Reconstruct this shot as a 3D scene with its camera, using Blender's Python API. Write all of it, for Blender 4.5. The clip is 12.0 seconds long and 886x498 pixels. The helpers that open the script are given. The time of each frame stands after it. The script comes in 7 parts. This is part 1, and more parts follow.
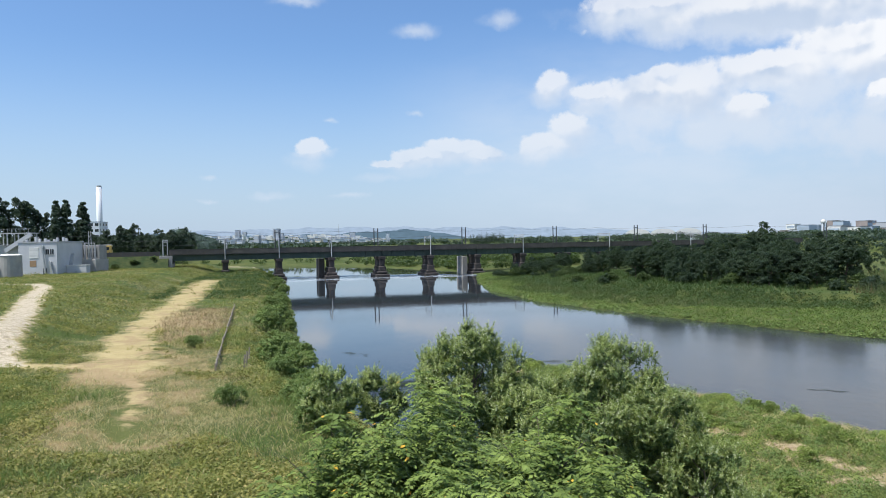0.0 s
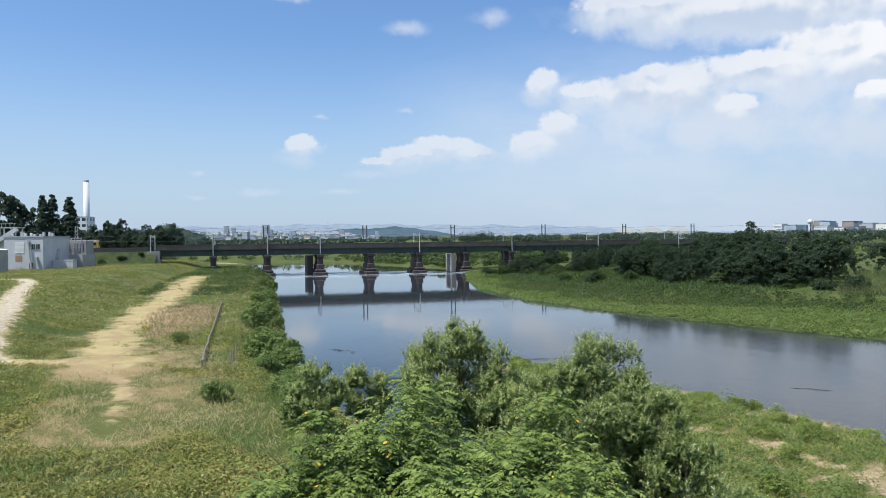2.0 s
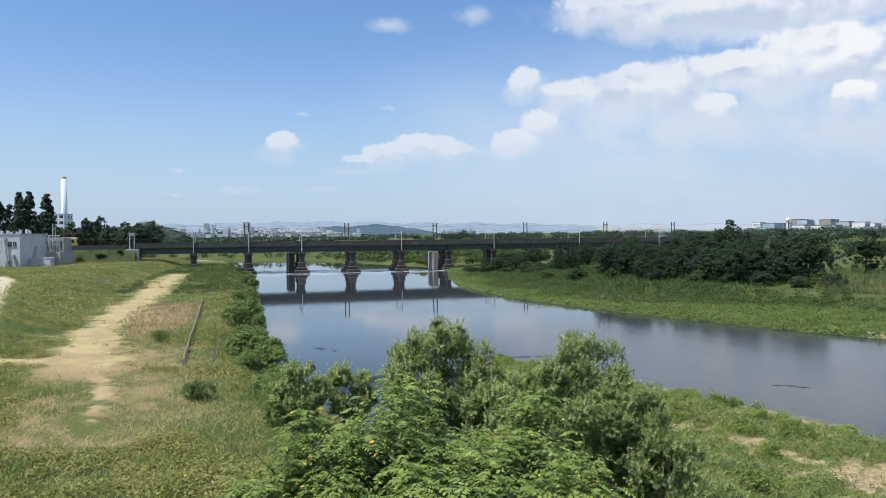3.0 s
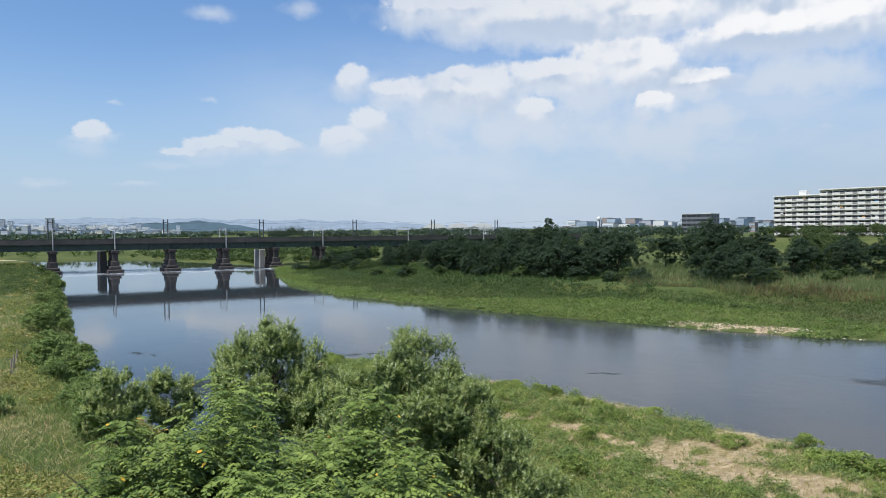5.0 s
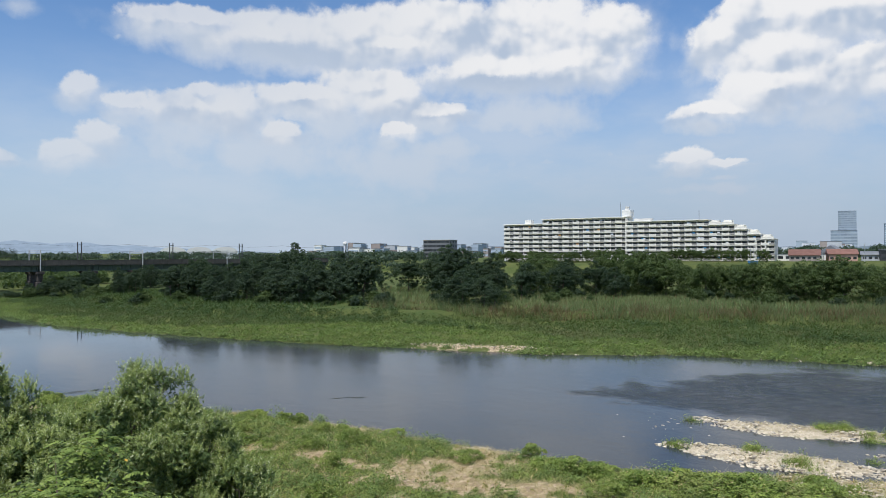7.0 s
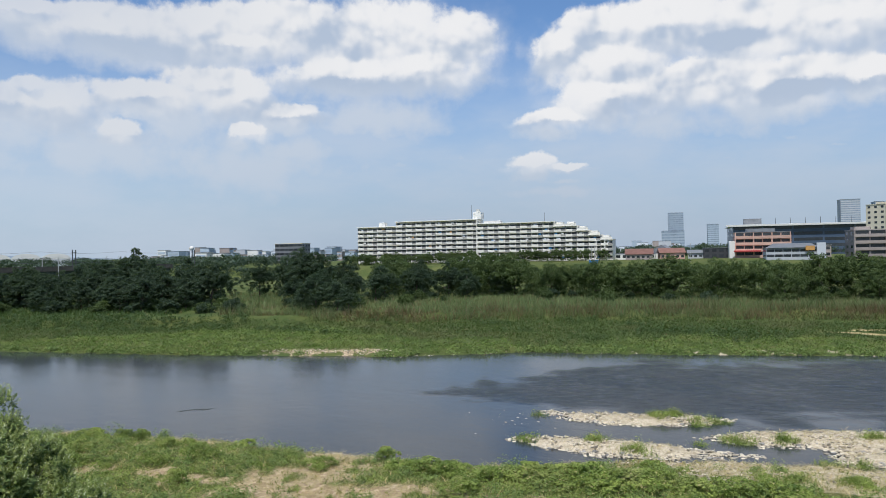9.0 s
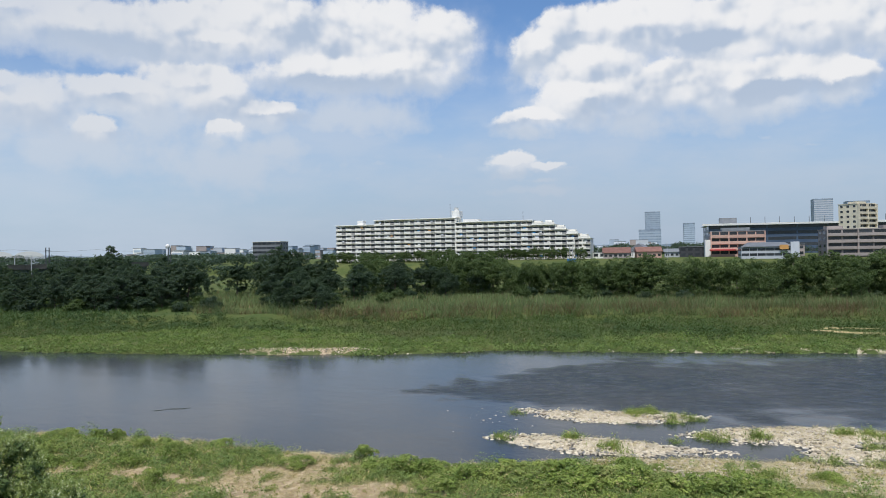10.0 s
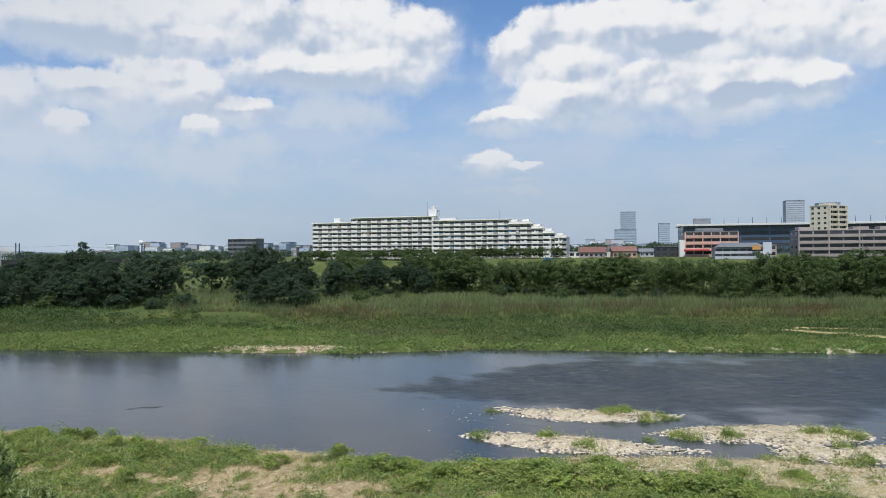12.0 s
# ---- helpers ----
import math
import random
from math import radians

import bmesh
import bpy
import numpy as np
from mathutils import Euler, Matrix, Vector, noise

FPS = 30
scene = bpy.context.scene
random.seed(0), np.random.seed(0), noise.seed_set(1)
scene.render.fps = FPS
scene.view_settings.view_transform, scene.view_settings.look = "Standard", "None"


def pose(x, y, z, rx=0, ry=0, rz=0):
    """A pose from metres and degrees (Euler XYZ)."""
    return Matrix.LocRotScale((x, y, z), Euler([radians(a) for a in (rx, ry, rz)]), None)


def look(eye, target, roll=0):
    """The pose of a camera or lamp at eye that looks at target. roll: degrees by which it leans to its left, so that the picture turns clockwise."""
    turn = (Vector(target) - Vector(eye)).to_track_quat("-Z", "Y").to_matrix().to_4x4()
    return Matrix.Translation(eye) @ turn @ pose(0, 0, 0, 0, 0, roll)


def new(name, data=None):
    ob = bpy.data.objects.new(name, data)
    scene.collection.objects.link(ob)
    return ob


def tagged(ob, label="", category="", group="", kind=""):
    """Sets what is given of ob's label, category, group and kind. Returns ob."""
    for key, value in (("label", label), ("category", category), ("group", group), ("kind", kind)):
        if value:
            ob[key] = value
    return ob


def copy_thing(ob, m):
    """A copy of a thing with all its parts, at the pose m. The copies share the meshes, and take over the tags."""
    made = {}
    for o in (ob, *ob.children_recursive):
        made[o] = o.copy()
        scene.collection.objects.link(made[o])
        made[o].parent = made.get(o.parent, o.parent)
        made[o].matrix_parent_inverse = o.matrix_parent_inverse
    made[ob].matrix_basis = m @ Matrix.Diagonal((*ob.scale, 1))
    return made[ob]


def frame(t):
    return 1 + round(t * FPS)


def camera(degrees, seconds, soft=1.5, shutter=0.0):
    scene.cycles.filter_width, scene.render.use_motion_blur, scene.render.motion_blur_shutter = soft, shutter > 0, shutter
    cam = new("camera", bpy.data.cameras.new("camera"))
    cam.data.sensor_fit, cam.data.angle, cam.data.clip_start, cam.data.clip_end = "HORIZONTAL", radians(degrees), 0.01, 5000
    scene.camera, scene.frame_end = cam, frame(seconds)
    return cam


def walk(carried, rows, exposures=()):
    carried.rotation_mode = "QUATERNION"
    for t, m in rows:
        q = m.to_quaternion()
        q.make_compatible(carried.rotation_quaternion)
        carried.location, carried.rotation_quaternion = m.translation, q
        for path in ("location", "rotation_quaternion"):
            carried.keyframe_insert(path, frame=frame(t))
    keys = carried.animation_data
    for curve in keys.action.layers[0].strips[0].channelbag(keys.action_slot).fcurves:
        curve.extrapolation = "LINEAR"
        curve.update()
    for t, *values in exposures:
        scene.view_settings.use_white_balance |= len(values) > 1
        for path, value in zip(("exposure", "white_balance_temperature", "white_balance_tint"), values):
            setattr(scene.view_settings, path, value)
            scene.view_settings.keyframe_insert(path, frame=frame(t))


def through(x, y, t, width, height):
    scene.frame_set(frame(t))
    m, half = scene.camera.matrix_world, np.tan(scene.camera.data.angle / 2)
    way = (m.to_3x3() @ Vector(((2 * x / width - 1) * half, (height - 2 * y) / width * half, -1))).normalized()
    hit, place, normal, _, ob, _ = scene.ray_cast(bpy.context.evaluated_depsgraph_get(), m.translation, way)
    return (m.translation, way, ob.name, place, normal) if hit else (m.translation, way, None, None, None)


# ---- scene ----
# ---------------------------------------------------------------- camera
cam = camera(60.48, 12.0, soft=0.9)
PATH = [
    (0.0, 0.00, 0.00, 13.00, 0.00, -0.60, -1.00),
    (0.5, 0.00, -0.05, 13.01, -0.17, -0.70, -0.86),
    (1.0, 0.05, -0.08, 13.03, -0.42, -0.75, -0.77),
    (1.5, 0.13, -0.11, 13.02, -0.66, -0.71, -0.73),
    (2.0, 0.15, -0.13, 13.01, -0.80, -0.80, -0.61),
    (2.5, 0.11, -0.14, 13.03, -0.88, -0.90, -0.45),
    (4.5, -0.18, 0.13, 13.05, -11.80, -1.38, -1.23),
    (5.0, -0.11, 0.20, 13.03, -15.02, -1.30, -0.48),
    (5.5, -0.06, 0.26, 13.04, -19.86, -1.10, -1.06),
    (6.0, -0.01, 0.32, 13.05, -25.13, -0.50, -1.12),
    (6.5, 0.02, 0.32, 13.08, -29.98, 0.22, -0.56),
    (7.0, 0.02, 0.30, 13.09, -33.93, 0.44, -0.17),
    (7.5, 0.07, 0.31, 13.10, -37.39, 0.43, -0.72),
    (9.5, 0.20, 0.24, 13.13, -46.00, 0.51, -0.87),
    (10.0, 0.14, 0.18, 13.14, -46.49, 0.39, -0.90),
    (10.5, 0.10, 0.15, 13.14, -47.23, 0.30, -0.82),
    (11.0, 0.11, 0.15, 13.16, -47.81, 0.17, -0.64),
    (11.5, 0.13, 0.17, 13.17, -48.11, 0.21, -0.56),
    (12.0, 0.13, 0.18, 13.17, -48.24, 0.24, -0.52),
]
walk(cam, [(t, pose(x, y, z, 90 + pitch, -roll, yaw)) for t, x, y, z, yaw, pitch, roll in PATH], exposures=[(t, e, 6250, 10) for t, e in ((0.0, 0.04), (2.5, 0.0), (5.5, -0.13), (7.0, -0.24), (9.5, -0.25), (12.0, -0.24))])

# ---------------------------------------------------------------- sky and sun
SUN_EL, SUN_AZ = radians(62), radians(-118)      # azimuth clockwise from +y


class Nodes:
    """Short way to write node trees."""

    def __init__(self, tree):
        self.t = tree
        tree.nodes.clear()

    def add(self, kind, ins=(), **props):
        n = self.t.nodes.new(kind)
        for k, v in props.items():
            setattr(n, k, v)
        for k, v in (ins.items() if isinstance(ins, dict) else enumerate(ins)):
            if v is None:
                continue
            if isinstance(v, bpy.types.NodeSocket):
                self.t.links.new(v, n.inputs[k])
            else:
                n.inputs[k].default_value = v
        return n

    def math(self, op, a, b=None, c=None, clamp=False):
        return self.add("ShaderNodeMath", (a, b, c), operation=op, use_clamp=clamp).outputs[0]

    def vec(self, op, a, b=None, scale=None):
        n = self.add("ShaderNodeVectorMath", (a, b), operation=op)
        if scale is not None:
            n.inputs["Scale"].default_value = scale
        return n.outputs["Value"] if op in ("LENGTH", "DOT_PRODUCT", "DISTANCE") else n.outputs[0]

    def noise(self, v, scale, detail=4.0, rough=0.55, colour=False):
        n = self.add("ShaderNodeTexNoise", {"Vector": v, "Scale": scale, "Detail": detail, "Roughness": rough})
        return n.outputs["Color" if colour else "Fac"]

    def ramp(self, v, a, b, lo=0.0, hi=1.0, smooth=True):
        n = self.add("ShaderNodeMapRange", {0: v, 1: a, 2: b, 3: lo, 4: hi})
        n.interpolation_type = "SMOOTHSTEP" if smooth else "LINEAR"
        return n.outputs[0]

    def mix(self, f, a, b, blend="MIX"):
        n = self.add("ShaderNodeMix", data_type="RGBA", blend_type=blend)
        for i, v in ((0, f), (6, a), (7, b)):
            if isinstance(v, bpy.types.NodeSocket):
                self.t.links.new(v, n.inputs[i])
            else:
                n.inputs[i].default_value = v if i == 0 else (*v, 1)[:4]
        return n.outputs[2]


# clouds: (azimuth, elevation, half width, half height) in degrees
UPSTREAM_CUMULI = [(-9.7, 7.1, 1.16, 0.49), (8.3, 11.5, 1.37, 0.77), (11.3, 10.5, 1.55, 0.64), (16.5, 11.7, 1.17, 0.7), (15.0, 10.6, 1.98, 0.95), (18.3, 10.7, 2.3, 1.4),
    (22.2, 9.0, 1.38, 0.61), (9.5, 8.3, 1.32, 0.9), (7.4, 7.0, 1.88, 0.83), (0.8, 7.0, 2.13, 0.63), (2.9, 6.5, 1.87, 0.5), (-1.5, 6.4, 2.04, 0.55),
    (-4.1, 5.9, 1.27, 0.29), (23.8, 11.6, 3.1, 1.0), (27.5, 12.6, 1.05, 0.78), (29.9, 11.9, 2.37, 1.4), (21.9, 9.2, 1.67, 0.53), (30.5, 9.3, 1.1, 0.52)]
MIDDLE_BANK = [(15.4, 16.5, 4.01, 0.77), (22.1, 15.7, 6.64, 1.0), (29.5, 15.5, 5.93, 1.06), (21.6, 16.0, 4.74, 1.37), (27.3, 16.1, 4.95, 1.79), (33.6, 16.8, 4.88, 2.03),
    (40.4, 16.4, 4.88, 2.28), (46.1, 16.0, 2.58, 1.87), (43.6, 14.1, 3.79, 1.44), (38.2, 13.6, 5.11, 1.13), (28.1, 12.6, 3.32, 1.13), (23.4, 11.7, 2.21, 0.87),
    (33.5, 10.7, 1.95, 0.66), (30.4, 9.4, 0.92, 0.37), (22.3, 9.1, 1.59, 0.68)]
DOWNSTREAM_BANK = [(56.5, 16.3, 3.01, 1.4), (53.9, 15.1, 1.69, 1.35), (57.5, 13.9, 3.73, 1.59), (61.6, 16.3, 4.43, 1.76), (67.5, 15.4, 4.93, 2.1), (73.0, 15.3, 4.92, 1.8),
    (77.4, 14.6, 2.93, 1.6), (74.4, 11.4, 2.06, 0.88), (53.5, 10.1, 2.37, 0.66), (57.5, 11.6, 3.73, 1.37), (64.0, 12.3, 4.73, 1.41), (69.7, 11.8, 4.43, 1.37)]
LOW_CUMULI = [(51.9, 7.0, 1.7, 0.59), (54.2, 6.5, 1.52, 0.29)]
FAIR_WISPS = [(69.5, 7.7, 0.81, 0.23), (72.4, 6.9, 0.99, 0.23), (78.0, 6.9, 0.96, 0.29), (65.3, 6.6, 0.86, 0.24), (42.0, 6.9, 1.35, 0.29), (40.2, 5.7, 0.58, 0.21)]
WISPS = [(-1.9, 15.4, 1.53, 0.55), (4.6, 16.0, 1.27, 0.62), (-10.4, 17.3, 1.97, 0.38), (-2.0, 9.6, 0.72, 0.25), (-8.2, 9.0, 0.54, 0.21), (-12.8, 3.5, 1.38, 0.29),
    (-17.0, 4.8, 0.54, 0.2), (-17.2, 3.1, 0.54, 0.16), (-7.0, 3.5, 1.43, 0.21), (10.9, 14.9, 0.57, 0.27), (42.0, 6.9, 1.19, 0.34), (40.2, 5.7, 0.6, 0.25),
    (35.2, 5.4, 1.45, 0.34), (58.5, 5.0, 2.6, 0.36), (58.7, 5.0, 2.27, 0.37), (34.7, 5.4, 1.45, 0.37), (46.2, 7.4, 0.68, 0.29), (74.0, 5.5, 0.9, 0.23)]
SOFT_BODIES = [(14.5, 8.4, 4.38, 2.41), (21.1, 7.4, 5.54, 2.34), (26.5, 10.0, 4.77, 2.21), (33.4, 10.6, 2.67, 1.01), (39.6, 10.3, 4.55, 1.71), (30.3, 6.8, 7.87, 2.41),
    (40.3, 10.3, 4.67, 1.73), (33.9, 8.0, 4.66, 1.09), (17.7, 9.6, 4.15, 1.56), (53.9, 4.7, 4.7, 0.57), (60.7, 9.4, 4.46, 1.3), (67.4, 9.7, 5.69, 1.41),
    (62.8, 11.9, 7.16, 1.98)]
UNDERSIDES = [(39.5, 12.6, 5.52, 0.89), (22.4, 14.5, 4.77, 0.7), (36.6, 15.9, 2.56, 1.03), (39.9, 9.9, 3.83, 0.75), (66.7, 12.6, 4.21, 0.92), (70.4, 10.8, 4.38, 0.76),
    (60.7, 9.4, 3.65, 0.65), (36.5, 16.6, 2.86, 0.77), (65.6, 14.6, 2.33, 0.53)]


def make_sky():
    world = bpy.data.worlds.new("sky")
    scene.world = world
    world.use_nodes = True
    n = Nodes(world.node_tree)
    sky = n.add("ShaderNodeTexSky", sky_type="NISHITA", sun_disc=False, sun_elevation=SUN_EL, sun_rotation=SUN_AZ,
                altitude=50.0, air_density=1.0, dust_density=1.3, ozone_density=2.2)
    way = n.add("ShaderNodeTexCoord").outputs["Generated"]
    sep = n.add("ShaderNodeSeparateXYZ", (way,))
    az = n.math("MULTIPLY", n.math("ARCTAN2", sep.outputs[0], sep.outputs[1]), 57.2958)
    el = n.math("MULTIPLY", n.math("ARCSINE", sep.outputs[2]), 57.2958)
    p = n.add("ShaderNodeCombineXYZ", (az, el)).outputs[0]
    # the plane of the sky is warped, so that no cloud keeps a smooth outline
    w1 = n.vec("SUBTRACT", n.noise(p, 0.35, 2, 0.5, True), (0.5, 0.5, 0.5))
    w2 = n.vec("SUBTRACT", n.noise(p, 1.3, 4, 0.6, True), (0.5, 0.5, 0.5))
    q = n.vec("ADD", n.vec("ADD", p, n.vec("MULTIPLY", w1, (1.7, 0.8, 0))), n.vec("MULTIPLY", w2, (0.8, 0.6, 0)))

    def field(v, spots, k=0.4):
        """1 in the middle of a spot, 0 on its rim, negative outside."""
        best = None
        for a, e, ra, re in spots:
            rel = n.add("ShaderNodeVectorMath", (v, (1 / ra, 1 / re, 0), (-a / ra, -e / re, 0)), operation="MULTIPLY_ADD").outputs[0]
            d = n.vec("LENGTH", rel)
            best = d if best is None else n.math("SMOOTH_MIN", best, d, k)
        return n.math("SUBTRACT", 1.0, best)

    def puffs(v, scale):
        """Rounded heads, small ones on larger ones."""
        t = n.add("ShaderNodeTexVoronoi", {"Vector": n.vec("MULTIPLY", v, (1.0, 1.15, 1.0)), "Scale": scale, "Detail": 3.0, "Roughness": 0.55, "Lacunarity": 2.3, "Randomness": 1.0})
        t.feature, t.normalize = "F1", True
        return n.math("SUBTRACT", 0.42, t.outputs["Distance"])

    up = n.vec("ADD", q, (-0.30, 0.55, 0))
    heads = UPSTREAM_CUMULI + MIDDLE_BANK + DOWNSTREAM_BANK + LOW_CUMULI
    f0, f1 = field(q, heads), field(up, heads)
    b0, b1 = puffs(q, 0.42), puffs(n.vec("ADD", q, (-0.16, 0.30, 0)), 0.42)
    ragged = n.math("SUBTRACT", n.noise(p, 0.45, 5, 0.52), 0.5)
    solid = n.math("ADD", n.math("ADD", n.math("ADD", f0, 0.22), n.math("MULTIPLY", b0, 0.7)), n.math("MULTIPLY", ragged, 1.4))
    # lit tops with a crisp edge, greyer undersides that fade out
    top = n.ramp(n.math("ADD", n.math("SUBTRACT", f0, f1), n.math("MULTIPLY", n.math("SUBTRACT", b0, b1), 0.30)), -0.30, 0.34)
    crisp, faded = n.ramp(solid, 0.0, 0.42), n.ramp(solid, -0.75, 0.8, 0, 0.95)
    m_solid = n.math("ADD", n.math("MULTIPLY", crisp, top), n.math("MULTIPLY", faded, n.math("SUBTRACT", 1.0, top)))
    m_solid = n.math("MULTIPLY", m_solid, n.ramp(az, 10, 34, 0.80, 1.0))
    low_side = n.ramp(n.math("ADD", field(q, UNDERSIDES, 0.4), n.math("MULTIPLY", ragged, 0.7)), -0.5, 0.9)
    fold = n.math("SUBTRACT", n.noise(p, 0.26, 3, 0.5), n.noise(n.vec("ADD", p, (-0.5, 0.9, 0)), 0.26, 3, 0.5))
    lit = n.math("ADD", n.math("MULTIPLY", top, 0.36), n.math("ADD", 0.46, n.math("MULTIPLY", fold, 2.0)))
    lit = n.math("SUBTRACT", lit, n.math("MULTIPLY", low_side, 0.42), clamp=True)
    # faint bodies below the heads and between them
    below = field(n.vec("ADD", q, (0.3, 1.1, 0)), heads, 0.6)
    thin = n.math("ADD", n.math("SMOOTH_MAX", field(q, SOFT_BODIES, 0.5), n.math("SUBTRACT", below, -0.1), 0.5), n.math("MULTIPLY", ragged, 2.0))
    wisp = n.math("ADD", field(q, WISPS + FAIR_WISPS), n.math("ADD", n.math("MULTIPLY", b0, 0.8), n.math("MULTIPLY", ragged, 1.2)))
    # clouds outside the part of the sky that is known
    rest = n.noise(n.vec("MULTIPLY", q, (1.0, 1.6, 1.0)), 0.085, 6, 0.6)
    away = n.math("MAXIMUM", n.ramp(el, 21, 27), n.math("MAXIMUM", n.ramp(az, 80, 90), n.ramp(az, -32, -42)))
    other = n.math("MULTIPLY", n.ramp(rest, 0.5, 0.62), away)
    m_thin = n.math("MULTIPLY", n.ramp(thin, -0.8, 0.9, 0, 0.86), n.ramp(az, 2, 16, 0.45, 1.0))
    m_wisp = n.ramp(wisp, -0.35, 1.2, 0, 0.60)
    veil = n.noise(n.vec("MULTIPLY", p, (0.5, 1.3, 1.0)), 0.12, 5, 0.6)
    veil = n.math("MULTIPLY", n.math("MULTIPLY", n.ramp(veil, 0.30, 0.66, 0.22, 0.66), n.ramp(az, -8, 14)), n.ramp(el, 17, 7))
    soft = n.math("MAXIMUM", n.math("MAXIMUM", m_thin, m_wisp), n.math("MAXIMUM", other, veil))
    white = n.mix(n.ramp(lit, 0.15, 0.80), (0.60, 0.70, 0.85), n.mix(n.ramp(az, 20, 42), (0.96, 0.97, 0.99), (1.14, 1.12, 1.10)))
    low_c = n.mix(n.ramp(az, 12, 50), (0.72, 0.81, 0.92), (0.64, 0.72, 0.83))
    white = n.mix(n.ramp(el, 11, 3, 0, 0.65), white, low_c)
    pale = n.mix(n.ramp(el, 12, 1), (0.80, 0.86, 0.94), low_c)
    blue = n.mix(1.0, sky.outputs[0], (0.125, 0.151, 0.177), "MULTIPLY")
    haze = n.ramp(el, 15, -1, 0.0, 0.8)
    low = n.mix(n.ramp(az, 12, 50), (0.60, 0.73, 0.89), (0.47, 0.59, 0.76))
    blue = n.mix(haze, blue, low)
    col = n.mix(m_solid, n.mix(soft, blue, pale), white)
    bg = n.add("ShaderNodeBackground", {"Color": col, "Strength": 0.9})
    n.add("ShaderNodeOutputWorld", (bg.outputs[0],))


make_sky()
sun = new("sun", bpy.data.lights.new("sun", "SUN"))
sun.data.energy, sun.data.angle, sun.data.color = 5.0, radians(0.6), (1.0, 0.95, 0.87)
sun.matrix_world = look((0, 0, 100), (-100 * math.sin(SUN_AZ) * math.cos(SUN_EL), -100 * math.cos(SUN_AZ) * math.cos(SUN_EL), 100 - 100 * math.sin(SUN_EL)))


# ---------------------------------------------------------------- materials
def material(name, build):
    m = bpy.data.materials.new(name)
    m.use_nodes = True
    n = Nodes(m.node_tree)
    shader = build(n)
    n.add("ShaderNodeOutputMaterial", (shader,))
    return m


def principled(n, colour, rough=0.8, metal=0.0, bump=None, strength=0.3, dist=0.02, spec=0.5):
    ins = {"Base Color": colour if isinstance(colour, bpy.types.NodeSocket) else (*colour, 1), "Roughness": rough, "Metallic": metal, "Specular IOR Level": spec}
    if bump is not None:
        ins["Normal"] = n.add("ShaderNodeBump", {"Strength": strength, "Distance": dist, "Height": bump}).outputs[0]
    return n.add("ShaderNodeBsdfPrincipled", ins).outputs[0]


def surface(name, a, b, scale=1.0, rough=0.8, metal=0.0, fine=12.0, bump=0.3, dist=0.02, vary=0.12, spec=0.4):
    """Two tones in blotches, a finer grain, and a difference from object to object."""
    def build(n):
        o = n.add("ShaderNodeTexCoord").outputs["Object"]
        big = n.ramp(n.noise(o, scale, 5, 0.6), 0.3, 0.7)
        grain = n.noise(o, scale * fine, 3, 0.6)
        c = n.mix(big, a, b)
        c = n.mix(n.math("MULTIPLY", grain, 0.35), c, tuple(x * 0.55 for x in a))
        r = n.add("ShaderNodeObjectInfo").outputs["Random"]
        c = n.mix(1.0, c, n.add("ShaderNodeCombineColor", [n.ramp(r, 0, 1, 1 - vary, 1 + vary)] * 3).outputs[0], "MULTIPLY")
        return principled(n, c, rough, metal, grain, bump, dist, spec)
    return material(name, build)


def leafy(name, a, b, dry, amount=0.0, through=0.3, scale=0.5, patchy=0.0, mottle=0.4, power=1.0):
    """Leaves: hue varies from leaf to leaf and in patches; some light comes through."""
    def build(n):
        isl = n.add("ShaderNodeNewGeometry").outputs["Random Per Island"]
        at = n.add("ShaderNodeNewGeometry").outputs["Position"]
        patch = n.ramp(n.noise(at, scale, 3, 0.6), 0.3, 0.7)
        f = n.math("ADD", n.math("MULTIPLY", isl, 1.0 - mottle), n.math("MULTIPLY", patch, mottle))
        f = n.math("POWER", f, power)
        c = n.mix(f, a, b)
        r = n.add("ShaderNodeObjectInfo").outputs["Random"]
        c = n.mix(n.math("MULTIPLY", r, 0.35), c, tuple(0.7 * x for x in a))
        if amount:
            odd = n.math("FRACT", n.math("MULTIPLY", isl, 37.0))
            c = n.mix(n.math("LESS_THAN", odd, amount), c, dry)
        if patchy:
            c = n.mix(n.ramp(n.noise(at, scale * 0.45, 4, 0.65), 0.48, 0.70, 0, patchy), c, dry)
        s = principled(n, c, 0.55, spec=0.25)
        t = n.add("ShaderNodeBsdfTranslucent", {"Color": n.mix(0.5, c, (0.16, 0.24, 0.02))}).outputs[0]
        return n.add("ShaderNodeMixShader", (through, s, t)).outputs[0]
    return material(name, build)


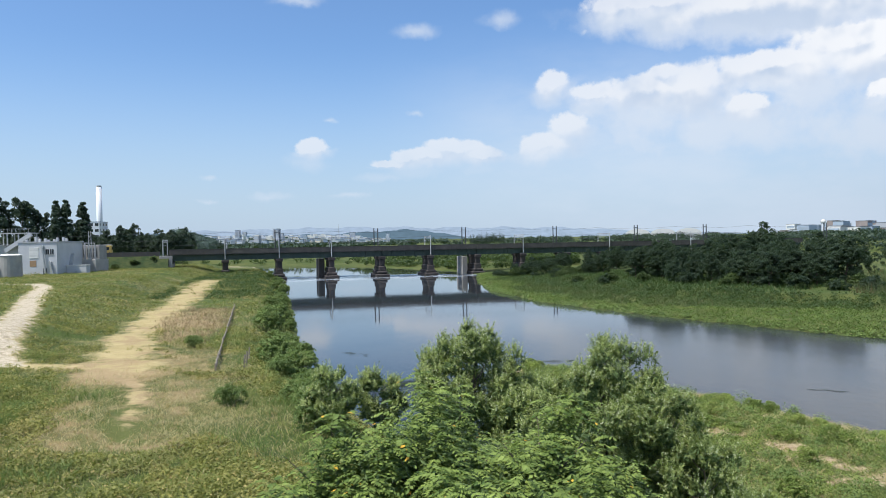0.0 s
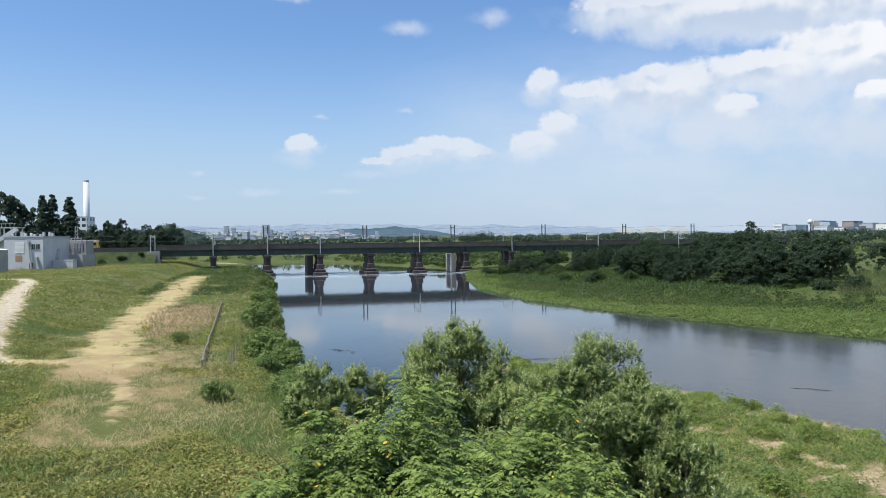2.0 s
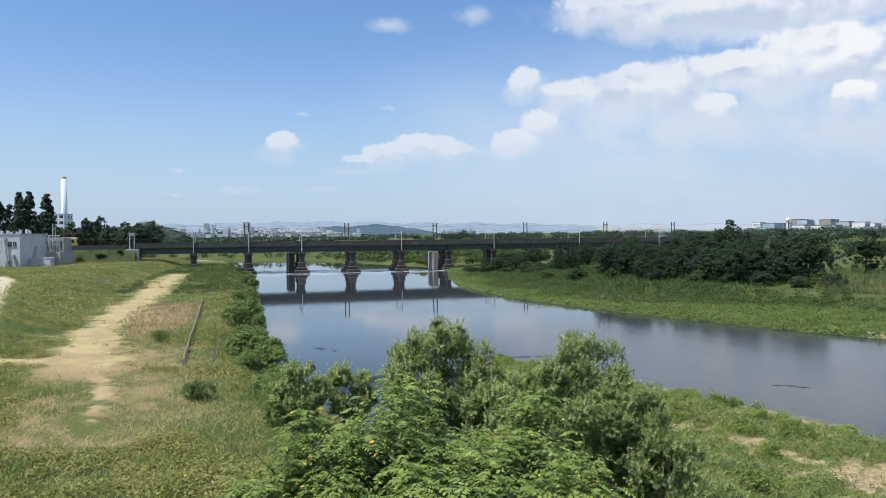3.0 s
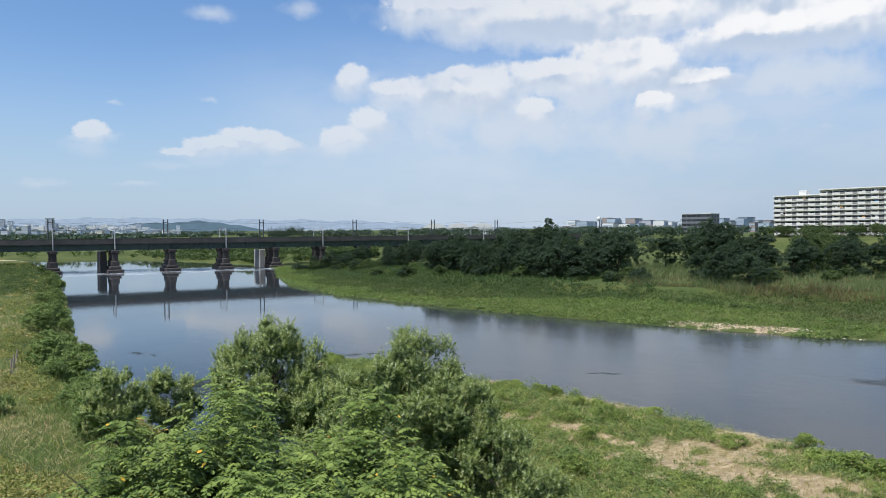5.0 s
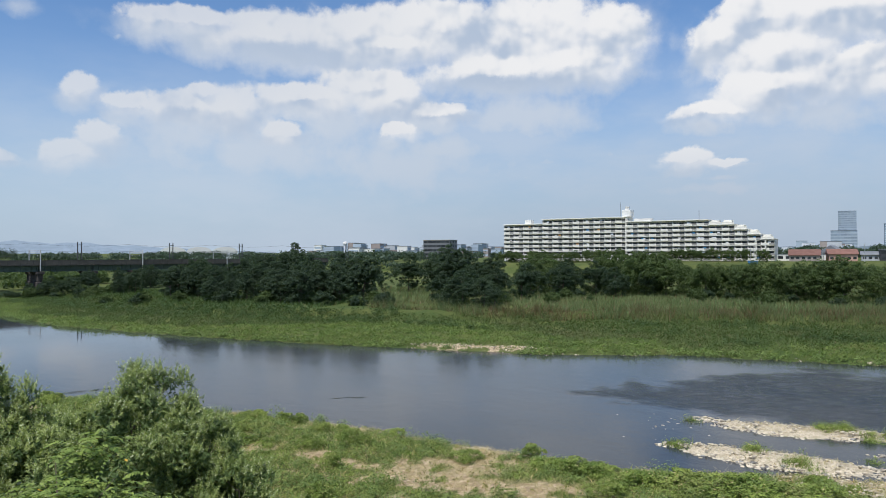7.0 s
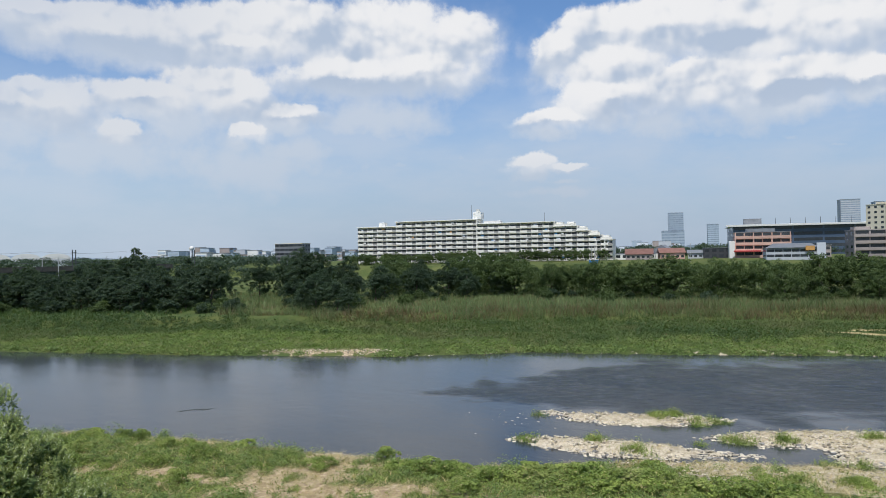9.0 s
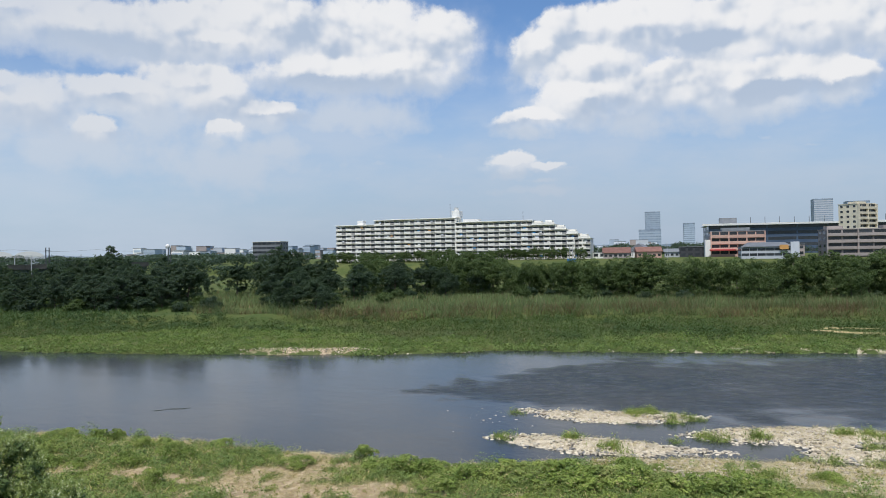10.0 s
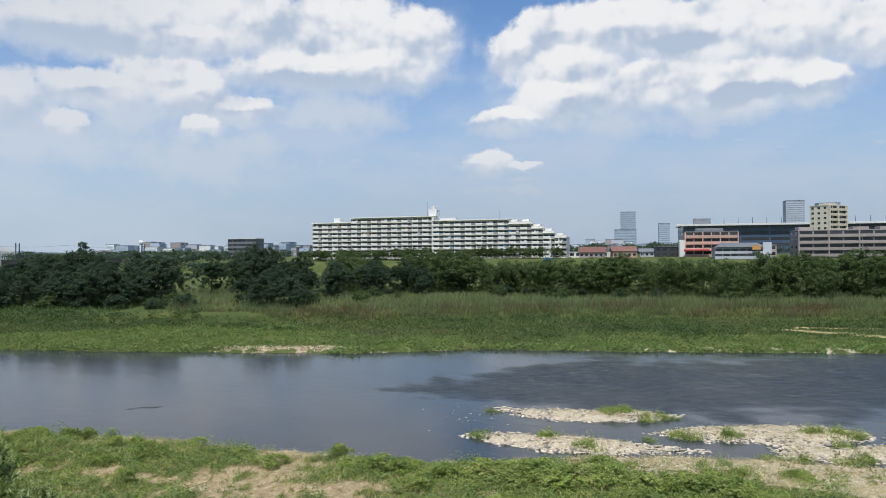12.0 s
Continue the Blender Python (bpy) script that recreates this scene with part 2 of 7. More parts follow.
def make_ground():
    def build(n):
        at = n.add("ShaderNodeNewGeometry").outputs["Position"]
        zone = n.add("ShaderNodeVertexColor", layer_name="zone").outputs[0]
        z = n.add("ShaderNodeSeparateColor", (zone,))
        big = n.ramp(n.noise(at, 0.06, 5, 0.6), 0.35, 0.65)
        mid = n.ramp(n.noise(at, 0.5, 5, 0.65), 0.3, 0.7)
        fine = n.noise(at, 6.0, 4, 0.7)
        grass = n.mix(big, (0.060, 0.095, 0.022), (0.130, 0.145, 0.038))
        grass = n.mix(n.math("MULTIPLY", mid, 0.3), grass, (0.15, 0.14, 0.05))
        grass = n.mix(n.math("MULTIPLY", fine, 0.55), grass, (0.03, 0.05, 0.012))
        sand = n.mix(mid, (0.42, 0.34, 0.15), (0.54, 0.43, 0.22))
        sand = n.mix(n.math("MULTIPLY", fine, 0.6), sand, (0.26, 0.21, 0.10))
        ragged = n.math("ADD", z.outputs[0], n.math("MULTIPLY", n.math("SUBTRACT", n.noise(at, 0.8, 6, 0.72), 0.5), 1.2))
        c = n.mix(n.ramp(ragged, 0.25, 0.7), grass, sand)
        dry = n.mix(fine, (0.42, 0.31, 0.17), (0.25, 0.175, 0.09))
        ragged = n.math("ADD", z.outputs[1], n.math("MULTIPLY", n.math("SUBTRACT", n.noise(at, 0.9, 6, 0.7), 0.5), 1.2))
        c = n.mix(n.ramp(ragged, 0.35, 0.75, 0, 0.85), c, dry)
        gravel = n.add("ShaderNodeTexVoronoi", {"Vector": at, "Scale": 13.0})
        stone = n.mix(gravel.outputs["Distance"], (0.74, 0.64, 0.47), (0.30, 0.25, 0.18))
        stone = n.mix(n.ramp(n.noise(at, 1.7, 5, 0.7), 0.42, 0.66, 0, 0.8), stone, (0.30, 0.25, 0.16))
        stone = n.mix(n.ramp(n.noise(at, 2.6, 5, 0.7), 0.52, 0.72, 0, 0.8), stone, (0.78, 0.68, 0.50))
        ragged = n.math("ADD", z.outputs[2], n.math("MULTIPLY", n.math("SUBTRACT", n.noise(at, 0.8, 6, 0.72), 0.5), 1.3))
        c = n.mix(n.ramp(ragged, 0.4, 0.6), c, stone)
        # flood litter on the spit: straw, sand and dead stalks in fine flecks
        fleck = n.add("ShaderNodeTexVoronoi", {"Vector": n.vec("MULTIPLY", at, (1.0, 1.7, 1.0)), "Scale": 3.2}).outputs["Color"]
        fleck = n.add("ShaderNodeSeparateColor", (fleck,)).outputs[0]
        litter = n.mix(fleck, (0.24, 0.165, 0.10), (0.66, 0.53, 0.36))
        litter = n.mix(n.math("MULTIPLY", mid, 0.6), litter, (0.36, 0.27, 0.18))
        spit = n.add("ShaderNodeVertexColor", layer_name="zone").outputs["Alpha"]
        ragged = n.math("ADD", spit, n.math("MULTIPLY", n.math("SUBTRACT", n.noise(at, 1.1, 6, 0.72), 0.5), 1.2))
        c = n.mix(n.ramp(ragged, 0.35, 0.62), c, litter)
        h = n.math("ADD", n.math("MULTIPLY", fine, 1.0), n.math("MULTIPLY", mid, 1.0))
        return principled(n, c, 0.95, bump=h, strength=0.6, dist=0.12, spec=0.2)
    return material("ground_cover", build)


def make_water():
    def build(n):
        at = n.add("ShaderNodeNewGeometry").outputs["Position"]
        zone = n.add("ShaderNodeVertexColor", layer_name="zone").outputs[0]
        z = n.add("ShaderNodeSeparateColor", (zone,))
        torn = n.math("SUBTRACT", n.noise(n.vec("MULTIPLY", at, (1.0, 0.5, 1.0)), 0.3, 6, 0.65), 0.5)
        rough = n.ramp(n.math("ADD", z.outputs[0], n.math("MULTIPLY", n.math("MULTIPLY", torn, 1.8), n.ramp(z.outputs[0], 0.0, 0.3))), 0.1, 0.95)
        # along the current and across it
        run = n.add("ShaderNodeVectorRotate", {"Vector": at, "Angle": math.atan2(0.8, 0.6)}, rotation_type="Z_AXIS").outputs[0]
        streak = n.noise(n.vec("MULTIPLY", run, (0.5, 1.3, 1.0)), 1.3, 6, 0.7)
        small = n.noise(at, 0.9, 5, 0.6)
        swell = n.noise(n.vec("MULTIPLY", at, (1.0, 0.35, 1.0)), 0.25, 4, 0.55)
        big = n.noise(at, 1.6, 5, 0.65)
        h = n.math("ADD", n.math("MULTIPLY", small, 0.013), n.math("MULTIPLY", swell, 0.034))
        calm = z.outputs[2]
        h = n.math("MULTIPLY", h, n.math("SUBTRACT", 1.0, n.math("MULTIPLY", calm, 0.8)))
        h = n.math("ADD", h, n.math("MULTIPLY", n.math("MULTIPLY", big, rough), 0.07))
        nor = n.add("ShaderNodeBump", {"Strength": 1.0, "Distance": 1.0, "Height": h}).outputs[0]
        bed = n.mix(n.ramp(n.noise(at, 0.08, 4), 0.3, 0.7), (0.024, 0.032, 0.040), (0.040, 0.044, 0.047))
        face = n.add("ShaderNodeLayerWeight", {"Blend": 0.5, "Normal": nor}).outputs["Facing"]
        gloss = n.math("ADD", 0.02, n.math("MULTIPLY", n.math("POWER", face, 5.4), n.ramp(calm, 0, 1, 0.80, 0.95)))
        # broken water mirrors less
        gloss = n.math("MULTIPLY", gloss, n.math("SUBTRACT", 1.0, n.math("MULTIPLY", rough, n.ramp(streak, 0.36, 0.62, 0.22, 0.68))))
        deep = n.add("ShaderNodeBsdfDiffuse", {"Color": bed, "Normal": nor}).outputs[0]
        top = n.add("ShaderNodeBsdfGlossy", {"Color": (1, 1, 1, 1), "Roughness": n.math("SUBTRACT", 0.12, n.math("MULTIPLY", calm, 0.085)), "Normal": nor}).outputs[0]
        clear = n.add("ShaderNodeMixShader", (gloss, deep, top)).outputs[0]
        foam = n.add("ShaderNodeBsdfDiffuse", {"Color": (0.50, 0.55, 0.60, 1)}).outputs[0]
        froth = n.math("MULTIPLY", z.outputs[1], n.ramp(n.noise(at, 0.5, 6, 0.7), 0.38, 0.66, 0, 0.75))
        return n.add("ShaderNodeMixShader", (froth, clear, foam)).outputs[0]
    return material("river_water", build)


GROUND, WATER = make_ground(), make_water()
LEAF_TREE = leafy("leaf_broad", (0.034, 0.064, 0.022), (0.140, 0.190, 0.062), (0.2, 0.16, 0.06))
LEAF_BANK = leafy("leaf_bank", (0.098, 0.160, 0.044), (0.310, 0.400, 0.122), (0.3, 0.26, 0.1), 0.02)
# dark bluish green paints the cloud shadow over the riverside wood
LEAF_DARK = leafy("leaf_dark", (0.030, 0.053, 0.036), (0.064, 0.098, 0.056), (0.1, 0.1, 0.04), through=0.35, scale=0.2)
# far trees: green made lighter and bluer, some haze painted in
LEAF_FAR = leafy("leaf_far", (0.036, 0.062, 0.044), (0.074, 0.108, 0.068), (0.1, 0.1, 0.04), through=0.2, scale=0.1)
# farthest trees: blue haze of distance is put into the leaf colour
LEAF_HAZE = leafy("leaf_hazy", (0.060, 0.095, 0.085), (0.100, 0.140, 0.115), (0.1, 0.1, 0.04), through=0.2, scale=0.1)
# shade inside the near crowns is painted: a darker leaf colour
LEAF_SHADE = leafy("leaf_inner", (0.050, 0.088, 0.027), (0.150, 0.210, 0.066), (0.1, 0.1, 0.04), through=0.2)
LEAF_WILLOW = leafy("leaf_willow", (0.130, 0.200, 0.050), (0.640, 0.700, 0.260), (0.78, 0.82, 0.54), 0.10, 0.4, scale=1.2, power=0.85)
LEAF_BRIGHT = leafy("leaf_bright", (0.045, 0.095, 0.018), (0.370, 0.460, 0.110), (0.72, 0.42, 0.05), 0.006, 0.25, scale=1.3, mottle=0.55, power=1.0)
LEAF_WEED = leafy("leaf_weed", (0.095, 0.128, 0.028), (0.430, 0.400, 0.110), (0.56, 0.43, 0.17), 0.03, patchy=0.7, power=1.1)
LEAF_SPIT = leafy("leaf_spit", (0.090, 0.160, 0.030), (0.430, 0.510, 0.120), (0.50, 0.42, 0.20), 0.05, scale=0.9, patchy=0.25, mottle=0.6)
# dark green; in the far bank's drifts it stands in for cloud shadow
LEAF_DRIFT = leafy("leaf_drift", (0.036, 0.072, 0.022), (0.095, 0.145, 0.046), (0.16, 0.15, 0.06), 0.03, scale=0.3)
LEAF_MEADOW = leafy("leaf_meadow", (0.070, 0.135, 0.030), (0.290, 0.370, 0.090), (0.23, 0.20, 0.10), 0.03, scale=0.45, patchy=0.35, mottle=0.65)
LEAF_PALE = leafy("leaf_pale_reed", (0.095, 0.140, 0.055), (0.235, 0.290, 0.120), (0.20, 0.15, 0.08), 0.12, 0.3, scale=0.2, patchy=0.4)
LEAF_BACK = leafy("leaf_back_meadow", (0.038, 0.074, 0.020), (0.120, 0.165, 0.048), (0.21, 0.17, 0.09), 0.04, scale=0.15, patchy=0.35)
LEAF_REED = leafy("leaf_reed", (0.100, 0.068, 0.038), (0.250, 0.165, 0.095), (0.10, 0.125, 0.045), 0.25, 0.3, scale=0.3, patchy=0.55)
GRASS_DRY = leafy("grass_dry", (0.46, 0.40, 0.19), (0.70, 0.58, 0.33), (0.58, 0.42, 0.22), 0.2, 0.4, scale=0.3)
GRASS = leafy("grass_blades", (0.135, 0.205, 0.050), (0.420, 0.450, 0.135), (0.66, 0.52, 0.25), 0.08, 0.4, scale=0.3, patchy=0.75)
BARK = surface("bark", (0.10, 0.08, 0.06), (0.17, 0.14, 0.11), 2.0, 0.9, bump=0.8)
IVORY = surface("ivory_painted_concrete", (0.80, 0.78, 0.70), (0.73, 0.71, 0.64), 0.12, 0.75, bump=0.1, vary=0.05)
CHIMNEY = surface("bright_white_chimney", (0.88, 0.90, 0.93), (0.82, 0.85, 0.88), 0.1, 0.6, bump=0.0)
WHITE = surface("white_painted_concrete", (0.78, 0.77, 0.73), (0.70, 0.70, 0.67), 0.15, 0.75, bump=0.1)
CONCRETE = surface("concrete", (0.42, 0.41, 0.38), (0.32, 0.31, 0.29), 0.3, 0.85, bump=0.3)
GIRDER = surface("green_girder_paint", (0.050, 0.078, 0.066), (0.070, 0.098, 0.082), 0.4, 0.6, bump=0.15)
PARAPET = surface("brown_grey_parapet", (0.075, 0.068, 0.060), (0.11, 0.10, 0.088), 0.4, 0.75, bump=0.2)
BRICK = surface("old_brick_pier", (0.045, 0.041, 0.039), (0.078, 0.066, 0.060), 0.5, 0.9, bump=0.5)
STEEL = surface("galvanised_pole", (0.55, 0.56, 0.56), (0.42, 0.43, 0.43), 0.8, 0.5, 0.3, bump=0.1)

GLASS_DARK = surface("dark_window_glass", (0.030, 0.036, 0.042), (0.05, 0.055, 0.06), 0.3, 0.12, bump=0.0, vary=0.3)
RED_BRICK = surface("salmon_brick", (0.54, 0.34, 0.27), (0.60, 0.40, 0.32), 0.2, 0.8, bump=0.1)
BROWN_WALL = surface("brown_tile_wall", (0.31, 0.265, 0.245), (0.37, 0.32, 0.30), 0.2, 0.8, bump=0.1)
CREAM = surface("cream_wall", (0.62, 0.56, 0.42), (0.66, 0.60, 0.47), 0.2, 0.8, bump=0.1)
GREY_ROOF = surface("grey_metal_roof", (0.16, 0.17, 0.18), (0.21, 0.22, 0.23), 0.3, 0.5, bump=0.1)
TILE_ROOF = surface("red_brown_tile_roof", (0.17, 0.085, 0.065), (0.23, 0.12, 0.095), 0.5, 0.8, bump=0.3)
BLACK_WALL = surface("charcoal_cladding", (0.035, 0.036, 0.042), (0.05, 0.05, 0.056), 0.5, 0.7, bump=0.2)
BLUE_GLASS = surface("blue_dark_cladding", (0.05, 0.075, 0.12), (0.07, 0.10, 0.15), 0.1, 0.35, bump=0.0)
PALE_WALL = surface("pale_far_wall", (0.62, 0.64, 0.68), (0.52, 0.55, 0.60), 0.05, 0.8, bump=0.0, vary=0.25)
TOWER_GLASS = surface("pale_tower_glazing", (0.24, 0.30, 0.37), (0.29, 0.35, 0.42), 0.05, 0.4, bump=0.0)
# far walls: tone lightened towards blue, with distance haze painted in
TOWER_GREY = surface("blue_grey_tower_wall", (0.40, 0.47, 0.55), (0.34, 0.41, 0.49), 0.05, 0.6, bump=0.0)
FACTORY = surface("pale_grey_panel", (0.58, 0.59, 0.60), (0.50, 0.51, 0.53), 0.3, 0.7, bump=0.1)
YELLOW = surface("yellow_train_paint", (0.62, 0.42, 0.12), (0.55, 0.38, 0.12), 0.3, 0.5, bump=0.0)
RUST = surface("rusty_panel", (0.42, 0.27, 0.15), (0.36, 0.24, 0.14), 0.8, 0.8, bump=0.1)
ORANGE = surface("orange_sign", (0.62, 0.33, 0.10), (0.58, 0.31, 0.10), 0.5, 0.6, bump=0.0)
BLUE_PAINT = surface("blue_painted_steel", (0.05, 0.20, 0.42), (0.06, 0.23, 0.45), 0.5, 0.5, bump=0.0)
RED_AWNING = surface("red_awning", (0.42, 0.06, 0.05), (0.36, 0.05, 0.05), 0.5, 0.7, bump=0.0)
def make_shingle():
    def build(n):
        r = n.add("ShaderNodeNewGeometry").outputs["Random Per Island"]
        at = n.add("ShaderNodeNewGeometry").outputs["Position"]
        c = n.mix(n.math("POWER", r, 0.8), (0.17, 0.145, 0.11), (0.74, 0.65, 0.49))
        c = n.mix(n.math("MULTIPLY", n.noise(at, 9.0, 3), 0.4), c, (0.2, 0.17, 0.13))
        return principled(n, c, 0.85)
    return material("shingle", build)


SHINGLE = make_shingle()
STONE = surface("river_stone", (0.30, 0.28, 0.25), (0.20, 0.19, 0.17), 1.5, 0.85, bump=0.3, vary=0.35)
TIMBER = surface("weathered_timber", (0.24, 0.20, 0.16), (0.36, 0.31, 0.25), 2.0, 0.9, bump=0.4)
DARK_STEEL = surface("dark_steel", (0.07, 0.075, 0.08), (0.10, 0.105, 0.11), 1.0, 0.6, 0.3, bump=0.1)


# ---------------------------------------------------------------- mesh helpers
def link(name, mesh, mat=None, parent=None, label=""):
    ob = new(name, mesh)
    if mat is not None and not mesh.materials:
        mesh.materials.append(mat)
    if parent is not None:
        ob.parent = parent
    if label:
        ob["label"] = label
    return ob


def mesh_of(name, verts, faces, mat=None, smooth=False):
    """A mesh from numpy arrays; faces all have the same number of corners."""
    verts, faces = np.asarray(verts, np.float32), np.asarray(faces, np.int32)
    me = bpy.data.meshes.new(name)
    k = faces.shape[1]
    me.vertices.add(len(verts))
    me.vertices.foreach_set("co", verts.ravel())
    me.loops.add(faces.size)
    me.loops.foreach_set("vertex_index", faces.ravel())
    me.polygons.add(len(faces))
    me.polygons.foreach_set("loop_start", np.arange(0, faces.size, k, dtype=np.int32))
    me.polygons.foreach_set("use_smooth", np.full(len(faces), smooth))
    me.update(calc_edges=True)
    if mat is not None:
        me.materials.append(mat)
    return me


def part(name, bm, mat, parent, label="", smooth=False):
    me = bpy.data.meshes.new(name)
    bmesh.ops.recalc_face_normals(bm, faces=bm.faces)
    bm.to_mesh(me)
    bm.free()
    if smooth:
        for p in me.polygons:
            p.use_smooth = True
    return link(name, me, mat, parent, label)


def box(bm, lo, hi, m=None, bevel=0.0):
    c = [(a + b) / 2 for a, b in zip(lo, hi)]
    s = [abs(b - a) for a, b in zip(lo, hi)]
    r = bmesh.ops.create_cube(bm, size=1.0, matrix=(m or Matrix()) @ Matrix.LocRotScale(c, None, s))
    if bevel:
        es = list({e for v in r["verts"] for e in v.link_edges})
        bmesh.ops.bevel(bm, geom=es, offset=bevel, segments=1, affect="EDGES")
    return bm


def tube(bm, a, b, r, r2=None, seg=8):
    a, b = Vector(a), Vector(b)
    d = b - a
    m = Matrix.Translation((a + b) / 2) @ d.to_track_quat("Z", "Y").to_matrix().to_4x4()
    bmesh.ops.create_cone(bm, cap_ends=True, segments=seg, radius1=r, radius2=r if r2 is None else r2, depth=d.length, matrix=m)
    return bm


def boxed(lo, hi, m=None, bevel=0.0):
    return box(bmesh.new(), lo, hi, m, bevel)


def thing(name, at=Matrix(), label="", category="", group="", kind=""):
    ob = new(name)
    ob.matrix_world = at
    return tagged(ob, label, category, group, kind)


# ---------------------------------------------------------------- the lie of the land
def seg_distance(px, py, pts):
    best = np.full(px.shape, 1e9)
    for (ax, ay), (bx, by) in zip(pts[:-1], pts[1:]):
        dx, dy = bx - ax, by - ay
        s = np.clip(((px - ax) * dx + (py - ay) * dy) / (dx * dx + dy * dy), 0, 1)
        best = np.minimum(best, np.hypot(px - ax - s * dx, py - ay - s * dy))
    return best


def inside(px, py, pts):
    """Distance to a closed outline, positive within it."""
    ring = pts + pts[:1]
    d = seg_distance(px, py, ring)
    odd = np.zeros(px.shape, bool)
    for (ax, ay), (bx, by) in zip(ring[:-1], ring[1:]):
        if ay != by:
            odd ^= ((ay > py) != (by > py)) & (px < (bx - ax) * (py - ay) / (by - ay) + ax)
    return np.where(odd, d, -d)


def smooth(x, a, b):
    t = np.clip((x - a) / (b - a), 0, 1)
    return t * t * (3 - 2 * t)


WEST = [(-4600, 500), (-400, 455), (-250, 425), (-150, 398), (-100, 372), (-79, 342), (-64, 292), (-41, 198), (-31, 154), (-20, 104), (-15, 80), (-11, 66),
        (-5, 52), (0, 44), (4, 36), (10, 30), (14, 20), (16, 0), (40, -60), (60, -400), (-4600, -4600)]
EAST = [(-4600, 560), (-400, 515), (-200, 476), (-110, 446), (-60, 420), (-32, 390), (-12, 352), (6, 320), (13, 285), (11, 235), (12.3, 195), (20, 158), (28, 140), (37, 121), (46, 106),
        (53, 95), (67, 75), (80, 65), (89, 50), (108, 22), (140, -40), (260, -400), (4600, -4600), (4600, 4600), (-4600, 4600)]
SPIT = [(8, 79), (13, 75), (18.5, 65), (22.6, 59), (25, 54.5), (27.5, 50), (30, 42.5), (32.3, 38), (33.6, 33), (38, 28.8), (42.6, 25), (46.5, 20),
        (51, 11), (60, -10), (80, -60), (30, -60), (14, 0), (12.5, 20), (9, 32), (6, 42), (6, 55), (5, 68)]
ISLES = [[(51.0, 39.2), (52.4, 35.9), (55.5, 31.5), (56.9, 28.9), (57.4, 26.6), (54.2, 27.6), (51.1, 31.7), (49.8, 36.0)],
         [(42.0, 35.2), (44.0, 33.2), (45.9, 29.7), (46.7, 27.3), (47.2, 25.4), (47.4, 23.5), (48.3, 21.1), (45.0, 24.5), (43.5, 25.8), (42.1, 28.0), (41.6, 31.9)],
         [(50.9, 25.5), (54.7, 23.2), (57.4, 20.5), (60.0, 17.0), (60.0, 13.2), (55.0, 15.2), (52.9, 16.4), (53.4, 19.0), (51.4, 21.4)],
         [(51.8, 17.2), (53.9, 14.6), (57.0, 11.6), (53.6, 11.0), (51.5, 13.4), (50.2, 15.9)]]
TRACK = [(-26, 60), (-28.5, 65.5), (-34, 82), (-42.5, 117), (-59, 184), (-66, 215)]
LEVEE = [(-90, 330), (-70, 220), (-53, 140), (-41, 98), (-35, 76), (-38, 68), (-52, 58), (-80, 52), (-300, 40), (-4600, 40), (-4600, 330)]
LANE = [(-25, 64), (-30, 63.8), (-34, 63.8), (-37.4, 65), (-40.6, 69), (-44, 76), (-50, 90), (-63, 116), (-79, 150), (-87, 162), (-130, 173)]


def jitter(x, y, k, s):
    return np.sin(x * k + 1.3 * np.sin(y * k * 0.7 + s)) * np.sin(y * k * 1.13 + 1.7 * np.sin(x * k * 0.6 + 2 * s))


def bench(x, y):
    """How far from the water the upper terrace of the far bank begins."""
    u = 0.485 * (x - 12) - 0.874 * (y - 195)
    return 24 + 14 * smooth(u, 72, 125) + 2.5 * np.sin(u * 0.09) + 1.5 * np.sin(u * 0.31)


def land(x, y):
    """Height of the ground, and the distances that the covers go by."""
    x, y = np.asarray(x, float), np.asarray(y, float)
    w = jitter(x, y, 0.9, 1.0) * 0.5 + jitter(x, y, 2.3, 2.0) * 0.25
    dw, de, ds = inside(x, y, WEST) + w * 0.6, inside(x, y, EAST) + w, inside(x, y, SPIT) + w * 0.7
    di = np.max([inside(x, y, i) for i in ISLES], axis=0) + w * 0.5 + 0.35 * jitter(x, y, 5.1, 0.4)
    bump = 0.10 * jitter(x, y, 0.45, 0.3) + 0.06 * jitter(x, y, 1.4, 4.0)
    lev = inside(x, y, LEVEE)
    zw = 0.25 * smooth(dw, 0, 0.8) + 2.75 * smooth(dw, 0.4, 7) + 2.3 * smooth(lev, 0, 12) + bump * 1.2 * smooth(dw, 1, 6)
    zw = zw * (1 - smooth(y, 330, 420) * 0.35)
    step = de - bench(x, y)
    ze = 0.5 * smooth(de, 0, 1.5) + 0.6 * smooth(de, 1, 14) + 1.5 * smooth(step, -3, 5) + bump * smooth(de, 1, 6)
    ze = ze + 5.6 * smooth(de, 236, 262) - 0.0 * de
    ze = ze + 1.2 * smooth(de, 285, 330)
    zs = 0.35 * smooth(ds, 0, 1.2) + 0.35 * smooth(ds, 1, 8) + bump * 1.1 * smooth(ds, 0.5, 4)
    zi = 0.32 * smooth(di, 0, 1.0) + 0.05 * jitter(x, y, 3.0, 1.0) * smooth(di, 0, 0.6)
    d = np.max([dw, de, ds, di], axis=0)
    z = np.where(dw == d, zw, np.where(de == d, ze, np.where(ds == d, zs, zi)))
    z = np.where(d < 0, np.maximum(d * 0.16, -0.9) - 0.02, z)
    far = np.hypot(x, y)
    z = z + np.where(far > 1200, smooth(far, 1200, 4000) * 14 * (d > 0), 0)
    # the city upstream stands on rising ground
    z = z + 17 * smooth(far, 1700, 2900) * smooth(y, 900, 1500) * smooth(-x - 0.09 * y, -20, 130)
    return z, dw, de, ds, di, lev


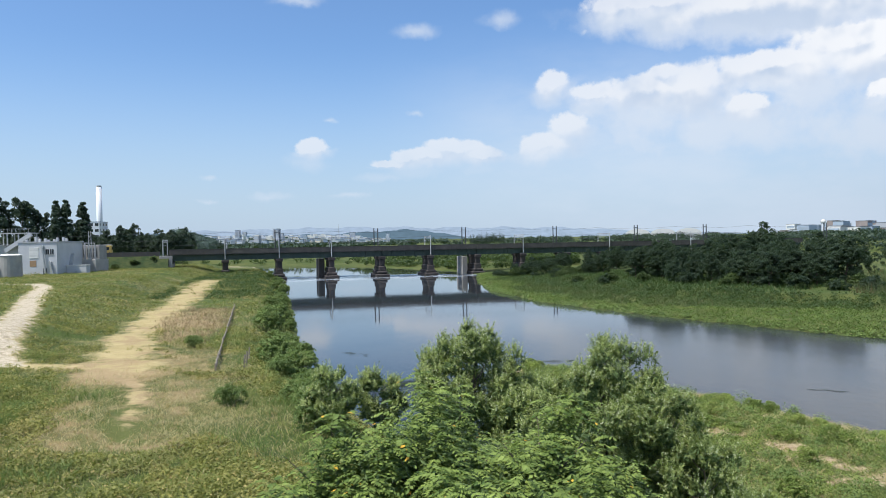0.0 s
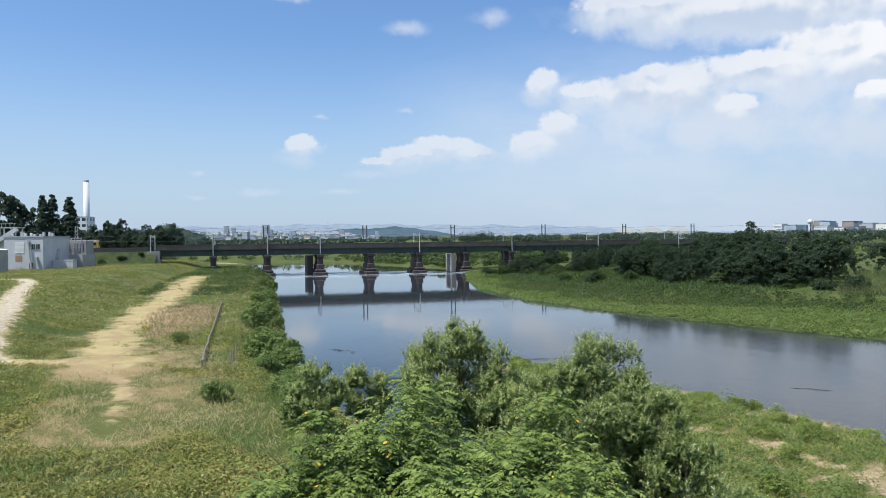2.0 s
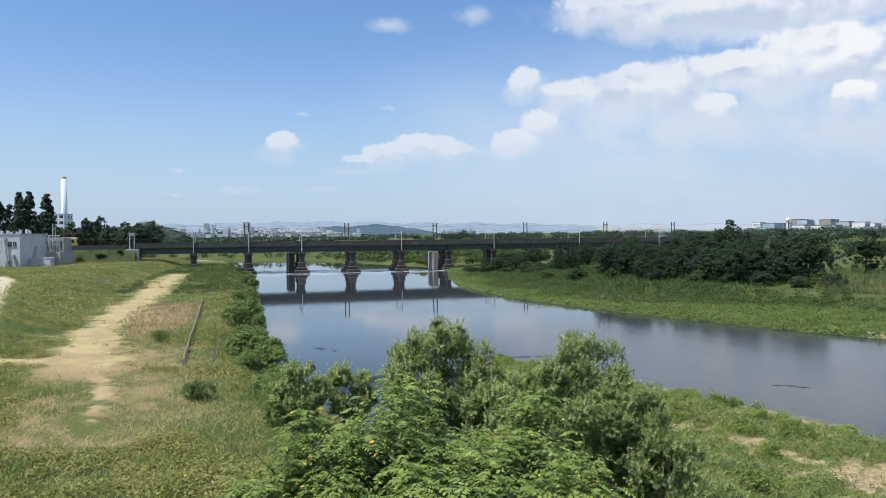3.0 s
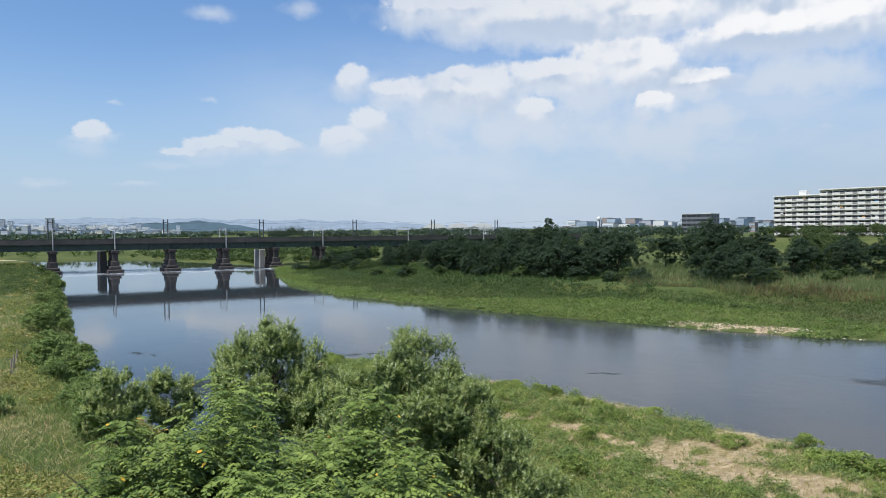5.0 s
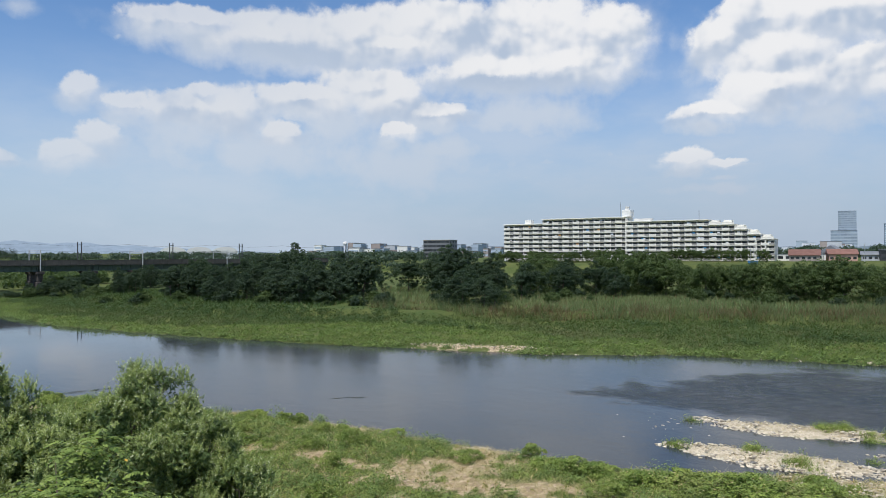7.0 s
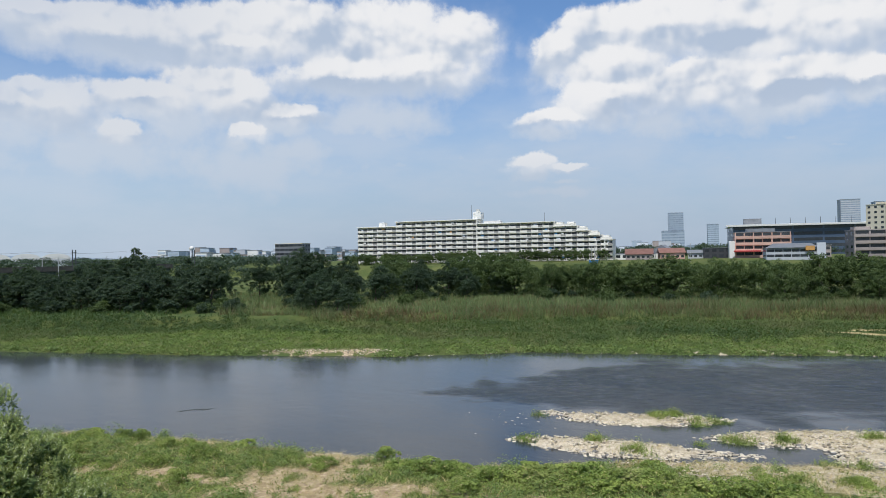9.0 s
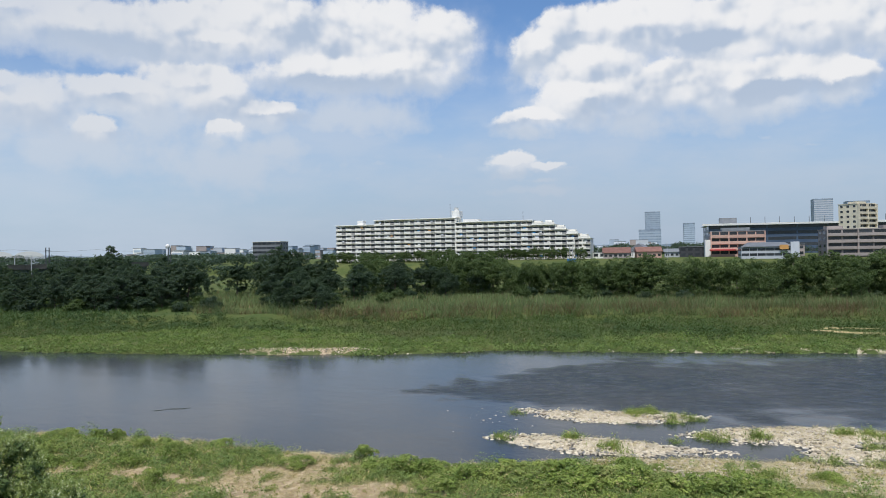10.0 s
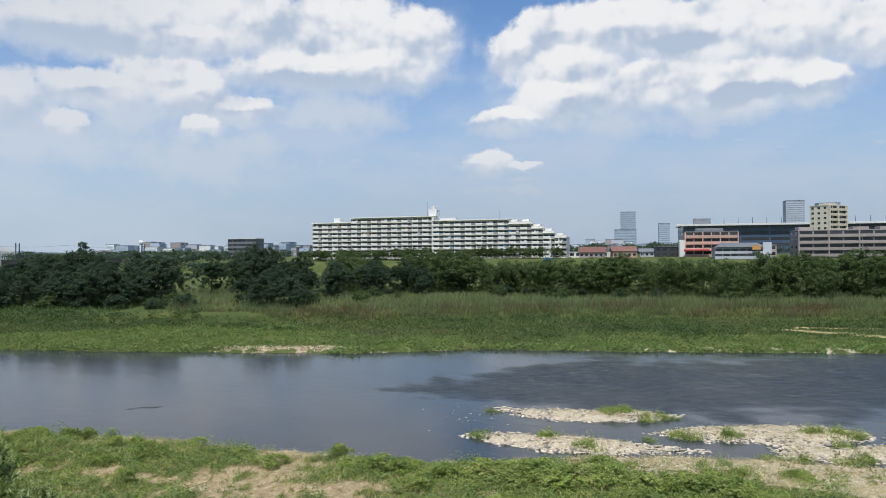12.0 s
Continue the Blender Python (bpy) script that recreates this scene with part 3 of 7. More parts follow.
SPUR = [(-25, 57.5), (-22.2, 54.7), (-20.2, 49.7), (-18.8, 44.6), (-16.9, 40)]
OPEN = [(25.2, 36.2, 2.6), (27.8, 35.6, 1.9), (22.5, 38.0, 2.2), (28.2, 30.4, 2.3), (25.6, 31.0, 2.0), (29.4, 39.6, 1.6), (24.0, 33.4, 1.7), (31.6, 29.6, 1.2), (19.5, 43.0, 1.5), (17.0, 48.0, 1.3)]


def spit_open(x, y, ds):
    """How bare the low spit is: in spots, along its rim and towards its downstream end."""
    p = jitter(x, y, 0.95, 0.7) + 0.7 * jitter(x, y, 2.4, 3.7)
    spots = np.max([1 - np.hypot(x - a, y - b) / (1.35 * r) for a, b, r in OPEN], axis=0)
    thicket = 1 - smooth(seg_distance(x, y, [(29.5, 32.5), (33, 28), (35, 24), (37, 18.5), (38.5, 12)]), 1.6, 3.4)
    fine = jitter(x, y, 1.7, 2.1) + 0.7 * jitter(x, y, 3.6, 0.7)
    return -0.02 + 0.35 * p + 0.55 * fine * smooth(x, 13, 20) + 1.0 * np.maximum(spots, -0.25) + 0.95 * smooth(x, 39.0, 42.5) + 0.8 * (1 - smooth(ds, 0.6, 2.6)) - 0.8 * thicket


def make_land():
    fan = np.concatenate([np.arange(-36, 86, 0.38), np.arange(86, 324, 4.0)])
    rad = np.concatenate([[0.02, 1.5, 3.5], 6 * 1.0205 ** np.arange(0, 327)])
    A, Rr = np.meshgrid(np.radians(fan), rad, indexing="ij")
    x, y = (Rr * np.sin(A)).ravel(), (Rr * np.cos(A)).ravel()
    x, y = np.append(x, 0.0), np.append(y, 0.0)
    z, dw, de, ds, di, lev = land(x, y)
    na, nr = len(fan), len(rad)
    i, j = np.meshgrid(np.arange(na), np.arange(nr - 1), indexing="ij")
    a, b = i * nr + j, ((i + 1) % na) * nr + j
    quads = np.stack([a, a + 1, b + 1, b], -1).reshape(-1, 4)
    me = mesh_of("ground", np.stack([x, y, z], 1), quads, GROUND, True)
    track, lane = seg_distance(x, y, TRACK), seg_distance(x, y, LANE)
    spur = seg_distance(x, y, SPUR)
    sand = np.maximum(0.92 - track / 6.2 + 0.25 * jitter(x, y, 0.5, 2.0), 0.95 - lane / 3.4)
    sand = np.maximum(sand, 0.70 - spur / 1.25 + 0.45 * jitter(x, y, 1.1, 2.0))
    sand = np.maximum(sand, 0.62 - np.hypot((x + 23.5) / 1.4, y - 61.5) / 6)
    open_spit = spit_open(x, y, ds)
    spot = smooth(jitter(x, y, 0.35, 0.7) + 0.6 * jitter(x, y, 0.9, 3.0), 0.25, 1.0)
    litter = np.clip(0.25 + open_spit * 0.8, 0, 0.9) * (ds > -0.2)
    brown = smooth(inside(x, y, [(-29.5, 79), (-23, 71), (-26.5, 92), (-31, 116), (-38, 121), (-36.5, 100)]), -2.5, 2.0)
    dry = (dw > 5) * (0.38 - 0.05 * np.minimum(track, 20) + 0.62 * brown + 0.55 * (1 - np.minimum(spur, 6) / 6) + 0.40 * spot) * (y < 240)
    dry = np.maximum(dry, (0.46 + 0.25 * jitter(x, y, 0.55, 4.0) + 0.2 * jitter(x, y, 1.3, 1.0)) * smooth(inside(x, y, [(-33, 66), (-28, 56), (-24, 44), (-19, 36), (-14, 38), (-15, 48), (-16, 60), (-21, 72), (-28, 76)]), -4, 2))
    dry = np.maximum(dry, 0.8 * (1 - smooth(np.hypot(x + 11.8, y - 32.6), 0.3, 1.6)))
    beach = np.maximum(np.maximum((di > -0.6) * 1.0, 0.32 * (1 - smooth(np.abs(de - 0.8), 0.4, 1.8)) * (seg_distance(x, y, [(58, 89), (64, 81)]) < 6)),
                       0.6 * (np.abs(de - 0.6) < 0.6) * (y < 47))
    sand = np.maximum(sand, 0.95 - np.minimum(seg_distance(x, y, [(118, 39), (119, 20)]), seg_distance(x, y, [(123, 37), (131, 20)])) / 2.5)
    beach = np.maximum(beach, 0.80 - seg_distance(x, y, LANE[3:]) / 4.4)
    beach = np.maximum(beach, ((x < -78) & (y > 330) & (dw > 0) & (dw < 16)) * 0.9)
    beach = np.maximum(beach, (ds > -0.5) * smooth(x, 39, 43) * 0.72 * (ds < 8))
    litter = litter * (1 - 0.75 * smooth(x, 38.5, 42))
    beach = np.maximum(beach, (seg_distance(x, y, [(8.5, 40), (12, 38)]) < 2.5) * 0.6)
    cove = 1 - smooth(seg_distance(x, y, [(58.5, 89), (65.5, 80.5)]) + 1.3 * jitter(x, y, 0.9, 2.0) + 0.7 * jitter(x, y, 2.1, 1.0), 0.9, 3.2)
    litter = np.maximum(litter, 0.62 * cove * (de > -0.3))
    col = np.stack([np.clip(sand, 0, 1), np.clip(dry, 0, 1), np.clip(beach, 0, 1), np.clip(litter, 0, 1)], 1).astype(np.float32)
    me.color_attributes.new("zone", "FLOAT_COLOR", "POINT").data.foreach_set("color", col.ravel())
    tagged(link("ground", me), "grassy river banks with bare sandy tracks and gravel bars", "ground", kind="structure")


def make_river():
    xs = np.concatenate([np.arange(-150, -84, 4.0), np.arange(-84, 16, 1.0), np.arange(16, 38, 4.0), np.arange(38, 116, 0.5), np.arange(116, 170, 4.0)])
    ys = np.concatenate([np.arange(-120, -20, 4.0), np.arange(-20, 72, 0.5), np.arange(72, 252, 4.0), np.arange(252, 324, 1.0), np.arange(324, 680, 4.0)])
    X, Y = np.meshgrid(xs, ys, indexing="ij")
    x, y = X.ravel(), Y.ravel()
    i, j = np.meshgrid(np.arange(len(xs) - 1), np.arange(len(ys) - 1), indexing="ij")
    a = i * len(ys) + j
    b = a + len(ys)
    # the riffle: a wedge that opens downstream
    run, off = (x - 47) * 0.715 - (y - 57) * 0.698, (x - 47) * 0.698 + (y - 57) * 0.715
    race = 0.9 * smooth(np.clip(0.6 * run, 0, 17) - np.abs(off) + 3.0 * jitter(x, y, 0.23, 1.0) + 2.2 * jitter(x, y, 0.7, 2.0), -3.0, 6.0) * smooth(run, -3, 6)
    wave = 0 * x
    wr = np.random.default_rng(12)
    for _ in range(26):
        length, way = wr.uniform(0.9, 2.4), wr.normal(-0.6, 0.8)
        wave += np.sin((x * math.cos(way) + y * math.sin(way)) * 2 * math.pi / length + wr.uniform(0, 6.28)) * 0.0026 * length
    wave *= np.clip(race, 0, 1) ** 0.7
    weir = (1 - smooth(seg_distance(x, y, [(-60, 286), (16, 292)]), 3, 22)) * (0.5 + 0.5 * smooth(jitter(x, y, 0.11, 2.0), -0.4, 0.4))
    for _ in range(12):
        length, way = wr.uniform(3.0, 9.0), wr.normal(1.2, 0.5)
        wave += weir * np.sin((x * math.cos(way) + y * math.sin(way)) * 2 * math.pi / length + wr.uniform(0, 6.28)) * 0.006 * length
    me = mesh_of("water", np.stack([x, y, wave], 1), np.stack([a, b, b + 1, a + 1], -1).reshape(-1, 4), WATER, True)
    race = np.maximum(race, 0.6 * weir)
    race = np.maximum(race, 0.9 * (1 - smooth(seg_distance(x, y, [(-7, 66), (-1, 68)]), 1, 6)))
    foam = 0 * x
    for k in range(0, 6):
        px, py = 271 * (-0.287 + 0.0670 * k), 271 * (1 + 0.0185 * k)
        for dx, dy in ((-6, -15), (9.5, -17), (15.0, -9.0)):
            foam = np.maximum(foam, 1 - seg_distance(x, y, [(px - 2 + dx * 0.1, py - 6), (px + dx, py + dy)]) / 4.5)
    foam = np.clip(foam * 1.6, 0, 1) * np.clip(0.7 + 0.4 * jitter(x, y, 0.25, 1.0), 0, 1)
    calm = smooth(y - 0.6 * x, 60, 130) * (1 - 0.6 * weir)
    col = np.stack([race, foam, calm, 0 * x + 1], 1).astype(np.float32)
    me.color_attributes.new("zone", "FLOAT_COLOR", "POINT").data.foreach_set("color", col.ravel())
    tagged(link("water", me), "calm grey-blue river with a darker riffle", "river", kind="structure")


make_land()
make_river()


def ground_z(x, y):
    return float(land(np.array([x]), np.array([y]))[0][0])


# ---------------------------------------------------------------- railway bridge
def span_at(k, back=0.0):
    """Plan of the bridge: the axis at pier k, moved back across it."""
    return Vector((271 * (-0.287 + 0.0670 * k) - 0.268 * back, 271 * (1 + 0.0185 * k) + 0.963 * back, 0))


ALONG = math.atan2(0.0185, 0.0664)


def make_bridge():
    bridge = thing("railway_bridge", Matrix(), "long dark green plate girder railway bridge on brick piers", "bridge")
    for k in range(-1, 13):
        for back in (0.0, 6.5):
            a = span_at(k, back)
            L = 18.68
            m = Matrix.Translation(a) @ pose(0, 0, 0, 0, 0, math.degrees(ALONG))
            bm = boxed((0.1, -0.15, 7.7), (L - 0.1, 0.15, 9.6), m)
            box(bm, (0.1, -0.45, 7.64), (L - 0.1, 0.45, 7.76), m)
            box(bm, (0.1, -0.45, 9.52), (L - 0.1, 0.45, 9.64), m)
            for s in range(11):
                box(bm, (0.4 + s * 1.77, -0.38, 7.76), (0.48 + s * 1.77, 0.38, 9.52), m)
            part("girder", bm, GIRDER, bridge)
            bm = boxed((0, -1.3, 9.66), (L - 0.03, 3.8, 9.95), m)
            part("deck", bm, PARAPET, bridge)
            bm = bmesh.new()
            for s in range(9):
                box(bm, (0.03 + s * L / 9, -1.34, 9.96), ((s + 1) * L / 9 - 0.05, -1.24, 11.5 + 0.05 * math.sin(k * 9 + s)), m)
            box(bm, (0, -1.37, 11.5), (L - 0.03, -1.2, 11.62), m)
            part("parapet", bm, PARAPET, bridge)
    for k in range(-1, 13):
        m = Matrix.Translation(span_at(k, 3.0)) @ pose(0, 0, 0, 0, 0, math.degrees(ALONG))
        bm = bmesh.new()
        box(bm, (-1.0, -4.5, 4.0), (1.0, 4.9, 6.7), m, 0.25)
        box(bm, (-1.35, -4.8, 2.0), (1.35, 5.2, 4.1), m, 0.3)
        box(bm, (-1.3, -5.0, 6.6), (1.3, 5.4, 7.6), m, 0.12)
        box(bm, (-1.9, -5.3, 1.1), (1.9, 5.6, 2.2), m, 0.3)
        box(bm, (-2.6, -6.2, -1.0), (2.6, 6.4, 1.1), m, 0.3)
        part("pier", bm, BRICK, bridge)
        if k == 2:
            part("rear_pier", box(bmesh.new(), (-4.2, 1.0, -1.0), (-2.0, 9.5, 7.2), m, 0.15), PARAPET, bridge, "dark brown-grey concrete pier beside the brick one")
        if k == 5:
            part("rear_pier", box(bmesh.new(), (-4.4, 2.0, -1.0), (-2.2, 9.5, 6.9), m, 0.15), CONCRETE, bridge, "grey concrete pier beside the brick one")


make_bridge()


# ---------------------------------------------------------------- trees
def leaf_cloud(rng, centres, radii, count, size, flat=0.55, long=1.0, tri=False):
    """Leaves on the shells of many clumps, more or less level. Returns vertices and faces."""
    k = rng.integers(0, len(centres), count)
    d = rng.normal(size=(count, 3))
    d /= np.linalg.norm(d, axis=1)[:, None]
    d[:, 2] = np.where(rng.random(count) < 0.6, np.abs(d[:, 2]), d[:, 2])
    c = np.asarray(centres)[k] + d * np.asarray(radii)[k][:, None] * (0.72 + 0.36 * rng.random(count))[:, None] * np.array([1, 1, 0.8])
    nrm = d * 0.8 + rng.normal(size=(count, 3)) * flat + np.array([0, 0, 0.55])
    nrm /= np.linalg.norm(nrm, axis=1)[:, None]
    t = np.cross(nrm, rng.normal(size=(count, 3)))
    t /= np.linalg.norm(t, axis=1)[:, None]
    b = np.cross(nrm, t)
    s = (size * (0.6 + 0.8 * rng.random(count)))[:, None]
    if tri:
        v = np.stack([c - t * s, c + t * s * 0.5 - b * s * 0.8, c + t * s * 0.6 + b * s * 0.7], 1)
        return v.reshape(-1, 3), np.arange(count * 3).reshape(-1, 3)
    w = s * 0.55 / long ** 0.7
    v = np.stack([c - t * s * long, c - b * w + nrm * s * 0.12, c + t * s * long, c + b * w + nrm * s * 0.12], 1)
    return v.reshape(-1, 3), np.arange(count * 4).reshape(-1, 4)


def sweep(bm, pts, radii, seg=6):
    """One tapered tube through the points."""
    rings = []
    for i, p in enumerate(pts):
        d = (pts[min(i + 1, len(pts) - 1)] - pts[max(i - 1, 0)]).normalized()
        m = d.to_track_quat("Z", "Y").to_matrix()
        rings.append([bm.verts.new(p + m @ Vector((math.cos(k * 6.2832 / seg), math.sin(k * 6.2832 / seg), 0)) * radii[i]) for k in range(seg)])
    for r, q in zip(rings[:-1], rings[1:]):
        for k in range(seg):
            bm.faces.new((r[k], r[(k + 1) % seg], q[(k + 1) % seg], q[k]))
    bm.faces.new(rings[-1])
    return bm


def limbs(rng, height, spread, n, r0, crown_from, ob, split=False):
    """A tapered trunk with limbs, as parts of the tree. Returns the ends of the limbs."""
    bm = bmesh.new()
    lean = Vector((rng.normal() * 0.05, rng.normal() * 0.05, 1)) * height * 0.8
    pts = [lean * t + Vector((rng.normal() * 0.02, rng.normal() * 0.02, 0)) * height * t for t in (0, 0.3, 0.6, 1.0)]
    sweep(bm, pts, [r0, r0 * 0.72, r0 * 0.45, r0 * 0.15], 7)
    ends = []
    for i in range(n):
        t = crown_from + (0.95 - crown_from) * (i + rng.random()) / n
        base = lean * t * 0.98
        a = i * 2.4 + rng.random()
        out = spread * (1.05 - 0.55 * t) * (0.7 + 0.5 * rng.random())
        tip = base + Vector((math.cos(a) * out, math.sin(a) * out, height * (0.12 + 0.12 * rng.random())))
        mid = base.lerp(tip, 0.5) + Vector((0, 0, -0.03 * height))
        limb = bmesh.new() if split else bm
        sweep(limb, [base, mid, tip], [r0 * 0.32, r0 * 0.22, r0 * 0.07], 5)
        if split:
            part("limb", limb, BARK, ob)
        ends += [tip, mid.lerp(tip, 0.45)]
    part("trunk", bm, BARK, ob)
    ends.append(lean)
    return ends


def tree(name, seed, height, spread, mat, leaves=5000, size=0.35, n=9, crown_from=0.3, clump=0.3, label="", category="tree", group="", long=1.0, extra=18, tri=False, split=False):
    rng = np.random.default_rng(seed)
    ob = thing(name, Matrix(), label, category, group)
    ends = limbs(rng, height, spread, n, height * 0.022, crown_from, ob, split)
    cs = [e for e in ends]
    for _ in range(extra):
        e = ends[rng.integers(len(ends))]
        cs.append(e + Vector(rng.normal(size=3)) * spread * 0.25)
    rs = [spread * clump * (0.6 + 0.8 * rng.random()) for _ in cs]
    v, f = leaf_cloud(rng, [tuple(c) for c in cs], rs, leaves, size, long=long, tri=tri)
    v[:, 2] = np.maximum(v[:, 2], 0.05)
    link("crown", mesh_of("crown", v, f, mat), None, ob)
    return ob


def crown_tree(name, seed, height, wide, mat, leaves, size, label="", category="tree", group="", lobes=5, low=0.06, split=False):
    """A broad crown: several domes grown into one another, each set with leafy clumps."""
    rng = np.random.default_rng(seed)
    ob = thing(name, Matrix(), label, category, group)
    limbs(rng, height * 0.85, wide * 0.7, 8, height * 0.022, 0.12, ob, split)
    cs, rs = [], []
    for i in range(lobes):
        a, off = i * 2.4 + rng.uniform(0, 1), wide * (0.15 if i == 0 else rng.uniform(0.30, 0.62))
        R = wide * rng.uniform(0.42, 0.66)
        top = height * (1.0 if i == 0 else rng.uniform(0.62, 0.94))
        half = (top - low * height) / 2
        for _ in range(48):
            d = rng.normal(size=3)
            d /= np.linalg.norm(d)
            d[2] = abs(d[2]) if rng.random() < 0.6 else d[2]
            g = rng.uniform(0.72, 0.95)
            cs.append((math.cos(a) * off + d[0] * R * g, math.sin(a) * off + d[1] * R * g, low * height + half + d[2] * half * g))
            rs.append(wide * rng.uniform(0.07, 0.16))
    v, f = leaf_cloud(rng, cs, rs, leaves, size, tri=True)
    v[:, 2] = np.maximum(v[:, 2], 0.05)
    link("crown", mesh_of("crown", v, f, mat), None, ob)
    return ob


def place(ob, x, y, s=1.0, turn=0.0, sink=0.1, sz=None):
    return pose(x, y, ground_z(x, y) - sink, 0, 0, turn) @ Matrix.Diagonal((s, s, sz or s, 1))


def along_far(u, d):
    """A place on the far bank: u metres along it downstream, d metres back from the water."""
    return 12 + 0.485 * u + 0.874 * d, 195 - 0.874 * u + 0.485 * d


def set_out(ob, m, used):
    """The first time the thing itself, then copies of it."""
    if ob.name in used:
        ob = copy_thing(ob, m)
    used.add(ob.name)
    ob.matrix_world = m
    return ob


USED = set()
rng = np.random.default_rng(5)

# ---- riverside wood and the belt of trees before the far levee
WOOD = [crown_tree("broadleaf_tree", 10 + i, 13.2, 5.2, LEAF_DARK, 21000, 0.165, lobes=6,
             label="broadleaf tree in the dense riverside wood, dark for cloud shadow", group="riverside wood") for i in range(4)]
for i in range(64):
    u = rng.uniform(-42, 78)
    d = 26 + 4 * math.sin(u * 0.1) + rng.uniform(0, 1) ** 1.3 * 42 + max(0, (u - 66)) * 1.2
    if u < -8:
        d += 6
    x, y = along_far(u, d)
    s = (0.62 + 0.011 * min(d - 24, 40)) * rng.uniform(0.78, 1.10) * (1.0 if u > 25 else 0.6 + 0.016 * max(u, 0))
    set_out(WOOD[i % 4], place(None, x, y, s * 1.05, rng.uniform(0, 360), 0.3, s), USED)
for u, d in ((57, 84), (56, 105), (60, 95), (73, 93), (80, 90), (66, 100)):
    x, y = along_far(u, d)
    set_out(WOOD[int(u) % 4], place(None, x, y, 0.95, u * 31, 0.3, 0.9), USED)

BELT = [crown_tree("riverside_tree", 30 + i, 9, 5.4, LEAF_TREE, 20000, 0.135, lobes=6, low=0.0,
             label="round green tree in the belt before the levee", group="levee tree belt") for i in range(3)]
for u, d, s in ((98, 34, 0.62), (103, 33, 0.55), (107, 29, 0.42), (94, 40, 0.5), (88, 44, 0.55)):
    x, y = along_far(u, d)
    set_out(WOOD[int(u) % 4], place(None, x, y, s * 1.15, u * 31, 0.3, s), USED)
for u, d in ((118, 108), (131, 104), (136, 98), (146, 100), (157, 96), (165, 94), (173, 92), (181, 90), (193, 90), (202, 90), (214, 92), (226, 92)):
    x, y = along_far(u, d)
    set_out(BELT[int(u) % 3], place(None, x, y, 0.95 + 0.02 * (u % 7), u * 31, 0.3, 0.85 + 0.03 * (u % 5)), USED)
for u, d, s in ((100, 62, 0.66), (106, 74, 0.72), (112, 82, 0.74), (104, 86, 0.8), (118, 78, 0.62), (97, 76, 0.7), (124, 88, 0.66), (92, 66, 0.62), (86, 62, 0.66)):
    x, y = along_far(u, d)
    set_out(WOOD[int(u) % 4], place(None, x, y, s * 1.1, u * 53, 0.3, s), USED)
for u, d, h in ((90, 97, 10), (95, 92, 9), (99, 88, 7), (109, 101, 9.5), (114, 97, 10), (123, 90, 10.5),
                (128, 88, 9.6), (138, 86, 8.0), (143, 86, 7.2), (149, 81, 8.0), (153, 79, 8.4), (162, 80, 8.6)):
    x, y = along_far(u, d)
    set_out(BELT[int(u) % 3], place(None, x, y, h / 9 * 1.1, u * 37, 0.2, h / 9 * 1.16), USED)
for u, d, h in ((158, 75, 7.6), (167, 76, 10), (177, 76, 9.4), (186, 76, 9.5), (189, 67, 6.4), 
                (198, 77, 9.6), (206, 76, 10.4), (207, 68, 6.6), (213, 79, 9.5), (219, 78, 9.9), (224, 80, 9), (231, 79, 9.5), (238, 80, 9)):
    x, y = along_far(u, d)
    set_out(BELT[int(u) % 3], place(None, x, y, h / 9 * 1.1, u * 37, 0.2, h / 9 * (0.95 + 0.05 * (u % 5))), USED)

# bushes at the foot of the wood and on the upper terrace
SCRUB = [crown_tree("shrub", 40 + i, 3.0, 2.3, LEAF_TREE if i else LEAF_DARK, 4200, 0.15, lobes=4, low=0.0,
              label="low rounded green shrub on the river bank", category="shrub", group="bank shrubs") for i in range(3)]
for i in range(46):
    u = rng.uniform(-50, 112)
    d = 20 + rng.uniform(0, 9) + (12 if u < 0 else 0) + max(0, u - 70) * 0.5
    x, y = along_far(u, d)
    s = rng.uniform(0.5, 1.15)
    set_out(SCRUB[i % 3], place(None, x, y, s, rng.uniform(0, 360), 0.2), USED)
for i in range(26):
    u, d = rng.uniform(108, 235), rng.uniform(62, 84)
    x, y = along_far(u, d)
    s = rng.uniform(0.5, 1.0)
    set_out(SCRUB[i % 3], place(None, x, y, s, rng.uniform(0, 360), 0.2), USED)

# small trees along the foot of the apartment block
for i in range(22):
    u = 4 + i * 7.1 + rng.uniform(-2, 2)
    x, y = 299 + 0.404 * u - 0.914 * 14, 376 - 0.914 * u - 0.404 * 14
    set_out(BELT[i % 3], place(None, x, y, rng.uniform(0.7, 1.0), i * 50, 0.2, rng.uniform(0.65, 0.95)), USED)

# ---- shrubs along the water's edge of the near left bank
BANK = [crown_tree("bank_willow", 50 + i, 3.7, 2.5, LEAF_BANK, 9000, 0.10, lobes=5, low=0.0, split=True,
             label="bushy green willow at the water's edge", category="shrub", group="bank willows") for i in range(3)]
for i in range(30):
    t = i / 29
    y = 58 + 235 * t ** 1.7
    x = np.interp(y, [52, 66, 80, 104, 154, 198, 292], [-5, -11, -15, -20, -31, -41, -64]) - rng.uniform(0.8, 4.5)
    s = rng.uniform(0.4, 1.0) * (1.0 if y < 200 else 0.8)
    set_out(BANK[i % 3], place(None, x, y, s, rng.uniform(0, 360), 0.2), USED)
for x, y, s in ((-13.6, 47.7, 0.40), (-9.5, 51, 0.7), (-8.2, 46, 0.6), (-6.8, 41, 0.65), (-24.5, 74, 0.40)):
    set_out(BANK[int(-x) % 3], place(None, x, y, s, x * 77, 0.15), USED)


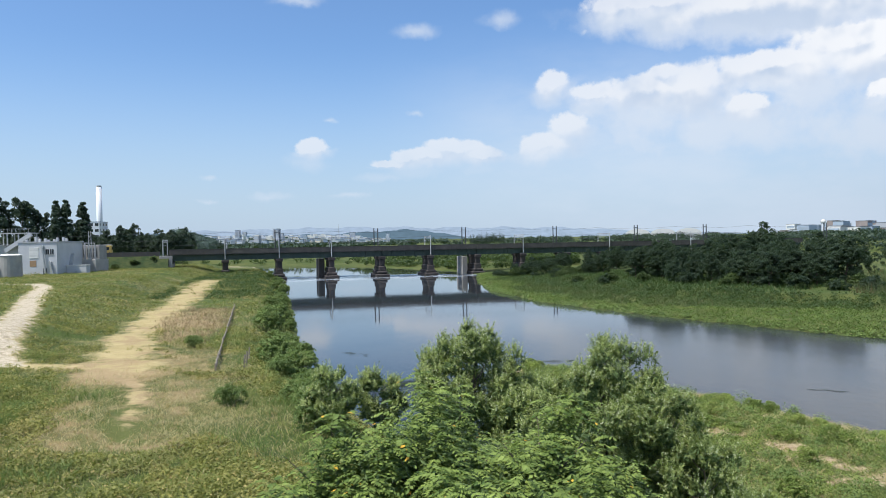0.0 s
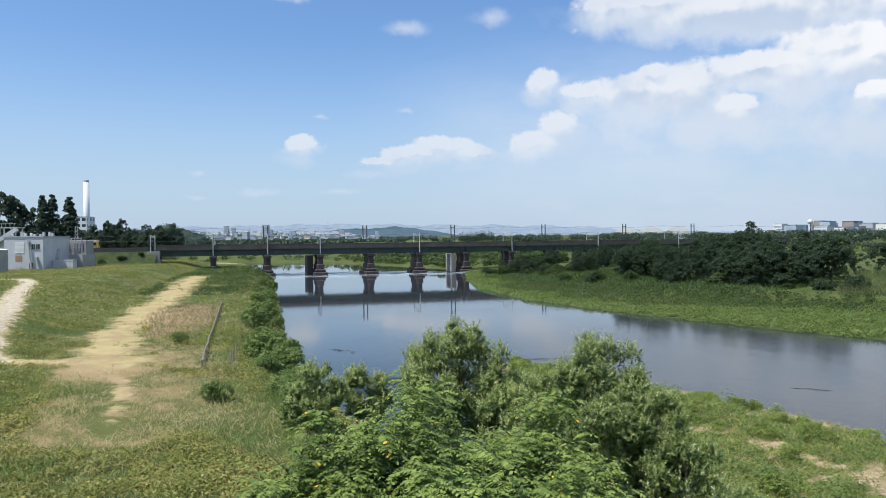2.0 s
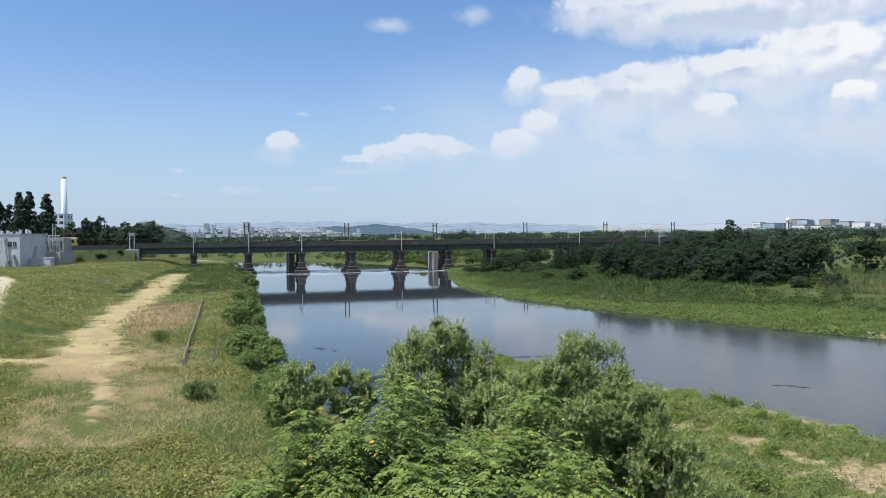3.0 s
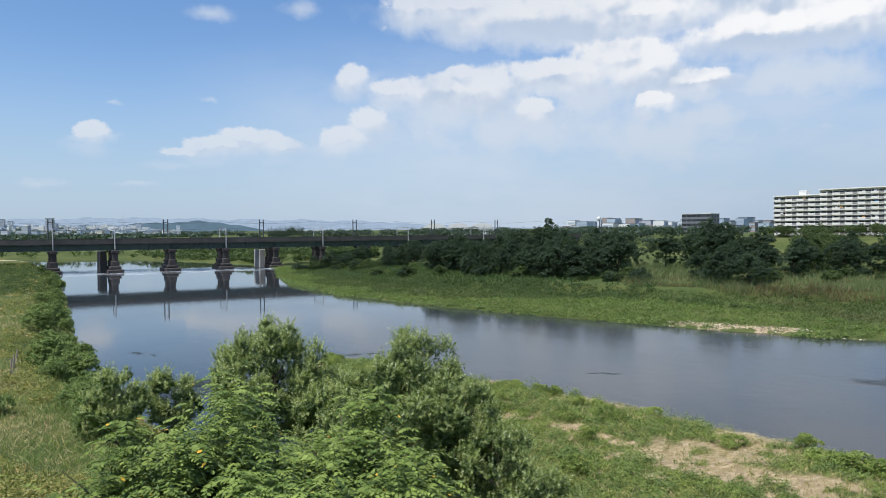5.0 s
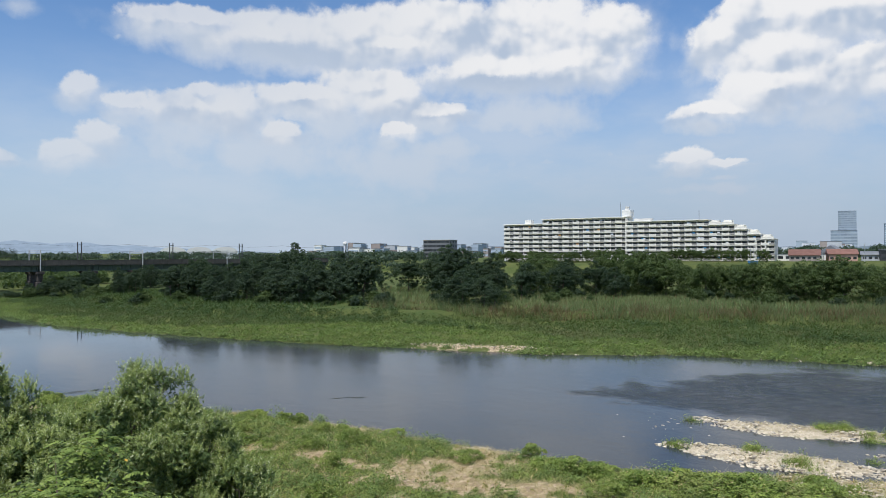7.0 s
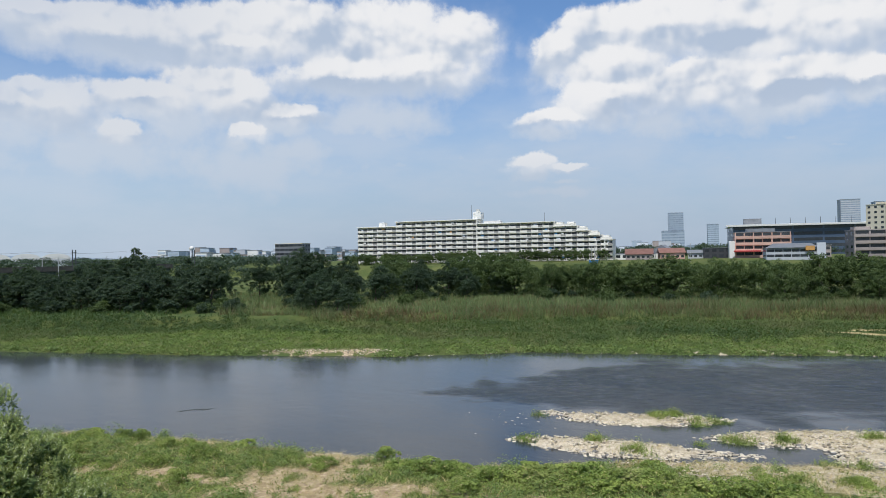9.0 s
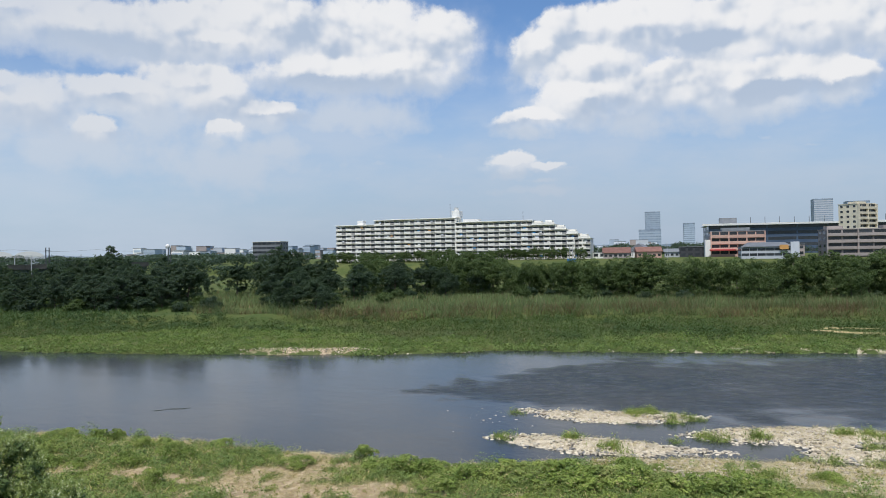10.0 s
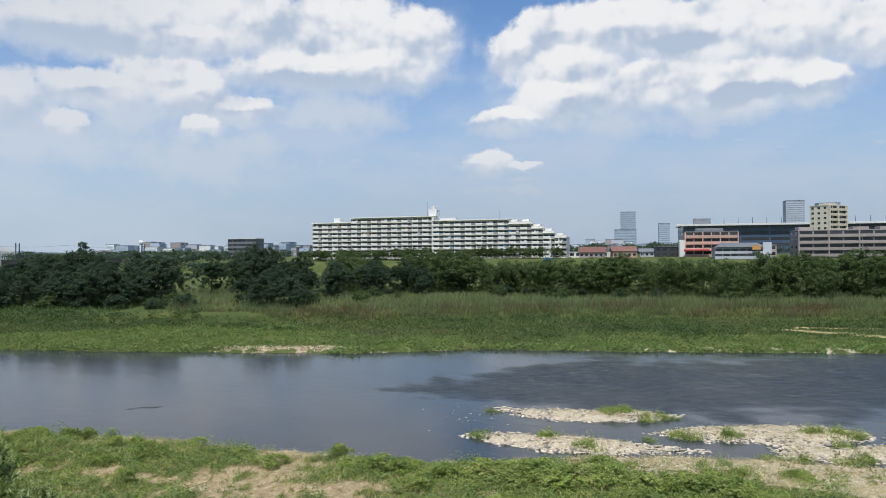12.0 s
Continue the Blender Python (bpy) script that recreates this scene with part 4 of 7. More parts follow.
# ---- willows on the near spit
def willow(seed, height, low, wide, leaves, label):
    """An egg-shaped crown: clumps bristling with upright shoots, each shoot with narrow leaves."""
    rng = np.random.default_rng(seed)
    ob = thing("willow_tree", Matrix(), label, "tree", "willows on the spit")
    limbs(rng, height * 0.9, wide * 0.8, 12, height * 0.02, 0.15, ob, True)
    n = int(40 + 7 * wide * wide)
    d = rng.normal(size=(n, 3))
    d /= np.linalg.norm(d, axis=1)[:, None]
    mid, half = (height + low) / 2, (height - low) / 2
    grow = rng.uniform(0.40, 0.84, n) ** 0.6 * (1 + 0.12 * np.sin(d[:, 0] * 5 + seed) * np.sin(d[:, 2] * 6))
    taper = np.where(d[:, 2] > 0, 1.06 - 0.05 * d[:, 2], 1.0)
    c = np.stack([d[:, 0] * wide * grow * taper, d[:, 1] * wide * grow * taper, mid + d[:, 2] * half * grow], 1)
    r = wide * rng.uniform(0.13, 0.28, n)
    per = 26
    shoots = int(leaves * 1.7) // per
    k = rng.choice(n, shoots, p=r ** 2 / np.sum(r ** 2))
    g = rng.normal(size=(shoots, 3)) + np.array([0, 0, 0.75])
    g /= np.linalg.norm(g, axis=1)[:, None]
    root = c[k] + g * (r[k] * rng.uniform(0.45, 0.85, shoots))[:, None]
    way = g * 0.55 + np.array([0, 0, 0.75]) + rng.normal(size=(shoots, 3)) * 0.35
    way /= np.linalg.norm(way, axis=1)[:, None]
    length = rng.uniform(0.25, 0.65, shoots)
    j = np.repeat(np.arange(shoots), per)
    s = np.tile(np.linspace(0.05, 1.0, per), shoots)
    at = root[j] + way[j] * (length[j] * s)[:, None]
    o = np.cross(way[j], rng.normal(size=(len(j), 3)))
    o /= np.linalg.norm(o, axis=1)[:, None]
    t = way[j] * 0.55 + o * 0.8
    t /= np.linalg.norm(t, axis=1)[:, None]
    b = np.cross(t, way[j])
    b /= np.linalg.norm(b, axis=1)[:, None]
    ll = (rng.uniform(0.095, 0.165, len(j)) * (1.1 - 0.4 * s))[:, None]
    v = np.stack([at, at + t * ll * 0.5 - b * ll * 0.17, at + t * ll, at + t * ll * 0.5 + b * ll * 0.19], 1).reshape(-1, 3)
    v[:, 2] = np.maximum(v[:, 2], 0.05)
    # inner leaves in a dark copy of the colour stand in for shade
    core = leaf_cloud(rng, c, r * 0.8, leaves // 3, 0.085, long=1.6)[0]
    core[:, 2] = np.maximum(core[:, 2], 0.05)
    link("inner_foliage", mesh_of("inner_foliage", core, np.arange(len(core)).reshape(-1, 4), LEAF_SHADE), None, ob, "inner leaves, painted dark for shade")
    link("crown", mesh_of("crown", v, np.arange(len(v)).reshape(-1, 4), LEAF_WILLOW), None, ob)
    return ob


for seed, x, y, h, low, w, count in ((60, 1.4, 42.0, 8.7, 1.2, 3.2, 52000), (61, 7.7, 35.6, 8.5, 0.5, 3.1, 52000), (62, 4.6, 42.5, 6.0, 0.4, 2.8, 24000), (69, 9.9, 34.2, 6.0, 0.4, 2.1, 20000), (68, 4.5, 38.4, 6.3, 0.3, 2.5, 22000), (63, -3.6, 41.6, 4.2, 0.4, 1.5, 11000),
                                  (64, -5.9, 39.2, 3.9, 0.3, 1.5, 9000), (65, 10.9, 32.0, 4.4, 0.3, 2.0, 12000), (66, 5.0, 34.5, 5.2, 0.4, 2.2, 14000), (67, 10.9, 26.5, 4.2, 0.3, 1.6, 8000)):
    ob = willow(seed, h, low, w, count, "silvery green willow tree beside the quiet inlet")
    ob.matrix_world = place(None, x, y, 1.0, seed * 40, 0.2)


# ---- feather-leaved tree close to the camera
def feather_tree(seed, height, spread, count, mat):
    """Many shoots, each ending in a rosette of drooping compound leaves."""
    rng = np.random.default_rng(seed)
    ob = thing("tree_of_heaven", Matrix(), "bright green tree with long feather-shaped leaves", "tree", "feather-leaved trees")
    ends = limbs(rng, height, spread, 12, height * 0.018, 0.45, ob, True)
    per = 11
    hubs_n = count // 27
    a = rng.uniform(0, 2 * math.pi, hubs_n)
    q = np.sqrt(rng.random(hubs_n))
    top = height * (1.0 - 0.42 * q ** 2) + rng.normal(size=hubs_n) * 0.30 + 0.12 * height * jitter(np.cos(a) * q * 4, np.sin(a) * q * 4, 1.4, seed)
    drop = rng.random(hubs_n) ** 1.6 * height * 0.5
    hubs = np.stack([np.cos(a) * q * spread * 1.15, np.sin(a) * q * spread * 1.15, top - drop], 1)
    k = np.repeat(np.arange(hubs_n), per)
    n = len(k)
    a = rng.uniform(0, 2 * math.pi, hubs_n)[k] + np.tile(np.arange(per) * 2.4, hubs_n) + rng.normal(size=n) * 0.25
    root = hubs[k] + np.stack([0 * a, 0 * a, np.tile(np.linspace(-0.30, 0.14, per), hubs_n)], 1) + rng.normal(size=(n, 3)) * 0.03
    length = rng.uniform(0.55, 0.85, hubs_n)[k] * rng.uniform(0.75, 1.12, n)
    rise = np.tile(np.linspace(0.15, 0.95, per), hubs_n) + rng.normal(size=n) * 0.12
    out = np.stack([np.cos(a), np.sin(a), 0 * a], 1)
    side = np.stack([-np.sin(a), np.cos(a), 0 * a], 1)
    V = []
    pairs = 7
    for i in range(pairs + 1):
        s = 0.20 + 0.80 * i / pairs
        c = root + out * (length * s)[:, None]
        c[:, 2] += length * (rise * s - 0.85 * s * s)
        ll = 0.24 * (1.15 - 0.8 * abs(s - 0.5)) * length * rng.uniform(0.85, 1.15, n)
        for sg in (-1, 1) if i < pairs else (0,):
            d = side * sg * 0.85 + out * (0.40 if sg else 0.85)
            d[:, 2] -= rng.uniform(0.15, 0.45, n) if sg else 0.5
            tip = c + d * ll[:, None]
            mid = c + d * (0.40 * ll)[:, None]
            w = np.cross(d, np.array([0, 0, 1.0]) + 0.25 * rng.normal(size=(n, 3)))
            w *= (0.060 * length / np.linalg.norm(w, axis=1))[:, None]
            V.append(np.stack([c, mid - w, tip, mid + w], 1))
    v = np.stack(V, 1).reshape(-1, 3)
    # the shade below the rosettes is put into the colour of these leaves
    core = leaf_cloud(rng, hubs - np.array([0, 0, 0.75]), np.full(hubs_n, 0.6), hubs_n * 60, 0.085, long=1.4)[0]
    link("inner_foliage", mesh_of("inner_foliage", core, np.arange(len(core)).reshape(-1, 4), LEAF_SHADE), None, ob, "inner leaves, painted dark for shade")
    link("crown", mesh_of("crown", v, np.arange(len(v)).reshape(-1, 4), mat), None, ob)
    return ob


for seed, x, y, h, w, count in ((70, -0.6, 20.2, 5.6, 2.6, 3600), (71, 2.6, 20.6, 5.3, 2.5, 3400), (72, -2.8, 19.8, 5.0, 2.1, 2400), (73, 0.8, 17.2, 4.6, 2.4, 2600),
                             (74, 3.6, 18.0, 4.3, 2.0, 2000), (75, -0.6, 23.0, 5.5, 2.2, 2200), (76, -2.6, 16.8, 3.9, 1.8, 1700)):
    ob = feather_tree(seed, h, w, count, LEAF_BRIGHT)
    ob.matrix_world = pose(x, y, ground_z(x, y) - 0.2, 0, 0, seed * 61)


# ---------------------------------------------------------------- grass, weeds and reeds
def blades(rng, x, y, h, w, lean=0.7, plain=False):
    """Single bent blades rooted at the given places. Returns vertices and faces."""
    n = len(x)
    z = land(x, y)[0]
    a = rng.uniform(0, 2 * math.pi, n)
    hh = h * rng.uniform(0.55, 1.25, n)
    ww = w * rng.uniform(0.7, 1.3, n)
    tx, ty = np.cos(a), np.sin(a)
    lx, ly = rng.normal(size=n) * lean, rng.normal(size=n) * lean
    p = np.stack([x, y, z - 0.03], 1)
    s = np.stack([tx * ww / 2, ty * ww / 2, 0 * ww], 1)
    mid = p + np.stack([lx * hh * 0.25, ly * hh * 0.25, hh * 0.55], 1)
    tip = p + np.stack([lx * hh, ly * hh, hh], 1)
    if plain:
        v = np.stack([p - s, p + s, tip], 1)
        return v.reshape(-1, 3), np.arange(n * 3).reshape(-1, 3)
    v = np.stack([p - s, mid + s * 0.9, tip, mid - s * 0.9], 1)
    return v.reshape(-1, 3), np.arange(n * 4).reshape(-1, 4)


def scatter_in(rng, n, lo, hi, keep):
    x, y = rng.uniform(lo[0], hi[0], n), rng.uniform(lo[1], hi[1], n)
    m = keep(x, y)
    return x[m], y[m]


def stuff(name, v, f, mat, label, category):
    return tagged(link(name, mesh_of(name, v, f, mat)), label, category, kind="stuff")


def weed_leaves(rng, x, y, r, h, per, size, tri=False):
    """Leafy domes: a number of leaves round each root. Returns vertices and faces."""
    z = land(x, y)[0]
    n = len(x) * per
    k = np.repeat(np.arange(len(x)), per)
    d = rng.normal(size=(n, 3))
    d /= np.linalg.norm(d, axis=1)[:, None]
    d[:, 2] = np.abs(d[:, 2])
    rr, hh = np.broadcast_to(r, len(x))[k], np.broadcast_to(h, len(x))[k]
    q = rng.random(n) ** 0.4
    c = np.stack([x[k] + d[:, 0] * rr * q, y[k] + d[:, 1] * rr * q, z[k] + d[:, 2] * hh * q], 1)
    nrm = d * 0.6 + rng.normal(size=(n, 3)) * 0.5 + np.array([0, 0, 0.6])
    nrm /= np.linalg.norm(nrm, axis=1)[:, None]
    t = np.cross(nrm, rng.normal(size=(n, 3)))
    t /= np.linalg.norm(t, axis=1)[:, None]
    b = np.cross(nrm, t)
    s = (size * rng.uniform(0.6, 1.4, n))[:, None]
    if tri:
        v = np.stack([c - t * s, c + t * s * 0.5 - b * s * 0.8, c + t * s * 0.6 + b * s * 0.7], 1)
        return v.reshape(-1, 3), np.arange(n * 3).reshape(-1, 3)
    v = np.stack([c - t * s, c - b * s * 0.5, c + t * s, c + b * s * 0.5], 1)
    return v.reshape(-1, 3), np.arange(n * 4).reshape(-1, 4)


def bare(x, y):
    """0 on grass, 1 on trodden or sandy ground."""
    g = np.maximum(0.95 - seg_distance(x, y, TRACK) / 4.8 + 0.35 * jitter(x, y, 0.6, 1.0), 1 - seg_distance(x, y, LANE) / 2.9)
    g = np.maximum(g, 1 - seg_distance(x, y, SPUR) / 1.4)
    return g


def patch(x, y, k, s):
    return jitter(x, y, k, s) + 0.6 * jitter(x, y, k * 2.6, s + 3)


DRY_FIELD = [(-33, 66), (-28, 56), (-24, 44), (-19, 36), (-14, 38), (-15, 48), (-16, 60), (-21, 72), (-28, 76)]
BROWN_FIELD = [(-29.5, 79), (-23.5, 75), (-26.5, 92), (-32, 117), (-41, 122), (-38.5, 104)]
STALKS = leafy("dead_stalks", (0.22, 0.14, 0.09), (0.48, 0.34, 0.22), (0.55, 0.44, 0.26), 0.2, 0.3, scale=0.4)
rng = np.random.default_rng(21)


def west_ok(x, y):
    _, dw, de, ds, di, lev = land(x, y)
    return (dw > 0.6) & (bare(x, y) + 0.25 * rng.normal(size=len(x)) < 0.25)


# near left bank
x, y = scatter_in(rng, 150000, (-48, 24), (-2, 92), west_ok)
keep = rng.random(len(x)) < np.clip(1.5 - (np.hypot(x, y) - 30) / 50, 0.3, 1)
x, y = x[keep], y[keep]
brown = smooth(inside(x, y, [(-29.5, 79), (-23, 71), (-18.5, 60), (-24, 54), (-31, 60)]), -4, 2)
dryness = 0.8 * patch(x, y, 0.22, 1.0) + 0.6 * brown + 0.8 * smooth(inside(x, y, DRY_FIELD), -4, 3) - 0.7 * smooth(-x - 0.25 * y, 8, 16) * (y < 56) + 1.0 * (1 - np.minimum(seg_distance(x, y, TRACK), 14) / 14) + 1.3 * (1 - np.minimum(seg_distance(x, y, SPUR), 9) / 9)
isdry = dryness + 0.5 * rng.normal(size=len(x)) > 0.75
tall = (~isdry) & (patch(x, y, 0.33, 4.0) > 0.25)
v, f = blades(rng, x[tall], y[tall], 0.70, 0.035, 0.6)
stuff("tall_grass", v, f, LEAF_BANK, "clumps of tall dark green grass", "grass")
isgreen = (~isdry) & (~tall)
v, f = blades(rng, x[isgreen], y[isgreen], 0.36, 0.035, 1.0)
stuff("bank_grass", v, f, GRASS, "tall green grass on the river bank", "grass")
v, f = blades(rng, x[isdry], y[isdry], 0.30, 0.032, 1.1)
stuff("dry_grass", v, f, GRASS_DRY, "sun-bleached dry grass beside the dirt track", "grass")
x, y = scatter_in(rng, 26000, (-48, 24), (-3, 92), lambda a, b: west_ok(a, b) & (patch(a, b, 0.2, 1.0) < 0.25 + 0.9 * smooth(-a - 0.25 * b, 2, 10) * (b < 56)) & (seg_distance(a, b, SPUR) > 4)
                  & (inside(a, b, BROWN_FIELD) < 0))
keep = rng.random(len(x)) < np.clip(1.3 - (np.hypot(x, y) - 30) / 60, 0.35, 1)
x, y = x[keep], y[keep]
tan = 0.85 * smooth(inside(x, y, DRY_FIELD), -4, 2) + 0.6 * patch(x, y, 0.42, 1.0) + 0.3 * rng.normal(size=len(x))
x, y = x[tan < 0.75][:12000], y[tan < 0.75][:12000]
lush = np.clip(0.45 + 0.75 * patch(x, y, 0.55, 5.0), 0.08, 1.6)
v, f = weed_leaves(rng, x, y, 0.30 + 0.35 * lush, 0.18 + 0.55 * lush, 36, 0.066, True)
stuff("bank_weeds", v, f, LEAF_WEED, "leafy green weeds among the bank grass", "weeds")
x, y = scatter_in(rng, 16000, (-46, 70), (-20, 124), lambda a, b: inside(a, b, BROWN_FIELD) + 0.8 * patch(a, b, 0.5, 2.0) > 0)
v, f = blades(rng, x, y, 0.5, 0.05, 0.6, True)
stuff("brown_stalks", v, f, STALKS, "dead pinkish brown stalks beside the dirt track", "grass")
# farther left bank
x, y = scatter_in(rng, 150000, (-150, 88), (-18, 300), west_ok)
isdry = 1.2 * patch(x, y, 0.13, 1.0) + 0.35 * patch(x, y, 0.5, 2.0) + 0.9 * (1 - np.minimum(seg_distance(x, y, TRACK), 14) / 14) + 0.4 * rng.normal(size=len(x)) > 0.7
v, f = blades(rng, x[~isdry], y[~isdry], 0.36, 0.10, 1.0, True)
stuff("levee_grass", v, f, GRASS, "rough green grass on the levee slope", "grass")
v, f = blades(rng, x[isdry], y[isdry], 0.30, 0.10, 1.0, True)
stuff("dry_levee_grass", v, f, GRASS_DRY, "yellowed grass on the levee slope", "grass")


x, y = scatter_in(rng, 16000, (-150, 86), (-18, 300), lambda a, b: west_ok(a, b) & (patch(a, b, 0.10, 1.0) + 0.5 * patch(a, b, 0.3, 3.0) < 0.35) & (inside(a, b, BROWN_FIELD) < 0))
lush = np.clip(0.5 + 0.6 * patch(x, y, 0.2, 5.0), 0.1, 1.3)
v, f = weed_leaves(rng, x, y, 0.5 + 0.6 * lush, 0.2 + 0.7 * lush, 17, 0.13, True)
stuff("levee_weeds", v, f, LEAF_WEED, "green and yellow weeds on the levee slope", "weeds")


x, y = scatter_in(rng, 15000, (-105, 140), (-36, 290), lambda a, b: west_ok(a, b) & (land(a, b)[5] < 2) & (seg_distance(a, b, TRACK) > 4) & (patch(a, b, 0.14, 2.0) > -0.75))
x, y = x[:6000], y[:6000]
v, f = weed_leaves(rng, x, y, rng.uniform(0.6, 1.2, len(x)), rng.uniform(0.3, 1.0, len(x)), 17, 0.14, True)
stuff("bridge_foot_weeds", v, f, LEAF_DRIFT, "dark green weeds on the bank towards the bridge", "weeds")


def spit_ok(x, y):
    ds = land(x, y)[3]
    open_ = spit_open(x, y, ds)
    return (ds > 0.15) & (open_ + 0.16 * rng.normal(size=len(x)) < 0.10)


x, y = scatter_in(rng, 17000, (5, 10), (54, 80), spit_ok)
size = np.clip(0.4 + 1.0 * patch(x, y, 0.8, 2.2), 0.05, 1.9)
v, f = weed_leaves(rng, x, y, 0.30 + 0.25 * size, 0.15 + 0.45 * size, 48, 0.050, True)
stuff("spit_weeds", v, f, LEAF_SPIT, "lush green weeds covering the low spit", "weeds")
x, y = scatter_in(rng, 60000, (5, 12), (54, 80), lambda a, b: (land(a, b)[3] > 0.2) & spit_ok(a + 0.4, b))
v, f = blades(rng, x, y, 0.40, 0.05)
stuff("spit_grass", v, f, GRASS, "green grass on the low spit", "grass")
x, y = scatter_in(rng, 260000, (8, 6), (56, 62), lambda a, b: (land(a, b)[3] > 0.2) & ~spit_ok(a, b))
x, y = x[:60000], y[:60000]
v, f = blades(rng, x, y, 0.24, 0.028, 1.9, True)
stuff("dead_grass", v, f, GRASS_DRY, "flattened dead grass on bare sand", "grass")

x, y = scatter_in(rng, 9000, (8, 8), (56, 76), lambda a, b: (land(a, b)[3] > 0.5) & ~spit_ok(a, b) & (patch(a, b, 1.7, 6.0) > 0.15))
x, y = x[:1500], y[:1500]
v, f = weed_leaves(rng, x, y, 0.2, rng.uniform(0.1, 0.4, len(x)), 16, 0.055)
stuff("sand_weeds", v, f, LEAF_WEED, "small scattered weeds on the bare sand", "weeds")

x, y = scatter_in(rng, 2600, (6, 8), (54, 80), lambda a, b: (land(a, b)[3] > 0.5) & (spit_open(a, b, land(a, b)[3]) < 0.10))
s = np.clip(0.5 + 0.6 * patch(x, y, 0.7, 8.0), 0.1, 1.4)
v, f = weed_leaves(rng, x, y, 0.35 + 0.45 * s, 0.25 + 0.75 * s, 150, 0.055, True)
stuff("spit_thicket", v, f, LEAF_BANK, "knee-high bushy growth in rounded clumps on the spit", "weeds")

# low bushes on the spit
SPIT_BUSH = [crown_tree("spit_bush", 90 + i, 1.3, 1.15, LEAF_SPIT, 3600, 0.050, lobes=4, low=0.0,
                  label="low leafy green bush on the sandy spit", category="shrub", group="spit bushes") for i in range(3)]
x, y = scatter_in(rng, 420, (8, 16), (50, 76), lambda a, b: (land(a, b)[3] > 0.6) & (patch(a, b, 0.5, 2.2) > 0.1) & (spit_open(a, b, land(a, b)[3]) < 0.6))
for i in range(min(70, len(x))):
    s = rng.uniform(0.4, 1.0)
    set_out(SPIT_BUSH[i % 3], place(None, float(x[i]), float(y[i]), s, i * 77, 0.1, s * 0.9), USED)
for x, y, s in ((30.0, 34.1, 1.2), (30.8, 32.7, 1.5), (31.5, 31.8, 1.4), (32.1, 31.1, 1.1), (28.9, 27.9, 1.3), (27.2, 38.0, 1.2), (27.2, 46.7, 0.9), (24.8, 50.3, 0.8), (31.4, 28.5, 1.4),
                (33.5, 27.0, 1.6), (34.8, 26.4, 1.3), (34.8, 24.5, 1.7), (35.4, 22.8, 1.6), (36.3, 21.0, 1.7), (36.4, 19.1, 1.6), (37.8, 17.1, 1.5), (38.6, 14.5, 1.5), (33.2, 25.0, 1.5), (34.0, 22.5, 1.5),
                (31.7, 31.1, 1.0), (40.5, 23.9, 0.9), (42.1, 17.5, 0.6), (42.8, 16.2, 0.7), (44.3, 13.6, 0.8), (43.6, 12.8, 0.7), (21.0, 58.5, 1.0), (13.2, 40.5, 1.4), (12.0, 43.0, 1.1), (20.5, 46.0, 1.2), (16.5, 52.0, 1.3)):
    set_out(SPIT_BUSH[int(x * 3) % 3], place(None, x, y, s * 0.85, x * 77, 0.1, s * 0.55), USED)

# clumps on the gravel isles
x = np.array([49.2, 47.1, 44.5, 54.9, 53.9, 54.4, 48.8, 55.9, 44.2, 51.0, 50.8, 53.0, 55.4, 49.0, 50.0, 51.2, 40.5, 42.1, 42.8, 44.3, 56.9, 43.8, 42.1, 57.8, 58.6, 52.2])
y = np.array([39.1, 41.6, 39.6, 29.9, 30.8, 27.5, 24.8, 26.7, 30.1, 22.7, 23.6, 20.3, 14.1, 16.8, 15.3, 12.9, 23.9, 17.5, 16.2, 13.6, 16.5, 26.6, 34.4, 15.2, 14.0, 12.0])
a, b = np.repeat(x, 9), np.repeat(y, 9)
a, b = a + rng.normal(size=len(a)) * 0.38, b + rng.normal(size=len(b)) * 0.38
v, f = weed_leaves(rng, a, b, 0.42, rng.uniform(0.2, 0.85, len(a)), 36, 0.065)
k = rng.integers(0, 4, 9000)
cx, cy = np.array([np.mean(i, axis=0) for i in ISLES])[k].T
x, y = cx + rng.normal(size=len(k)) * 4, cy + rng.normal(size=len(k)) * 5
m = land(x, y)[4] > 0.35
w, g = blades(rng, x[m], y[m], 0.20, 0.04, 1.6)
stuff("isle_straw", w, g, GRASS_DRY, "bleached flood straw on the gravel isles", "grass")
a, b = np.repeat(a, 34), np.repeat(b, 34)
a, b = a + rng.normal(size=len(a)) * 0.28, b + rng.normal(size=len(b)) * 0.28
w, g = blades(rng, a, b, 0.48, 0.035, 0.5, True)
stuff("isle_grass", w, g, LEAF_SPIT, "tufts of green grass on the gravel isles", "grass")
stuff("isle_weeds", v, f, LEAF_SPIT, "green weeds growing on the gravel isles", "weeds")


# far meadow, reeds
def sandy_strip(x, y):
    d = np.minimum(seg_distance(x, y, [(118, 39), (119, 20)]), seg_distance(x, y, [(123, 37), (131, 20)]))
    return d + 0.5 * patch(x, y, 0.6, 2.0) > 1.5


def meadow_ok(x, y):
    de = land(x, y)[2]
    return (de > -0.1) & (de < bench(x, y) + 2) & (seg_distance(x, y, [(59, 88), (66, 79.5)]) + 1.7 * patch(x, y, 0.9, 1.0) > 1.9) & sandy_strip(x, y)


def far_scatter(n, u0, u1, d0, d1, keep):
    u, d = rng.uniform(u0, u1, n), rng.uniform(d0, d1, n)
    x, y = along_far(u, d)
    m = keep(x, y)
    return x[m], y[m]


def along(x, y):
    return 0.485 * (x - 12) - 0.874 * (y - 195)


